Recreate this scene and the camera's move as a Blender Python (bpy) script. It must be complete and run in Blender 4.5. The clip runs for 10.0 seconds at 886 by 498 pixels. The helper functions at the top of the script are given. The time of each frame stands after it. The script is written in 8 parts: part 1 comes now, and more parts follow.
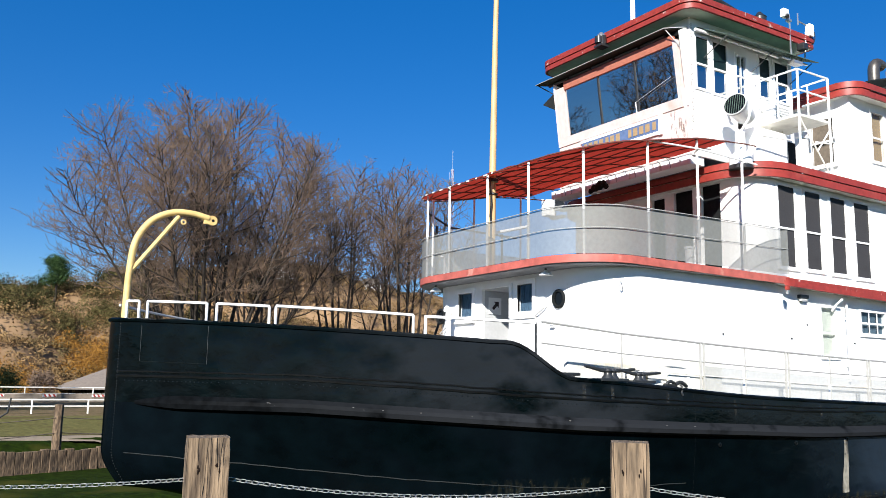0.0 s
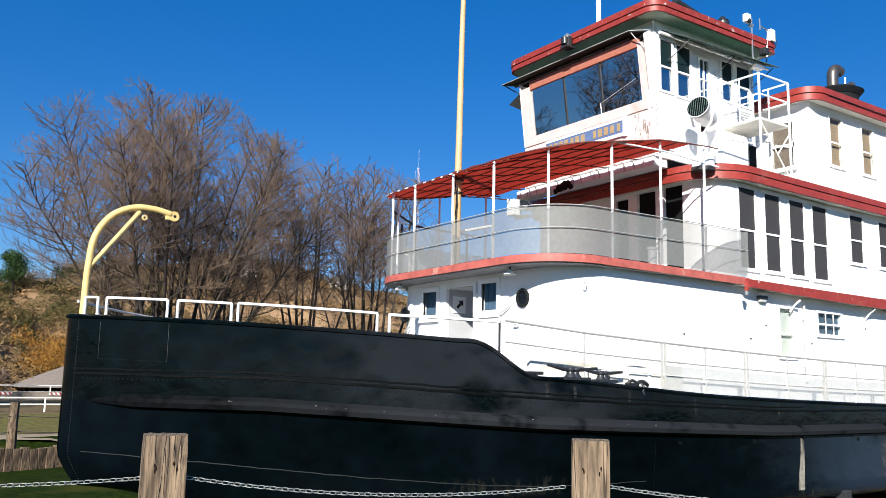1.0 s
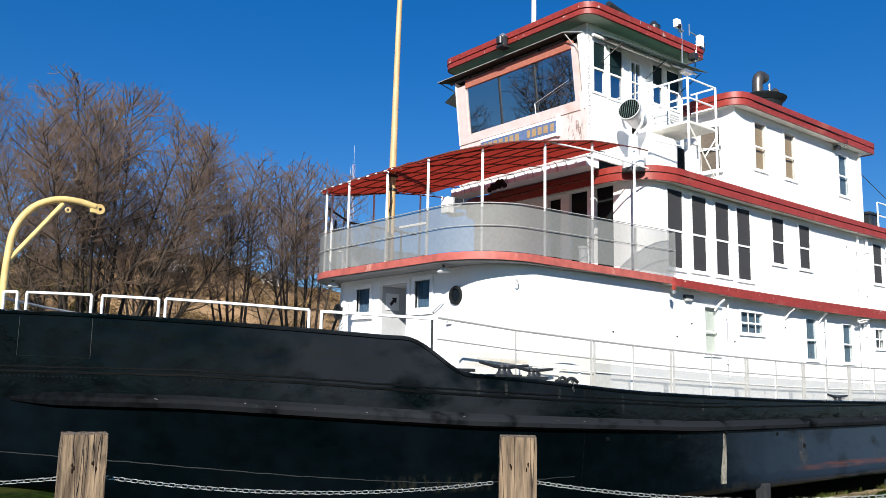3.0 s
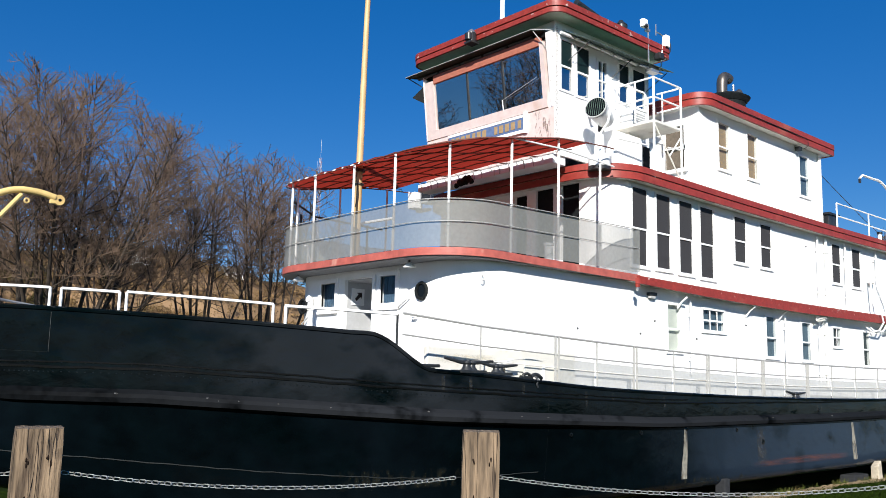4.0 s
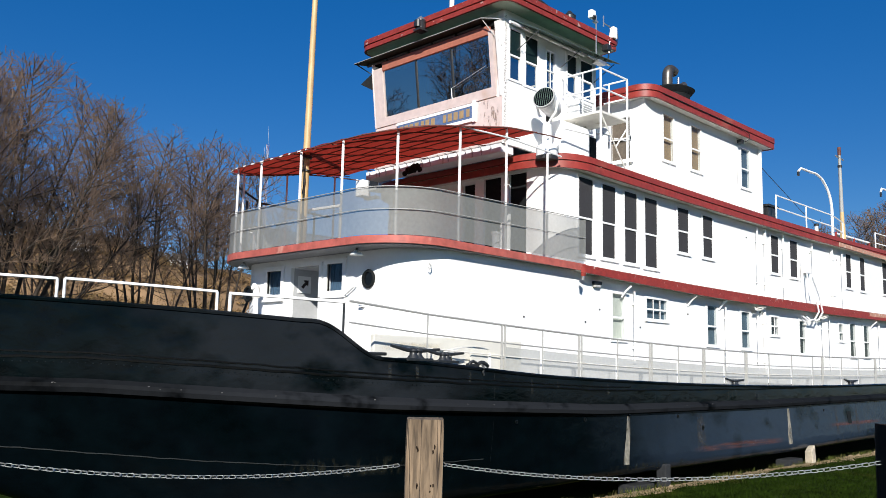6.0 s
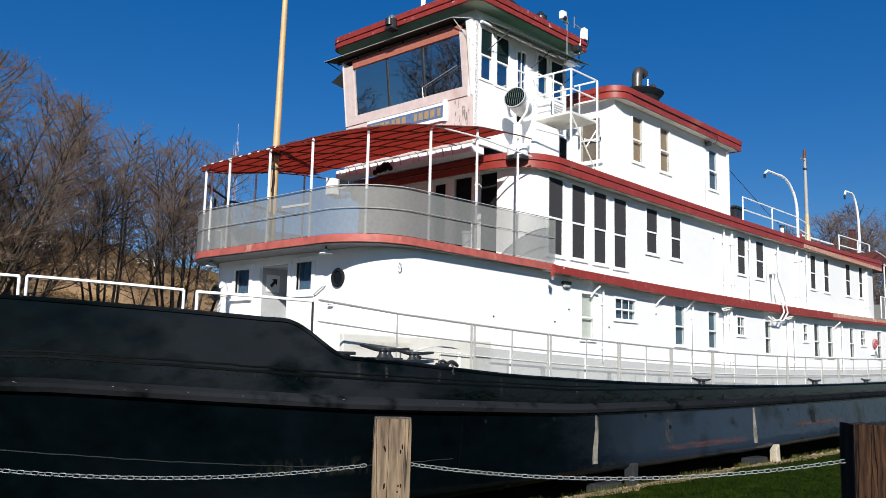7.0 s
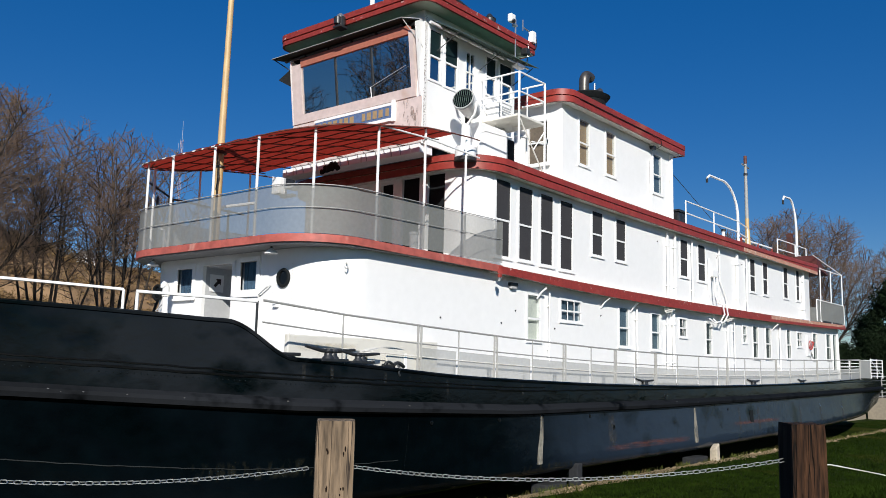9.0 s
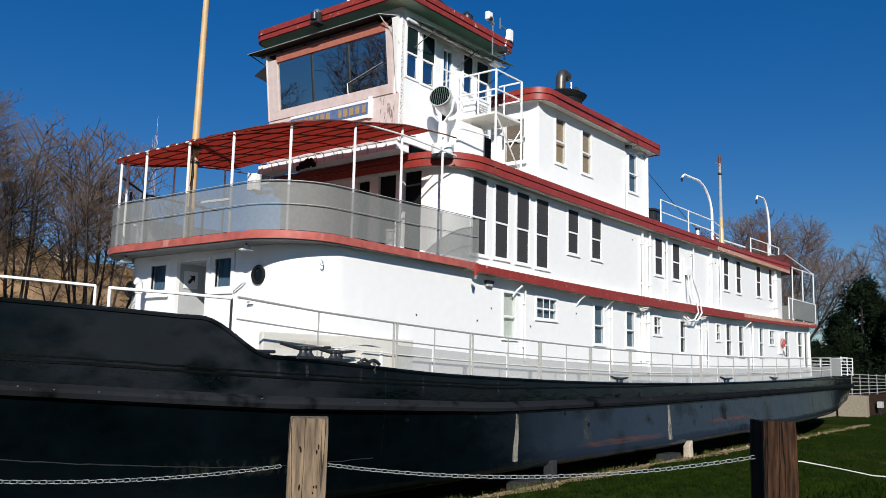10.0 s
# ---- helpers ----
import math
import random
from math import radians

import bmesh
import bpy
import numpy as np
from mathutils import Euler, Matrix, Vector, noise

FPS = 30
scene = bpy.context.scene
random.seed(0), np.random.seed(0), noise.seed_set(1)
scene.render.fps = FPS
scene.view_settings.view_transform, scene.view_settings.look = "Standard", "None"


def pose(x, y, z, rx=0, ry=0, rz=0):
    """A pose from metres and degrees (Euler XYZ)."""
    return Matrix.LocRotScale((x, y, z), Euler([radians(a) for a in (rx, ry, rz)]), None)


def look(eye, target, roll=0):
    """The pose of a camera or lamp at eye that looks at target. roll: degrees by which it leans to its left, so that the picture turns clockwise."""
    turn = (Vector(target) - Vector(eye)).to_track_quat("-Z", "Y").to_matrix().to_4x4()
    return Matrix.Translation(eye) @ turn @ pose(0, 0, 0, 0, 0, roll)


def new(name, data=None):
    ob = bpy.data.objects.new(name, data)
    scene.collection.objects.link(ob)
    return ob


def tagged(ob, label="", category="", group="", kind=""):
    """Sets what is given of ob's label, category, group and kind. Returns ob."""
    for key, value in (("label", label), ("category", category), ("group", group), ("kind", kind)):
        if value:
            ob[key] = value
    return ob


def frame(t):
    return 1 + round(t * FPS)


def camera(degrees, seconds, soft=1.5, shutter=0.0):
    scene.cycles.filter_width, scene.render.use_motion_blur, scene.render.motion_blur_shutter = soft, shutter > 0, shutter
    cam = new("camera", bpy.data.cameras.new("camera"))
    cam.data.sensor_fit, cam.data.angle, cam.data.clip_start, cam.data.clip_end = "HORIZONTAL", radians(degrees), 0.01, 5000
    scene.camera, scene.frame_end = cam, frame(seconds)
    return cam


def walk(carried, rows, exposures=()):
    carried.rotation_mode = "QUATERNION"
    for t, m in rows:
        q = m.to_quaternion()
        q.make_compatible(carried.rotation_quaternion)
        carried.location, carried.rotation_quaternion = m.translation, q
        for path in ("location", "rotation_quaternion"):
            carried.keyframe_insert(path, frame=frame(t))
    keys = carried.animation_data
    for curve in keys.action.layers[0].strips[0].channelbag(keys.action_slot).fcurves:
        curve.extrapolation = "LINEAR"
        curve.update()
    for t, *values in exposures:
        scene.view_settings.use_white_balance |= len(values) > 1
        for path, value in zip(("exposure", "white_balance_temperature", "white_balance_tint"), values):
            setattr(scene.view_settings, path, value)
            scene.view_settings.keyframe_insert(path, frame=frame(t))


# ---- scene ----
cam = camera(55.18, 10.0, soft=0.8)
# seconds, eye in metres, turn in degrees
ROWS = [
(0.0, -0.0000, -0.0000, 1.6500, 98.720, -0.996, -32.374),
    (0.5, 0.0137, 0.0014, 1.6489, 98.675, -1.054, -33.861),
    (1.0, 0.0171, 0.0072, 1.6456, 98.688, -1.157, -34.766),
    (1.5, 0.0225, 0.0045, 1.6449, 98.465, -1.082, -35.618),
    (2.0, 0.0327, 0.0069, 1.6486, 98.620, -0.957, -36.916),
    (3.5, 0.0449, 0.0006, 1.6409, 98.456, -1.274, -40.370),
    (4.0, 0.0565, 0.0115, 1.6389, 98.368, -1.368, -41.541),
    (4.5, 0.0626, 0.0188, 1.6407, 98.249, -1.330, -42.236),
    (5.0, 0.0742, 0.0206, 1.6403, 98.262, -1.151, -43.265),
    (5.5, 0.0781, 0.0161, 1.6380, 97.864, -1.222, -44.153),
    (7.0, 0.1165, 0.0383, 1.6310, 97.700, -1.317, -47.067),
    (7.5, 0.1427, 0.0614, 1.6304, 97.680, -1.289, -48.198),
    (8.0, 0.1494, 0.0646, 1.6316, 97.641, -1.209, -49.268),
    (8.5, 0.1534, 0.0617, 1.6330, 97.880, -1.358, -50.038),
    (9.0, 0.1568, 0.0599, 1.6301, 97.860, -1.278, -50.619),
    (9.5, 0.1676, 0.0620, 1.6294, 97.846, -1.317, -51.558),
    (10.0, 0.1738, 0.0622, 1.6292, 97.734, -1.307, -52.216),
]
EXPOSURES = [(0.0, 0.08), (2.0, -0.03), (3.5, -0.19), (5.5, -0.37), (7.0, -0.52), (10.0, -0.70)]
walk(cam, [(t, pose(*p)) for t, *p in ROWS], EXPOSURES)

# ---- world, sun, exposure ----
SUN_ELEVATION, SUN_HEADING = radians(28.0), math.atan2(0.67, 0.74)   # the heading is where the light travels to
world = bpy.data.worlds.new("sky")
scene.world = world
world.use_nodes = True
wn = world.node_tree
wn.nodes.clear()
sky = wn.nodes.new("ShaderNodeTexSky")
sky.sky_type = "NISHITA"
sky.sun_disc = False
sky.sun_elevation = SUN_ELEVATION
sky.sun_rotation = radians(90) - (SUN_HEADING + math.pi)
sky.air_density, sky.dust_density, sky.ozone_density = 1.0, 0.0, 4.0
bg = wn.nodes.new("ShaderNodeBackground")
bg.inputs["Strength"].default_value = 0.109
wo = wn.nodes.new("ShaderNodeOutputWorld")
tone = wn.nodes.new("ShaderNodeHueSaturation")
tone.inputs["Saturation"].default_value = 1.37
tone.inputs["Hue"].default_value = 0.513
wn.links.new(sky.outputs[0], tone.inputs["Color"])
even = wn.nodes.new("ShaderNodeMix")          # thin even haze evens out the blue
even.data_type = "RGBA"
even.inputs["Factor"].default_value = 0.24
even.inputs["B"].default_value = (0.22, 2.35, 6.8, 1)
wn.links.new(tone.outputs[0], even.inputs["A"])
wn.links.new(even.outputs["Result"], bg.inputs[0])
wn.links.new(bg.outputs[0], wo.inputs[0])
sun_data = bpy.data.lights.new("sun", "SUN")
sun_data.energy, sun_data.angle, sun_data.color = 8.8, radians(0.5), (1.0, 0.96, 0.89)
sun = new("sun", sun_data)
sun_way = Vector((math.cos(SUN_HEADING) * math.cos(SUN_ELEVATION), math.sin(SUN_HEADING) * math.cos(SUN_ELEVATION), -math.sin(SUN_ELEVATION)))
sun.matrix_world = look((-20, -30, 30), Vector((-20, -30, 30)) + sun_way)

# ---- materials ----


def material(name, base, rough=0.6, metal=0.0, spread=0.12, grain=14.0, stain=1.3, bump=0.15, stretch=(1, 1, 1), dark=None, dark_at=0.62, random_tint=0.0, coat=0.0, spec=0.5, rough_span=0.12):
    """A painted or natural surface: base colour with grain, larger stains and fine relief."""
    m = bpy.data.materials.new(name)
    m.use_nodes = True
    nt = m.node_tree
    b = nt.nodes["Principled BSDF"]
    tc = nt.nodes.new("ShaderNodeTexCoord")
    mp = nt.nodes.new("ShaderNodeMapping")
    mp.inputs["Scale"].default_value = stretch
    nt.links.new(tc.outputs["Object"], mp.inputs[0])
    n1, n2 = nt.nodes.new("ShaderNodeTexNoise"), nt.nodes.new("ShaderNodeTexNoise")
    n1.inputs["Scale"].default_value, n1.inputs["Detail"].default_value = grain, 6
    n2.inputs["Scale"].default_value, n2.inputs["Detail"].default_value = stain, 4
    for n in (n1, n2):
        nt.links.new(mp.outputs[0], n.inputs["Vector"])
    c = Vector(base)
    lo, hi = [max(0, v * (1 - spread)) for v in c], [min(1, v * (1 + spread)) for v in c]
    r1 = nt.nodes.new("ShaderNodeValToRGB")
    r1.color_ramp.elements[0].position, r1.color_ramp.elements[1].position = 0.3, 0.7
    r1.color_ramp.elements[0].color, r1.color_ramp.elements[1].color = (*lo, 1), (*hi, 1)
    nt.links.new(n1.outputs["Fac"], r1.inputs[0])
    r2 = nt.nodes.new("ShaderNodeValToRGB")
    r2.color_ramp.elements[0].position, r2.color_ramp.elements[1].position = dark_at, min(1, dark_at + 0.14)
    r2.color_ramp.elements[0].color, r2.color_ramp.elements[1].color = (0, 0, 0, 1), (1, 1, 1, 1)
    nt.links.new(n2.outputs["Fac"], r2.inputs[0])
    mix = nt.nodes.new("ShaderNodeMix")
    mix.data_type = "RGBA"
    nt.links.new(r2.outputs[0], mix.inputs["Factor"])
    nt.links.new(r1.outputs[0], mix.inputs["A"])
    mix.inputs["B"].default_value = (*(dark or [v * (1 - 1.6 * spread) for v in c]), 1)
    out = mix.outputs["Result"]
    if random_tint:
        info = nt.nodes.new("ShaderNodeObjectInfo")
        hsv = nt.nodes.new("ShaderNodeHueSaturation")
        mr = nt.nodes.new("ShaderNodeMapRange")
        mr.inputs["To Min"].default_value, mr.inputs["To Max"].default_value = 1 - random_tint, 1 + random_tint
        nt.links.new(info.outputs["Random"], mr.inputs[0])
        nt.links.new(mr.outputs[0], hsv.inputs["Value"])
        nt.links.new(out, hsv.inputs["Color"])
        out = hsv.outputs[0]
    nt.links.new(out, b.inputs["Base Color"])
    rr = nt.nodes.new("ShaderNodeMapRange")
    rr.inputs["To Min"].default_value, rr.inputs["To Max"].default_value = max(0.02, rough - rough_span), min(1, rough + rough_span)
    nt.links.new(n2.outputs["Fac"], rr.inputs[0])
    nt.links.new(rr.outputs[0], b.inputs["Roughness"])
    b.inputs["Metallic"].default_value = metal
    b.inputs["Coat Weight"].default_value = coat
    b.inputs["Specular IOR Level"].default_value = spec
    if bump:
        bp = nt.nodes.new("ShaderNodeBump")
        bp.inputs["Strength"].default_value, bp.inputs["Distance"].default_value = bump, 0.02
        nt.links.new(n1.outputs["Fac"], bp.inputs["Height"])
        nt.links.new(bp.outputs[0], b.inputs["Normal"])
    return m


def see_through(name, base, cover):
    """Fine wire mesh: part of the light passes between the wires."""
    m = material(name, base, 0.7, spread=0.08, bump=0)
    nt = m.node_tree
    b, o = nt.nodes["Principled BSDF"], nt.nodes["Material Output"]
    tr, mx = nt.nodes.new("ShaderNodeBsdfTransparent"), nt.nodes.new("ShaderNodeMixShader")
    mx.inputs[0].default_value = cover
    nt.links.new(tr.outputs[0], mx.inputs[1])
    nt.links.new(b.outputs[0], mx.inputs[2])
    nt.links.new(mx.outputs[0], o.inputs[0])
    return m


def glass(name, tint, rough=0.02, index=1.6):
    m = bpy.data.materials.new(name)
    m.use_nodes = True
    nt = m.node_tree
    nt.nodes.remove(nt.nodes["Principled BSDF"])
    gl, tr, mx, fr = (nt.nodes.new("ShaderNode" + k) for k in ("BsdfGlossy", "BsdfTransparent", "MixShader", "Fresnel"))
    gl.inputs["Roughness"].default_value = rough
    tr.inputs[0].default_value = (*tint, 1)
    fr.inputs[0].default_value = index
    nt.links.new(fr.outputs[0], mx.inputs[0])
    nt.links.new(tr.outputs[0], mx.inputs[1])
    nt.links.new(gl.outputs[0], mx.inputs[2])
    nt.links.new(mx.outputs[0], nt.nodes["Material Output"].inputs[0])
    return m


WHITE = material("white_paint", (0.86, 0.86, 0.85), 0.45, spread=0.02, grain=5, stain=0.9, bump=0.04, dark=(0.82, 0.82, 0.805), dark_at=0.62)
SOILED = material("soiled_white_paint", (0.74, 0.72, 0.66), 0.55, spread=0.08, grain=6, stain=2.2, bump=0.2, dark=(0.5, 0.45, 0.36), dark_at=0.6)
CRAZED = material("crazed_white_paint", (0.80, 0.79, 0.77), 0.6, spread=0.06, grain=6, stain=16.0, bump=0.2, dark=(0.30, 0.25, 0.21), dark_at=0.645, stretch=(1, 1, 0.35))
FLAPGREEN = material("dark_green_canvas", (0.050, 0.085, 0.065), 0.85, spread=0.2)
BARRED = material("rusty_awning_bar", (0.13, 0.04, 0.028), 0.7, spread=0.2)
TEAL = material("dark_teal_screen", (0.006, 0.018, 0.018), 0.5, spread=0.3, spec=0.3)
VISOR = material("matt_black_sheet", (0.010, 0.012, 0.013), 0.8, spread=0.3, spec=0.15)
FADED = material("chalky_pinkish_paint", (0.64, 0.54, 0.51), 0.6, spread=0.08, grain=8, stain=2.0, bump=0.2, dark=(0.55, 0.42, 0.36))
BLACK = material("black_hull_paint", (0.0007, 0.0023, 0.0029), 0.15, spread=0.6, grain=3.0, stain=1.3, bump=0.9, dark=(0.0148, 0.0174, 0.0208), dark_at=0.36, stretch=(0.6, 1.0, 1.0), spec=0.11, rough_span=0.12)
# chalking paint whose blue bloom also paints in the hull's sky reflection aft
CHALK = material("chalky_sky_tinted_hull_paint", (0.0006, 0.0019, 0.0025), 0.17, spread=0.5, grain=3.0, stain=0.8, bump=0.8, dark=(0.019, 0.030, 0.048), dark_at=0.30, stretch=(0.7, 1.0, 1.0), spec=0.065, rough_span=0.12)


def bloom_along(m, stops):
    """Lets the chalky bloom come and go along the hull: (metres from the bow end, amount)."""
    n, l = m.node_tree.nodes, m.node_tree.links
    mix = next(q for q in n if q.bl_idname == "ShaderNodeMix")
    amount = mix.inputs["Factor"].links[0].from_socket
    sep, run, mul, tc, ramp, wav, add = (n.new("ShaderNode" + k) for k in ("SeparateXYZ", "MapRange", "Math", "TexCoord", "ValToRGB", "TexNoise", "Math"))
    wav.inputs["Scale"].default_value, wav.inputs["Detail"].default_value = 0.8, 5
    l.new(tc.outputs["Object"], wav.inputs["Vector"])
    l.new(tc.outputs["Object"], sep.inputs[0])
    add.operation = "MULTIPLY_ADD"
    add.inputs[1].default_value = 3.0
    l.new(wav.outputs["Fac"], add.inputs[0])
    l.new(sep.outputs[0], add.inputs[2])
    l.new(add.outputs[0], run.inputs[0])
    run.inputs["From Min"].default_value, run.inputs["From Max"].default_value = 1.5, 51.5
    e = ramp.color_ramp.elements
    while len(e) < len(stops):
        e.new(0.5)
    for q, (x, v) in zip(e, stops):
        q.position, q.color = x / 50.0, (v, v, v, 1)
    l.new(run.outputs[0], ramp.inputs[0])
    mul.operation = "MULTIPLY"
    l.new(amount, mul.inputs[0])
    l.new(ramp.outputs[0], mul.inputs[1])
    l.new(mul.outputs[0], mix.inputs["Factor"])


bloom_along(BLACK, ((2.5, 0.05), (4.2, 0.10), (5.4, 0.08), (6.9, 0.70), (8.4, 1.0), (9.6, 0.9), (11.2, 0.25), (20.0, 0.30), (32.0, 0.45), (46.0, 0.35)))
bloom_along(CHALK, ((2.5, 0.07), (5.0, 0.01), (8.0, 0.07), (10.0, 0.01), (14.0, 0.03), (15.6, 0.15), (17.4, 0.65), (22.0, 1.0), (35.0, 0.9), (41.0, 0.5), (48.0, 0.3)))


def soft_mark(name, base, amount=0.8, rough=0.7, ragged=6.0, across=(1, 0, 1), span=(0.30, 0.66), stretch=(1, 1, 1)):
    """Paint, dust or rust that thins out towards the edges of its patch."""
    m = material(name, base, rough, spread=0.3, grain=ragged * 2, bump=0, spec=0.2)
    nt = m.node_tree
    b, o = nt.nodes["Principled BSDF"], nt.nodes["Material Output"]
    tc, sep, ns = (nt.nodes.new("ShaderNode" + k) for k in ("TexCoord", "SeparateXYZ", "TexNoise"))
    nt.links.new(tc.outputs["Generated"], sep.inputs[0])
    mp = nt.nodes.new("ShaderNodeMapping")
    mp.inputs["Scale"].default_value = stretch
    nt.links.new(tc.outputs["Object"], mp.inputs[0])
    nt.links.new(mp.outputs[0], ns.inputs["Vector"])
    ns.inputs["Scale"].default_value, ns.inputs["Detail"].default_value = ragged, 5
    run = nt.nodes.new("ShaderNodeMapRange")
    run.inputs["From Min"].default_value, run.inputs["From Max"].default_value = span
    run.inputs["To Max"].default_value = amount
    nt.links.new(ns.outputs["Fac"], run.inputs[0])
    value = run.outputs[0]
    for k in (0, 1, 2):
        if across[k]:
            inv, mul, pw, tot = (nt.nodes.new("ShaderNodeMath") for _ in range(4))
            inv.operation, inv.inputs[0].default_value = "SUBTRACT", 1.0
            nt.links.new(sep.outputs[k], inv.inputs[1])
            mul.operation = "MULTIPLY"
            nt.links.new(sep.outputs[k], mul.inputs[0])
            nt.links.new(inv.outputs[0], mul.inputs[1])
            pw.operation, pw.inputs[1].default_value, pw.use_clamp = "MULTIPLY", 5.0, True
            nt.links.new(mul.outputs[0], pw.inputs[0])
            tot.operation = "MULTIPLY"
            nt.links.new(value, tot.inputs[0])
            nt.links.new(pw.outputs[0], tot.inputs[1])
            value = tot.outputs[0]
    tr, mx = nt.nodes.new("ShaderNodeBsdfTransparent"), nt.nodes.new("ShaderNodeMixShader")
    nt.links.new(value, mx.inputs[0])
    nt.links.new(tr.outputs[0], mx.inputs[1])
    nt.links.new(b.outputs[0], mx.inputs[2])
    nt.links.new(mx.outputs[0], o.inputs[0])
    return m


GUARD = material("worn_black_guard", (0.0026, 0.0032, 0.0038), 0.60, spread=0.6, grain=9, stain=2.0, bump=0.3, dark=(0.0240, 0.0262, 0.0300), dark_at=0.32, spec=0.02)
bloom_along(GUARD, ((3.4, 0.05), (5.2, 0.22), (7.4, 0.80), (14.0, 0.75), (24.0, 0.40), (46.0, 0.25)))
RED = material("red_trim_paint", (0.27, 0.033, 0.024), 0.5, spread=0.22, grain=7, stain=1.1, bump=0.12, dark=(0.33, 0.085, 0.06), dark_at=0.58)
PEEL = material("peeling_red_paint", (0.26, 0.032, 0.023), 0.5, spread=0.2, grain=11, stain=7.0, bump=0.3, dark=(0.70, 0.62, 0.58), dark_at=0.635)
PALE_RED = material("sun_bleached_red_paint", (0.42, 0.105, 0.082), 0.55, spread=0.2, grain=7, stain=2.6, bump=0.15, dark=(0.56, 0.30, 0.24), dark_at=0.62)
BLEACHED = material("flaking_bleached_paint", (0.46, 0.24, 0.17), 0.7, spread=0.2, grain=9, stain=5, bump=0.2, dark=(0.60, 0.50, 0.40), dark_at=0.56)
TERRACOTTA = material("terracotta_paint", (0.42, 0.15, 0.10), 0.6, spread=0.12, grain=9)
GREEN = material("pale_green_soffit_paint", (0.34, 0.50, 0.40), 0.6, spread=0.1, grain=5, stain=1.4)
DECKGREY = material("dull_grey_deck_paint", (0.20, 0.20, 0.20), 0.7, spread=0.15)
GREY = material("grey_paint", (0.42, 0.43, 0.43), 0.6, spread=0.1)
DARK = material("dark_steel", (0.022, 0.024, 0.026), 0.4, spread=0.3, grain=9)
YELLOW = material("yellow_paint", (0.68, 0.49, 0.19), 0.5, spread=0.12, grain=9, stain=2.5, dark=(0.52, 0.33, 0.12))
# white rails greyed to carry their shade; same grey for the bare topmast
RAILGREY = material("shaded_rail_and_pole_grey", (0.34, 0.34, 0.325), 0.6, spread=0.1)
STEEL = material("galvanised_steel", (0.55, 0.55, 0.54), 0.35, metal=0.8, spread=0.15, grain=20)
WOOD = material("weathered_post_wood", (0.178, 0.126, 0.079), 0.9, spread=0.62, grain=11, stain=5, bump=1.0, stretch=(4.0, 4.0, 0.42), dark=(0.060, 0.040, 0.025), dark_at=0.54)
DARKWOOD = material("creosoted_post_wood", (0.042, 0.0195, 0.0095), 0.85, spread=0.9, grain=14, stain=7, bump=1.0, stretch=(5.0, 5.0, 0.5), dark=(0.009, 0.005, 0.0035), dark_at=0.52, spec=0.2)


def cracked(m, scale, width, depth_colour):
    """Adds long drying cracks along the grain and a few darker knots."""
    nt = m.node_tree
    b = nt.nodes["Principled BSDF"]
    tc, mp, n, k = (nt.nodes.new("ShaderNode" + q) for q in ("TexCoord", "Mapping", "TexNoise", "TexVoronoi"))
    mp.inputs["Scale"].default_value = scale
    nt.links.new(tc.outputs["Object"], mp.inputs[0])
    n.inputs["Scale"].default_value, n.inputs["Detail"].default_value = 1.0, 3
    nt.links.new(mp.outputs[0], n.inputs["Vector"])
    ramp = nt.nodes.new("ShaderNodeValToRGB")
    e = ramp.color_ramp.elements
    e[0].position, e[1].position = 0.5 - width, 0.5 + width
    mid = e.new(0.5)
    e[0].color, mid.color, e[2].color = (0, 0, 0, 1), (1, 1, 1, 1), (0, 0, 0, 1)
    nt.links.new(n.outputs["Fac"], ramp.inputs[0])
    k.inputs["Scale"].default_value = 5.5
    nt.links.new(tc.outputs["Object"], k.inputs["Vector"])
    spot = nt.nodes.new("ShaderNodeMapRange")
    spot.inputs["From Min"].default_value, spot.inputs["From Max"].default_value = 0.20, 0.06
    spot.inputs["To Max"].default_value = 0.7
    nt.links.new(k.outputs["Distance"], spot.inputs[0])
    add = nt.nodes.new("ShaderNodeMath")
    add.operation, add.use_clamp = "ADD", True
    nt.links.new(ramp.outputs[0], add.inputs[0])
    nt.links.new(spot.outputs[0], add.inputs[1])
    old = b.inputs["Base Color"].links[0].from_socket
    mix = nt.nodes.new("ShaderNodeMix")
    mix.data_type = "RGBA"
    nt.links.new(add.outputs[0], mix.inputs["Factor"])
    nt.links.new(old, mix.inputs["A"])
    mix.inputs["B"].default_value = (*depth_colour, 1)
    nt.links.new(mix.outputs["Result"], b.inputs["Base Color"])
    bp = nt.nodes.new("ShaderNodeBump")
    bp.invert = True
    bp.inputs["Strength"].default_value, bp.inputs["Distance"].default_value = 0.9, 0.01
    nt.links.new(add.outputs[0], bp.inputs["Height"])
    nt.links.new(b.inputs["Normal"].links[0].from_socket, bp.inputs["Normal"])
    nt.links.new(bp.outputs[0], b.inputs["Normal"])


cracked(WOOD, (15, 15, 0.8), 0.013, (0.05, 0.034, 0.024))
cracked(DARKWOOD, (17, 17, 1.1), 0.022, (0.004, 0.003, 0.002))
CANVAS = material("red_canvas", (0.36, 0.036, 0.025), 0.85, spread=0.15, grain=30, stain=1.2, bump=0.1)


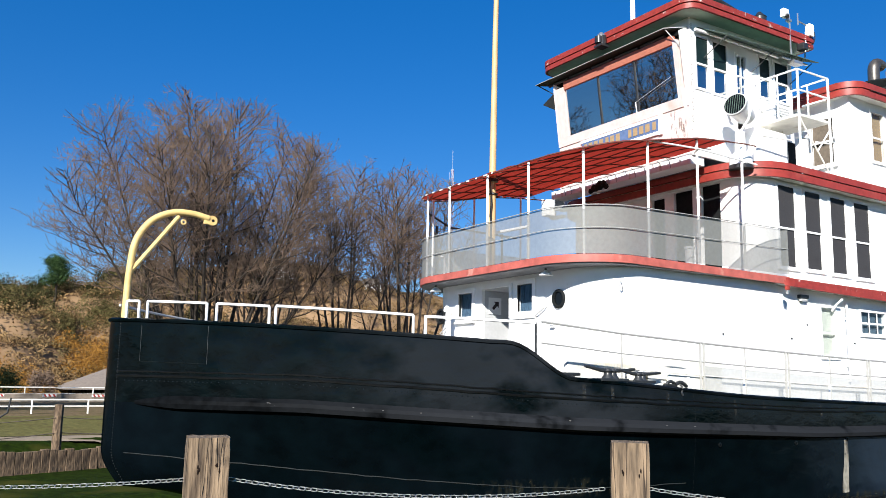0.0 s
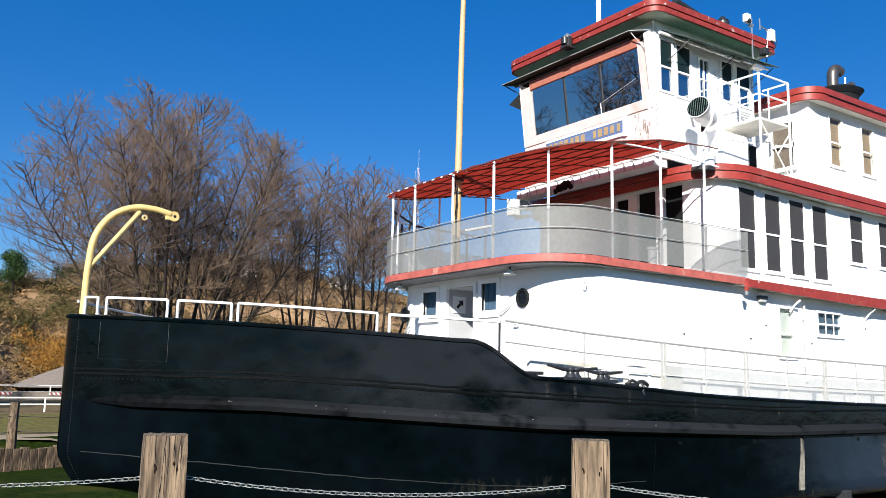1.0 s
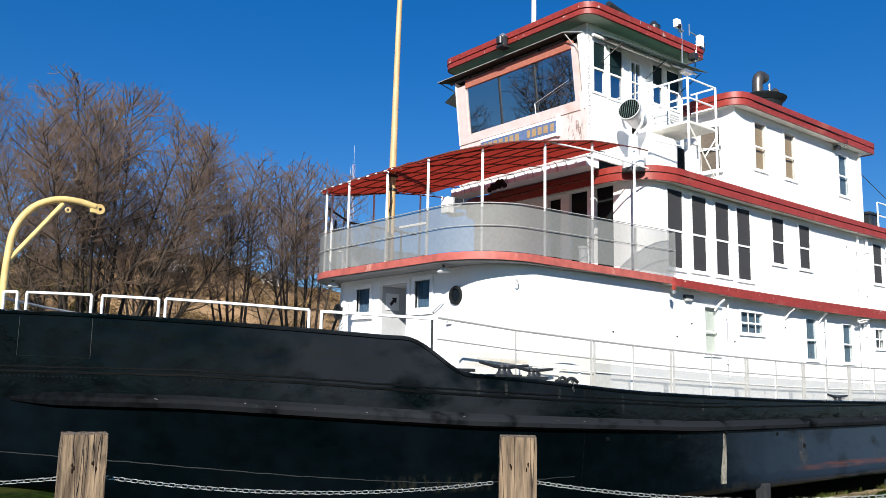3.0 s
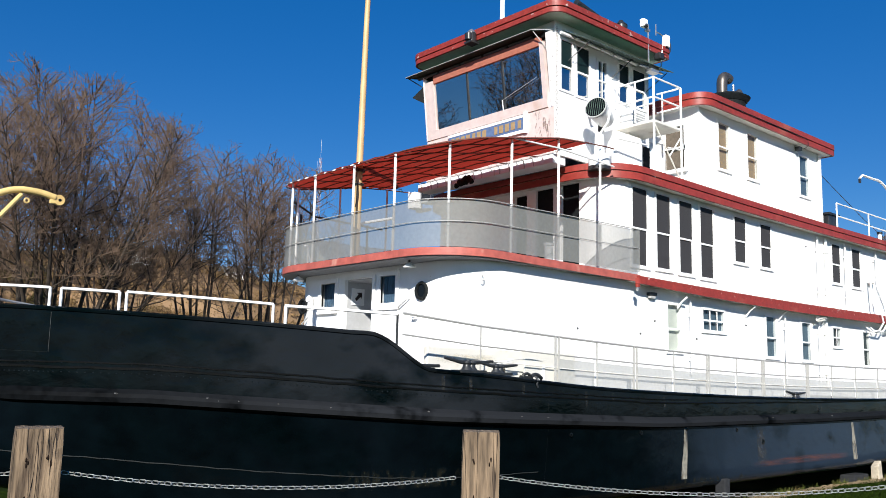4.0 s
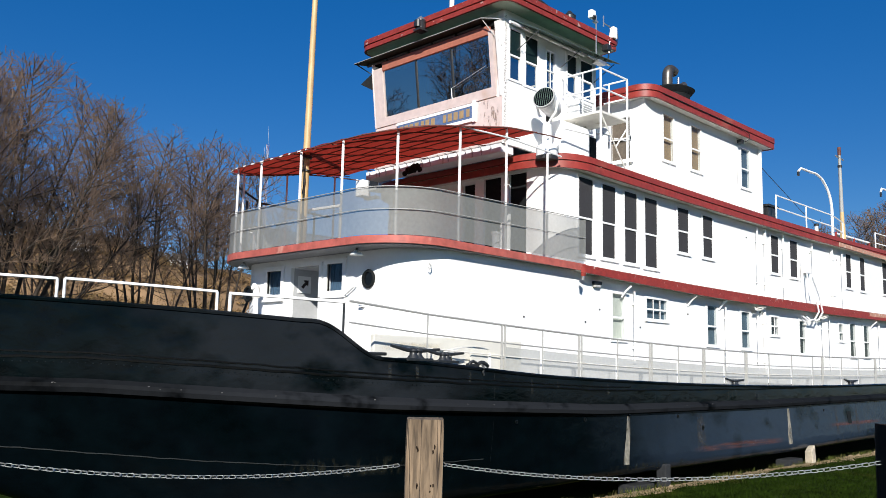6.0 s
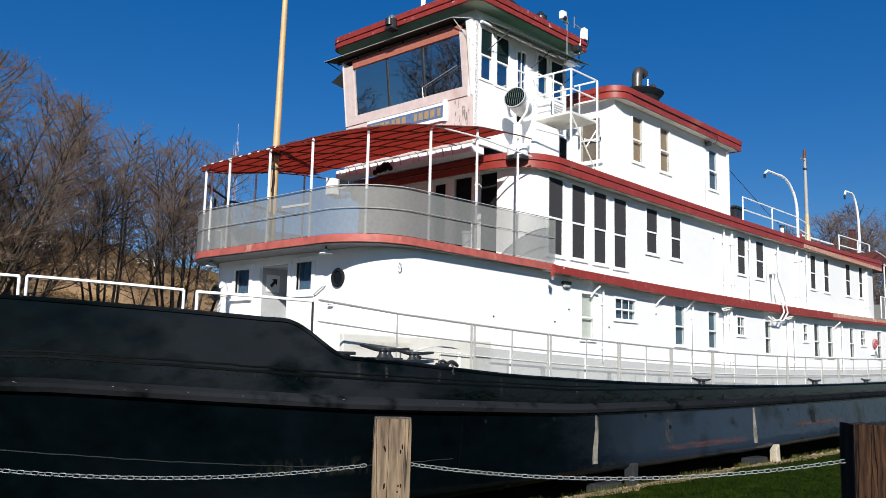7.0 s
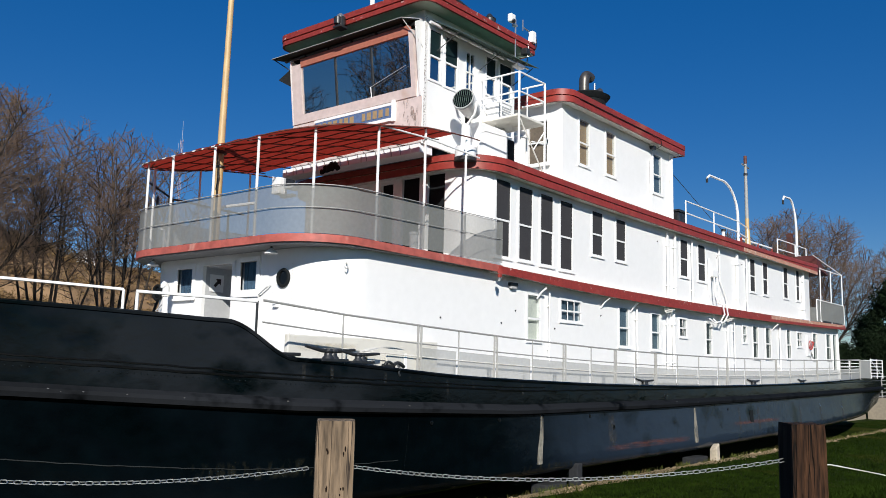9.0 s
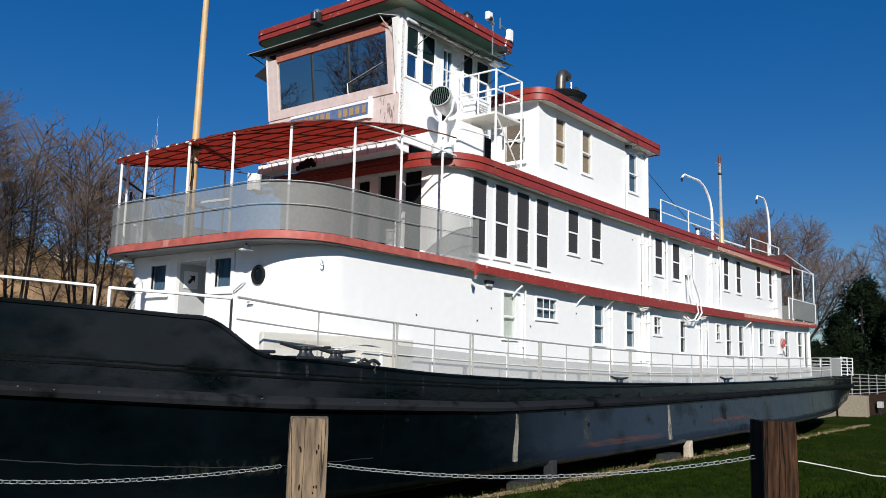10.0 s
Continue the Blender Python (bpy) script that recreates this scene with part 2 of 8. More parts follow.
def let_light_through(m, tint, share):
    """Thin cloth: part of the light that falls on one side glows through to the other."""
    nt = m.node_tree
    b, o = nt.nodes["Principled BSDF"], nt.nodes["Material Output"]
    tl, mx = nt.nodes.new("ShaderNodeBsdfTranslucent"), nt.nodes.new("ShaderNodeMixShader")
    tl.inputs[0].default_value = (*tint, 1)
    mx.inputs[0].default_value = share
    nt.links.new(b.outputs[0], mx.inputs[1])
    nt.links.new(tl.outputs[0], mx.inputs[2])
    nt.links.new(mx.outputs[0], o.inputs[0])


let_light_through(CANVAS, (0.36, 0.020, 0.014), 0.28)
HOODRED = material("dull_red_sheet", (0.085, 0.016, 0.013), 0.7, spread=0.25, grain=6)
_b, _o = CANVAS.node_tree.nodes["Principled BSDF"], CANVAS.node_tree.nodes["Material Output"]
_t, _m = CANVAS.node_tree.nodes.new("ShaderNodeBsdfTranslucent"), CANVAS.node_tree.nodes.new("ShaderNodeMixShader")
_t.inputs[0].default_value, _m.inputs[0].default_value = (0.50, 0.045, 0.028, 1), 0.36
CANVAS.node_tree.links.new(_b.outputs[0], _m.inputs[1])
CANVAS.node_tree.links.new(_t.outputs[0], _m.inputs[2])
CANVAS.node_tree.links.new(_m.outputs[0], _o.inputs[0])
NAVY = material("dark_screen", (0.030, 0.032, 0.035), 0.7, spread=0.15, grain=40)
# grey that puts the pilothouse room's gloom into its surfaces
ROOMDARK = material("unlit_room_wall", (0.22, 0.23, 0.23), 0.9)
SCREEN = material("grey_insect_screen", (0.034, 0.033, 0.036), 0.8, spread=0.12, grain=60, stain=1.5)
PALEBLIND = material("pale_cream_green_blind", (0.72, 0.73, 0.66), 0.8, spread=0.08)
BLUECURTAIN = material("blue_grey_window_curtain", (0.10, 0.155, 0.21), 0.9, spread=0.4, grain=7, stretch=(6, 1, 0.5))
SHADEBOARD = material("shaded_board_and_rope_tan", (0.13, 0.105, 0.08), 0.8, spread=0.2)
MASTWOOD = material("varnished_tan_mast", (0.56, 0.39, 0.19), 0.5, spread=0.15, grain=9, stain=2.0, stretch=(1, 1, 0.3), dark=(0.42, 0.27, 0.12))
BLIND = material("tan_blind", (0.42, 0.30, 0.18), 0.8, spread=0.1)
SIGNBLUE = material("blue_sign_paint", (0.10, 0.16, 0.30), 0.6, spread=0.15)
SIGNGOLD = material("ochre_lettering", (0.36, 0.25, 0.13), 0.6)
MESH = see_through("fine_wire_mesh", (0.245, 0.252, 0.238), 0.68)
THINMESH = see_through("light_wire_mesh", (0.37, 0.38, 0.365), 0.70)
PANE = glass("window_glass", (0.55, 0.60, 0.62), index=1.4)
FRONTGLASS = glass("tinted_front_glass", (0.42, 0.52, 0.56), index=9.0)
GRASS = material("mown_grass", (0.0120, 0.0225, 0.0018), 0.95, spread=0.5, grain=7, stain=0.5, bump=0.8, dark=(0.042, 0.044, 0.007), dark_at=0.55, spec=0.05)
BARK = material("grey_brown_bark", (0.042, 0.031, 0.023), 0.9, spread=0.35, grain=6, bump=0.5)
TWIG = material("brown_twigs", (0.165, 0.112, 0.079), 0.9, spread=0.3, grain=0.7, stain=0.25, bump=0)
BRUSH = material("dry_brush", (0.215, 0.138, 0.064), 0.95, spread=0.4, grain=0.5, stain=0.14, bump=0, dark=(0.115, 0.088, 0.040), dark_at=0.52, spec=0.1)
RUSTLEAF = material("orange_autumn_leaves", (0.27, 0.125, 0.014), 0.9, spread=0.4, grain=1.5, bump=0)
EVERGREEN = material("evergreen_needles", (0.009, 0.0165, 0.007), 0.95, spread=0.5, grain=1.5, bump=0, spec=0.08)
EARTH = material("bare_bluff_earth", (0.150, 0.094, 0.050), 0.95, spread=0.45, grain=0.8, stain=0.2, bump=0.6, dark=(0.17, 0.118, 0.072), dark_at=0.58, spec=0.1)
_n, _l = EARTH.node_tree.nodes, EARTH.node_tree.links      # bare rock where the slope is steep
_b = _n["Principled BSDF"]
_geo, _sep, _run, _mix, _nz, _add = (_n.new("ShaderNode" + k) for k in ("NewGeometry", "SeparateXYZ", "MapRange", "Mix", "TexNoise", "Math"))
_l.new(_geo.outputs["Normal"], _sep.inputs[0])
_nz.inputs["Scale"].default_value, _nz.inputs["Detail"].default_value = 0.35, 6
_add.operation, _add.inputs[1].default_value = "MULTIPLY_ADD", 0.5
_l.new(_nz.outputs["Fac"], _add.inputs[0])
_l.new(_sep.outputs[2], _add.inputs[2])
_l.new(_add.outputs[0], _run.inputs[0])
_run.inputs["From Min"].default_value, _run.inputs["From Max"].default_value = 1.00, 0.82
_mix.data_type = "RGBA"
_l.new(_run.outputs[0], _mix.inputs["Factor"])
_l.new(_b.inputs["Base Color"].links[0].from_socket, _mix.inputs["A"])
_mix.inputs["B"].default_value = (0.27, 0.175, 0.098, 1)
_l.new(_mix.outputs["Result"], _b.inputs["Base Color"])
CONCRETE = material("concrete", (0.27, 0.235, 0.18), 0.95, spread=0.12, grain=8, spec=0.1)
SHINGLE = material("brown_shingles", (0.20, 0.165, 0.135), 0.9, spread=0.15, grain=6)
ROAD = material("pale_gravel", (0.27, 0.22, 0.16), 1.0, spread=0.15, grain=5, spec=0.05)
BUOYRED = material("red_buoy_paint", (0.45, 0.05, 0.04), 0.5)

# ---- mesh helpers ----


def flat(bm, name, mat, smooth=False):
    me = bpy.data.meshes.new(name)
    bm.normal_update()
    bm.to_mesh(me)
    bm.free()
    me.materials.append(mat)
    if smooth:
        me.shade_smooth()
        me.set_sharp_from_angle(angle=radians(38))
    return me


def thing(name, x, y, z, label, category, group="", kind=""):
    ob = new(name)
    ob.location = (x, y, z)
    return tagged(ob, label, category, group, kind)


def part(name, bm, mat, parent, label="", smooth=False, kind=""):
    """Links a bmesh, given in the world's metres, as one mesh under a thing or a part."""
    ob = new(name, flat(bm, name, mat, smooth))
    if parent is not None:
        ob.parent = parent
        if parent.data is None:
            ob.matrix_parent_inverse = Matrix.Translation(-parent.location)
    return tagged(ob, label, "", "", kind)


def box(bm, x0, x1, y0, y1, z0, z1, bevel=0.0):
    vs = [bm.verts.new((x, y, z)) for x in (x0, x1) for y in (y0, y1) for z in (z0, z1)]
    fs = [bm.faces.new([vs[i] for i in f]) for f in ((0, 1, 3, 2), (4, 6, 7, 5), (0, 4, 5, 1), (2, 3, 7, 6), (0, 2, 6, 4), (1, 5, 7, 3))]
    if bevel:
        bmesh.ops.bevel(bm, geom=list({e for f in fs for e in f.edges}), offset=bevel, segments=2, profile=0.6, affect="EDGES")
    return vs


def boxed(*a, bevel=0.0):
    bm = bmesh.new()
    box(bm, *a, bevel=bevel)
    return bm


def tube(bm, pts, r, n=6, r2=None, caps=True):
    """A round bar along a polyline, from radius r to r2; its frame is carried along so that bends don't pinch."""
    pts = [Vector(p) for p in pts]
    r2 = r if r2 is None else r2
    rings, u = [], None
    for i, p in enumerate(pts):
        d = (pts[min(i + 1, len(pts) - 1)] - pts[max(i - 1, 0)]).normalized()
        if u is None:
            u = d.cross(Vector((0.31, 0.2, 0.93) if abs(d.z) < 0.9 else (1, 0.1, 0)))
        u = (u - d * u.dot(d)).normalized()
        v = d.cross(u)
        rr = r + (r2 - r) * i / max(1, len(pts) - 1)
        rings.append([bm.verts.new(p + (u * math.cos(2 * math.pi * k / n) + v * math.sin(2 * math.pi * k / n)) * rr) for k in range(n)])
    for a, b in zip(rings, rings[1:]):
        for k in range(n):
            bm.faces.new((a[k], a[(k + 1) % n], b[(k + 1) % n], b[k]))
    if caps:
        bm.faces.new(rings[0][::-1])
        bm.faces.new(rings[-1])


def tubed(pts, r, n=6, r2=None):
    bm = bmesh.new()
    tube(bm, pts, r, n, r2)
    return bm


def prism(bm, outline, z0, z1):
    """A closed slab over a plan outline; z0 and z1 are numbers or functions of x."""
    f0, f1 = (z if callable(z) else (lambda x, z=z: z) for z in (z0, z1))
    lo = [bm.verts.new((x, y, f0(x))) for x, y in outline]
    hi = [bm.verts.new((x, y, f1(x))) for x, y in outline]
    n = len(outline)
    for i in range(n):
        bm.faces.new((lo[i], lo[(i + 1) % n], hi[(i + 1) % n], hi[i]))
    for ring in (lo[::-1], hi):
        f = bm.faces.new(ring)
        bmesh.ops.triangulate(bm, faces=[f])


def ring_of(outline, depth):
    """The outline moved inwards by depth (positive: to the left of its run)."""
    out, n = [], len(outline)
    for i in range(n):
        a, b, c = (Vector(outline[j % n]) for j in (i - 1, i, i + 1))
        d1, d2 = (b - a).normalized(), (c - b).normalized()
        nn = Vector((-(d1 + d2).y, (d1 + d2).x))
        nn.normalize()
        out.append(tuple(b + nn * depth / max(0.5, nn.dot(Vector((-d1.y, d1.x))))))
    return out


def fascia(bm, outline, depth, z0, z1, closed=True):
    """A band along the outline, depth thick, between two heights."""
    f0, f1 = (z if callable(z) else (lambda x, z=z: z) for z in (z0, z1))
    ins = ring_of(outline, depth)
    rows = [[bm.verts.new((p[0], p[1], f(q[0]))) for p, q in zip(o, outline)] for o, f in ((outline, f0), (outline, f1), (ins, f1), (ins, f0))]
    n = len(outline)
    for i in range(n if closed else n - 1):
        j = (i + 1) % n
        for a, b in zip(rows, rows[1:] + rows[:1]):
            bm.faces.new((a[i], a[j], b[j], b[i]))


def wall(path, z0, z1, holes, thick, sheer=lambda x: 0.0, closed=False):
    """A wall of that thickness along a plan path, with rectangular openings (from, to, low, high) cut through; lengths run along the path."""
    bm = bmesh.new()
    P = [Vector(p) for p in path]
    S = [0.0]
    for a, b in zip(P, P[1:]):
        S.append(S[-1] + (b - a).length)
    cuts = sorted(set(S + [h[i] for h in holes for i in (0, 1)]))
    zs = sorted({z0, z1, *(h[i] for h in holes for i in (2, 3))})
    seg = [((b - a).normalized()) for a, b in zip(P, P[1:])]

    def at(s):
        i = max(k for k in range(len(seg)) if S[k] <= s + 1e-6 or k == 0)
        p = P[i] + seg[i] * (s - S[i])
        d = seg[i]
        if i > 0 and abs(s - S[i]) < 1e-6:
            d = (seg[i] + seg[i - 1]).normalized()
        return p, Vector((-d.y, d.x))

    grid = {}

    def vert(i, k, inner):
        key = (i, k, inner)
        if key not in grid:
            p, nn = at(cuts[i])
            q = p + nn * (thick if inner else 0)
            grid[key] = bm.verts.new((q.x, q.y, zs[k] + sheer(p.x)))
        return grid[key]

    solid = {}
    for i in range(len(cuts) - 1):
        for k in range(len(zs) - 1):
            sm, zm = (cuts[i] + cuts[i + 1]) / 2, (zs[k] + zs[k + 1]) / 2
            solid[i, k] = not any(h[0] < sm < h[1] and h[2] < zm < h[3] for h in holes)
    for (i, k), full in solid.items():
        if not full:
            continue
        for inner in (False, True):
            q = [vert(i, k, inner), vert(i + 1, k, inner), vert(i + 1, k + 1, inner), vert(i, k + 1, inner)]
            bm.faces.new(q if not inner else q[::-1])
        for di, dk, c in ((-1, 0, ((i, k), (i, k + 1))), (1, 0, ((i + 1, k), (i + 1, k + 1))), (0, -1, ((i, k), (i + 1, k))), (0, 1, ((i, k + 1), (i + 1, k + 1)))):
            if not solid.get((i + di, k + dk), False):
                (a, b), (c2, d) = c
                bm.faces.new((vert(a, b, False), vert(c2, d, False), vert(c2, d, True), vert(a, b, True)))
    bmesh.ops.recalc_face_normals(bm, faces=bm.faces)
    return bm


def spline(pts, n=6):
    """A smooth run of points through the given ones."""
    P = [Vector(p) for p in pts]
    P = [2 * P[0] - P[1]] + P + [2 * P[-1] - P[-2]]
    out = []
    for i in range(1, len(P) - 2):
        for k in range(n):
            u = k / n
            out.append(0.5 * (2 * P[i] + (P[i + 1] - P[i - 1]) * u + (2 * P[i - 1] - 5 * P[i] + 4 * P[i + 1] - P[i + 2]) * u * u + (3 * P[i] - P[i - 1] - 3 * P[i + 1] + P[i + 2]) * u ** 3))
    return out + [P[-2]]


def arc(cx, cy, r, a0, a1, n=8):
    return [(cx + r * math.cos(radians(a0 + (a1 - a0) * i / n)), cy + r * math.sin(radians(a0 + (a1 - a0) * i / n))) for i in range(n + 1)]


# ---- the lie of the land ----
def smooth(a, b, v):
    t = min(1.0, max(0.0, (v - a) / (b - a)))
    return t * t * (3 - 2 * t)


def land(x, y):
    """The ground's height: a low bank where the posts stand, a lawn by the boat, a terrace and a bluff behind."""
    z = -0.95 * smooth(4.4, 8.6, y + 0.12 * x)
    z -= 0.28 * smooth(9.9, 11.0, y) * smooth(19.5, 18.0, y) * smooth(2.5, 5.0, x) * smooth(46, 41, x)
    z += 0.68 * smooth(0.5, 1.6, y - wall_line(x) - 0.35) * smooth(48, 30, x)
    z += 0.04 * noise.noise(Vector((x * 0.12, y * 0.12, 0))) * smooth(3, 12, math.hypot(x, y))
    far = y - 0.10 * x
    lift = smooth(80, 104, far + 7 * noise.noise(Vector((x * 0.03, 1.7, 0))) + 2.5 * noise.noise(Vector((x * 0.11, 4.2, 0))))
    bluff = (10.0 + 6.0 * smooth(12, 42, x)) * lift * smooth(170, 90, x) * smooth(-400, -150, x)
    bluff *= 1 + 0.22 * noise.noise(Vector((x * 0.022, y * 0.02, 3.1))) + 0.10 * noise.noise(Vector((x * 0.09, y * 0.09, 5)))
    if bluff > 0.3:
        share = min(1.0, bluff / 3)
        bluff += 1.1 * noise.noise(Vector((x * 0.16, y * 0.16, 9))) * share
        # ledges and small crags
        bluff += share * 0.55 * math.sin(bluff * 1.9 + 3 * noise.noise(Vector((x * 0.08, y * 0.08, 2)))) + share * 0.45 * noise.noise(Vector((x * 0.5, y * 0.5, 6)))
    return z + bluff


def wall_line(x):
    """Where the timber retaining wall runs behind the bow."""
    return 24.1 + 0.42 * (x - 2.4)


def steps(lo, hi, fine, grow):
    """Grid lines that are fine near the middle and widen outwards."""
    out, v, w = [0.0], 0.0, fine
    while v < hi:
        v += w
        w *= grow
        out.append(v)
    v, w = 0.0, fine
    while v > lo:
        v -= w
        w *= grow
        out.insert(0, v)
    return out


def build_ground():
    xs, ys = steps(-1500, 1800, 0.8, 1.035), steps(-1500, 1800, 0.5, 1.03)
    xs = sorted(xs + [-20 + 0.9 * i for i in range(80)])       # finer over the bluff
    ys = sorted(ys + [66 + 0.8 * i for i in range(45)])
    verts = [(x + 15, y + 10, land(x + 15, y + 10)) for y in ys for x in xs]
    n = len(xs)
    faces = [(j * n + i, j * n + i + 1, (j + 1) * n + i + 1, (j + 1) * n + i) for j in range(len(ys) - 1) for i in range(n - 1)]
    me = bpy.data.meshes.new("ground")
    me.from_pydata(verts, [], faces)
    me.materials.append(GRASS)
    me.materials.append(EARTH)
    for p in me.polygons:
        c = p.center
        p.material_index = 1 if c.y - 0.10 * c.x > 79 and -400 < c.x < 160 else 0
    me.shade_smooth()
    tagged(new("ground", me), "mown lawn running up to a bare earth bluff", "ground", kind="structure")


build_ground()

# ---- the towboat ----
YC = 14.25            # the boat's centre line
SIDE = 11.20          # the deckhouses' near wall
FAR = 2 * YC - SIDE


def house_sheer(x):
    return 0.0011 * (x - 25) ** 2


def deck_sheer(x):
    return 0.0016 * (x - 25) ** 2 if x < 25 else 0.0008 * (x - 25) ** 2


boat = thing("towboat", 25, YC, -0.95, "white towboat with red trim and black steel hull on a lawn", "boat")
STEM, STERN = 2.74, 49.5


def half_breadth(x):
    u = min(1.0, max(0.0, (x - STEM) / 8.5))
    b = 4.05 * (1 - (1 - u) ** 2.3) ** 0.80
    v = max(0.0, (x - 36.0) / (STERN - 36.0))
    return b * (1 - 0.16 * v ** 2.2)


def rail_height(x):
    """The top edge of the hull plating: a bulwark at the bow that sweeps down to the deck."""
    deck = 1.20 + deck_sheer(x) + 0.075 * (1 - smooth(9.4, 13.5, x))
    bow = 2.49 - 0.053 * (x - STEM) if x < 7.6 else 2.232
    return deck + (bow - deck) * (1 - smooth(7.85, 9.02, x))


def keel_height(x):
    pts = ((0.0, -0.84), (10.0, -0.82), (15.0, -0.62), (24.0, -0.60), (30.0, -0.53), (36.0, -0.46), (41.0, -0.32), (45.0, -0.20), (47.5, -0.04), (51.0, 0.25))
    z = next(za + (zb - za) * (x - a) / (b - a) for (a, za), (b, zb) in zip(pts, pts[1:]) if x <= b)
    return z + 0.75 * (1 - smooth(STEM, 6.5, x))


def strake_height(x):
    pts = ((2.7, 1.22), (5.0, 1.20), (9.0, 0.97), (15.0, 0.75), (22.0, 0.74), (29.0, 0.79), (38.0, 0.88), (48.0, 0.98))
    for (a, za), (b, zb) in zip(pts, pts[1:]):
        if x <= b:
            return za + (zb - za) * (x - a) / (b - a)
    return pts[-1][1]


def flare(x):
    return 0.025


def hull_section(x):
    """Half a cross-section from the top edge down to the keel: (breadth, height)."""
    b, top, low = half_breadth(x), rail_height(x), keel_height(x)
    out = []
    turn = 0.42 - 0.20 * smooth(9.0, 15.0, x)      # height of the rounded bilge
    full = min(1.0, b / 2.0)
    guard = strake_height(x)
    for i in range(7):
        f = i / 6
        out.append((b + flare(x) * full * math.sin(f * math.pi / 2), top + (guard - top) * f))
    tuck = 0.26 - 0.38 * smooth(8.0, 17.0, x) + 0.34 * smooth(42.0, 49.0, x)
    for i in range(1, 8):
        f = i / 7
        out.append((b + (flare(x) - tuck * f ** 1.2) * full, guard + (low + turn - guard) * f))
    for i in range(1, 7):
        a = radians(90 * i / 6)
        r = min(turn, b * 0.4)
        out.append((b + (flare(x) - tuck) * full - r + r * math.cos(a), low + turn - turn * math.sin(a)))
    out.append((0.0, low))
    return out


def build_hull():
    xs = [STEM + 0.02 + (9.4 - STEM) * (i / 64) ** 1.2 for i in range(65)] + [9.4 + (STERN - 9.4) * i / 60 for i in range(1, 61)]
    bm = bmesh.new()
    rings = []
    for x in xs:
        near = [bm.verts.new((x + 0.55 * max(0, 1 - (x - STEM) / 2.5) * smooth(0.5, -0.6, z), YC - b, z)) for b, z in hull_section(x)]
        far = [bm.verts.new((v.co.x, 2 * YC - v.co.y, v.co.z)) for v in near[:-1]]
        rings.append(near + far[::-1])
    n = len(rings[0])
    for a, b in zip(rings, rings[1:]):
        for k in range(n - 1):
            bm.faces.new((a[k], a[k + 1], b[k + 1], b[k]))
    for ring in (rings[0], rings[-1]):
        bm.faces.new(ring)
    bmesh.ops.recalc_face_normals(bm, faces=bm.faces)
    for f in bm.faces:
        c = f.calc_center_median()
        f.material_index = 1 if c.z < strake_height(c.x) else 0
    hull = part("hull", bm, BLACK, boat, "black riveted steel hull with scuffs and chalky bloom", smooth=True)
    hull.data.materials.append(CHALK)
    # deck
    inset = {x: 0.06 + 0.26 * (1 - smooth(8.0, 13.0, x)) * min(1.0, half_breadth(x) / 2.0) for x in xs}
    out = [(x, YC - half_breadth(x) + inset[x]) for x in xs] + [(x, YC + half_breadth(x) - inset[x]) for x in reversed(xs)]
    bm = bmesh.new()
    prism(bm, out, lambda x: 1.08 + deck_sheer(x), lambda x: 1.18 + deck_sheer(x))
    part("main_deck", bm, DECKGREY, boat)
    # cap along the top edge
    bm = bmesh.new()
    for s in (-1, 1):
        tube(bm, [(x, YC + s * half_breadth(x), rail_height(x)) for x in xs], 0.035, 6)
    part("gunwale_cap", bm, BLACK, boat, smooth=True)
    # rubbing strake
    for s in (-1, 1):
        bm = bmesh.new()
        prof = ((0.0, 0.13), (0.13, 0.055), (0.15, 0.0), (0.13, -0.07), (0.0, -0.11))
        rings = []
        sx = [x for x in xs if x > STEM + 0.28] + [STERN]
        for x in sx:
            g = min(1, (x - STEM - 0.28) / 0.5) ** 0.6 if x < STEM + 0.78 else 1
            zc = strake_height(x)
            b = half_breadth(x) + (flare(x) - 0.015) * min(1.0, half_breadth(x) / 2.0)
            rings.append([bm.verts.new((x, YC + s * (b + (p + 0.0) * max(g, 0.02) - 0.01), zc + q * max(g, 0.05))) for p, q in prof])
        for a, b in zip(rings, rings[1:]):
            for k in range(len(prof) - 1):
                bm.faces.new((a[k], a[k + 1], b[k + 1], b[k]))
        bmesh.ops.recalc_face_normals(bm, faces=bm.faces)
        part("rubbing_strake", bm, GUARD, boat, "thick half-round guard strip along the hull")


build_hull()


def rounded(x0, x1, y0, y1, r, r_aft=0.05, n=16, r_far=None):
    """A plan outline, run so that its inside lies to the left: from the far front corner round the front to the near side and aft."""
    q = r_far or r
    return (arc(x0 + q, y1 - q, q, 90, 180, n) + arc(x0 + r, y0 + r, r, 180, 270, n) + [(x0 + r + (x1 - r_aft - x0 - r) * i / 24, y0) for i in range(1, 24)]
            + arc(x1 - r_aft, y0 + r_aft, r_aft, 270, 360, 3) + arc(x1 - r_aft, y1 - r_aft, r_aft, 0, 90, 3) + [(x1 - r_aft - (x1 - r_aft - x0 - r) * i / 24, y1) for i in range(1, 24)])


def sheet(*corners):
    bm = bmesh.new()
    bm.faces.new([bm.verts.new(c) for c in corners])
    return bm


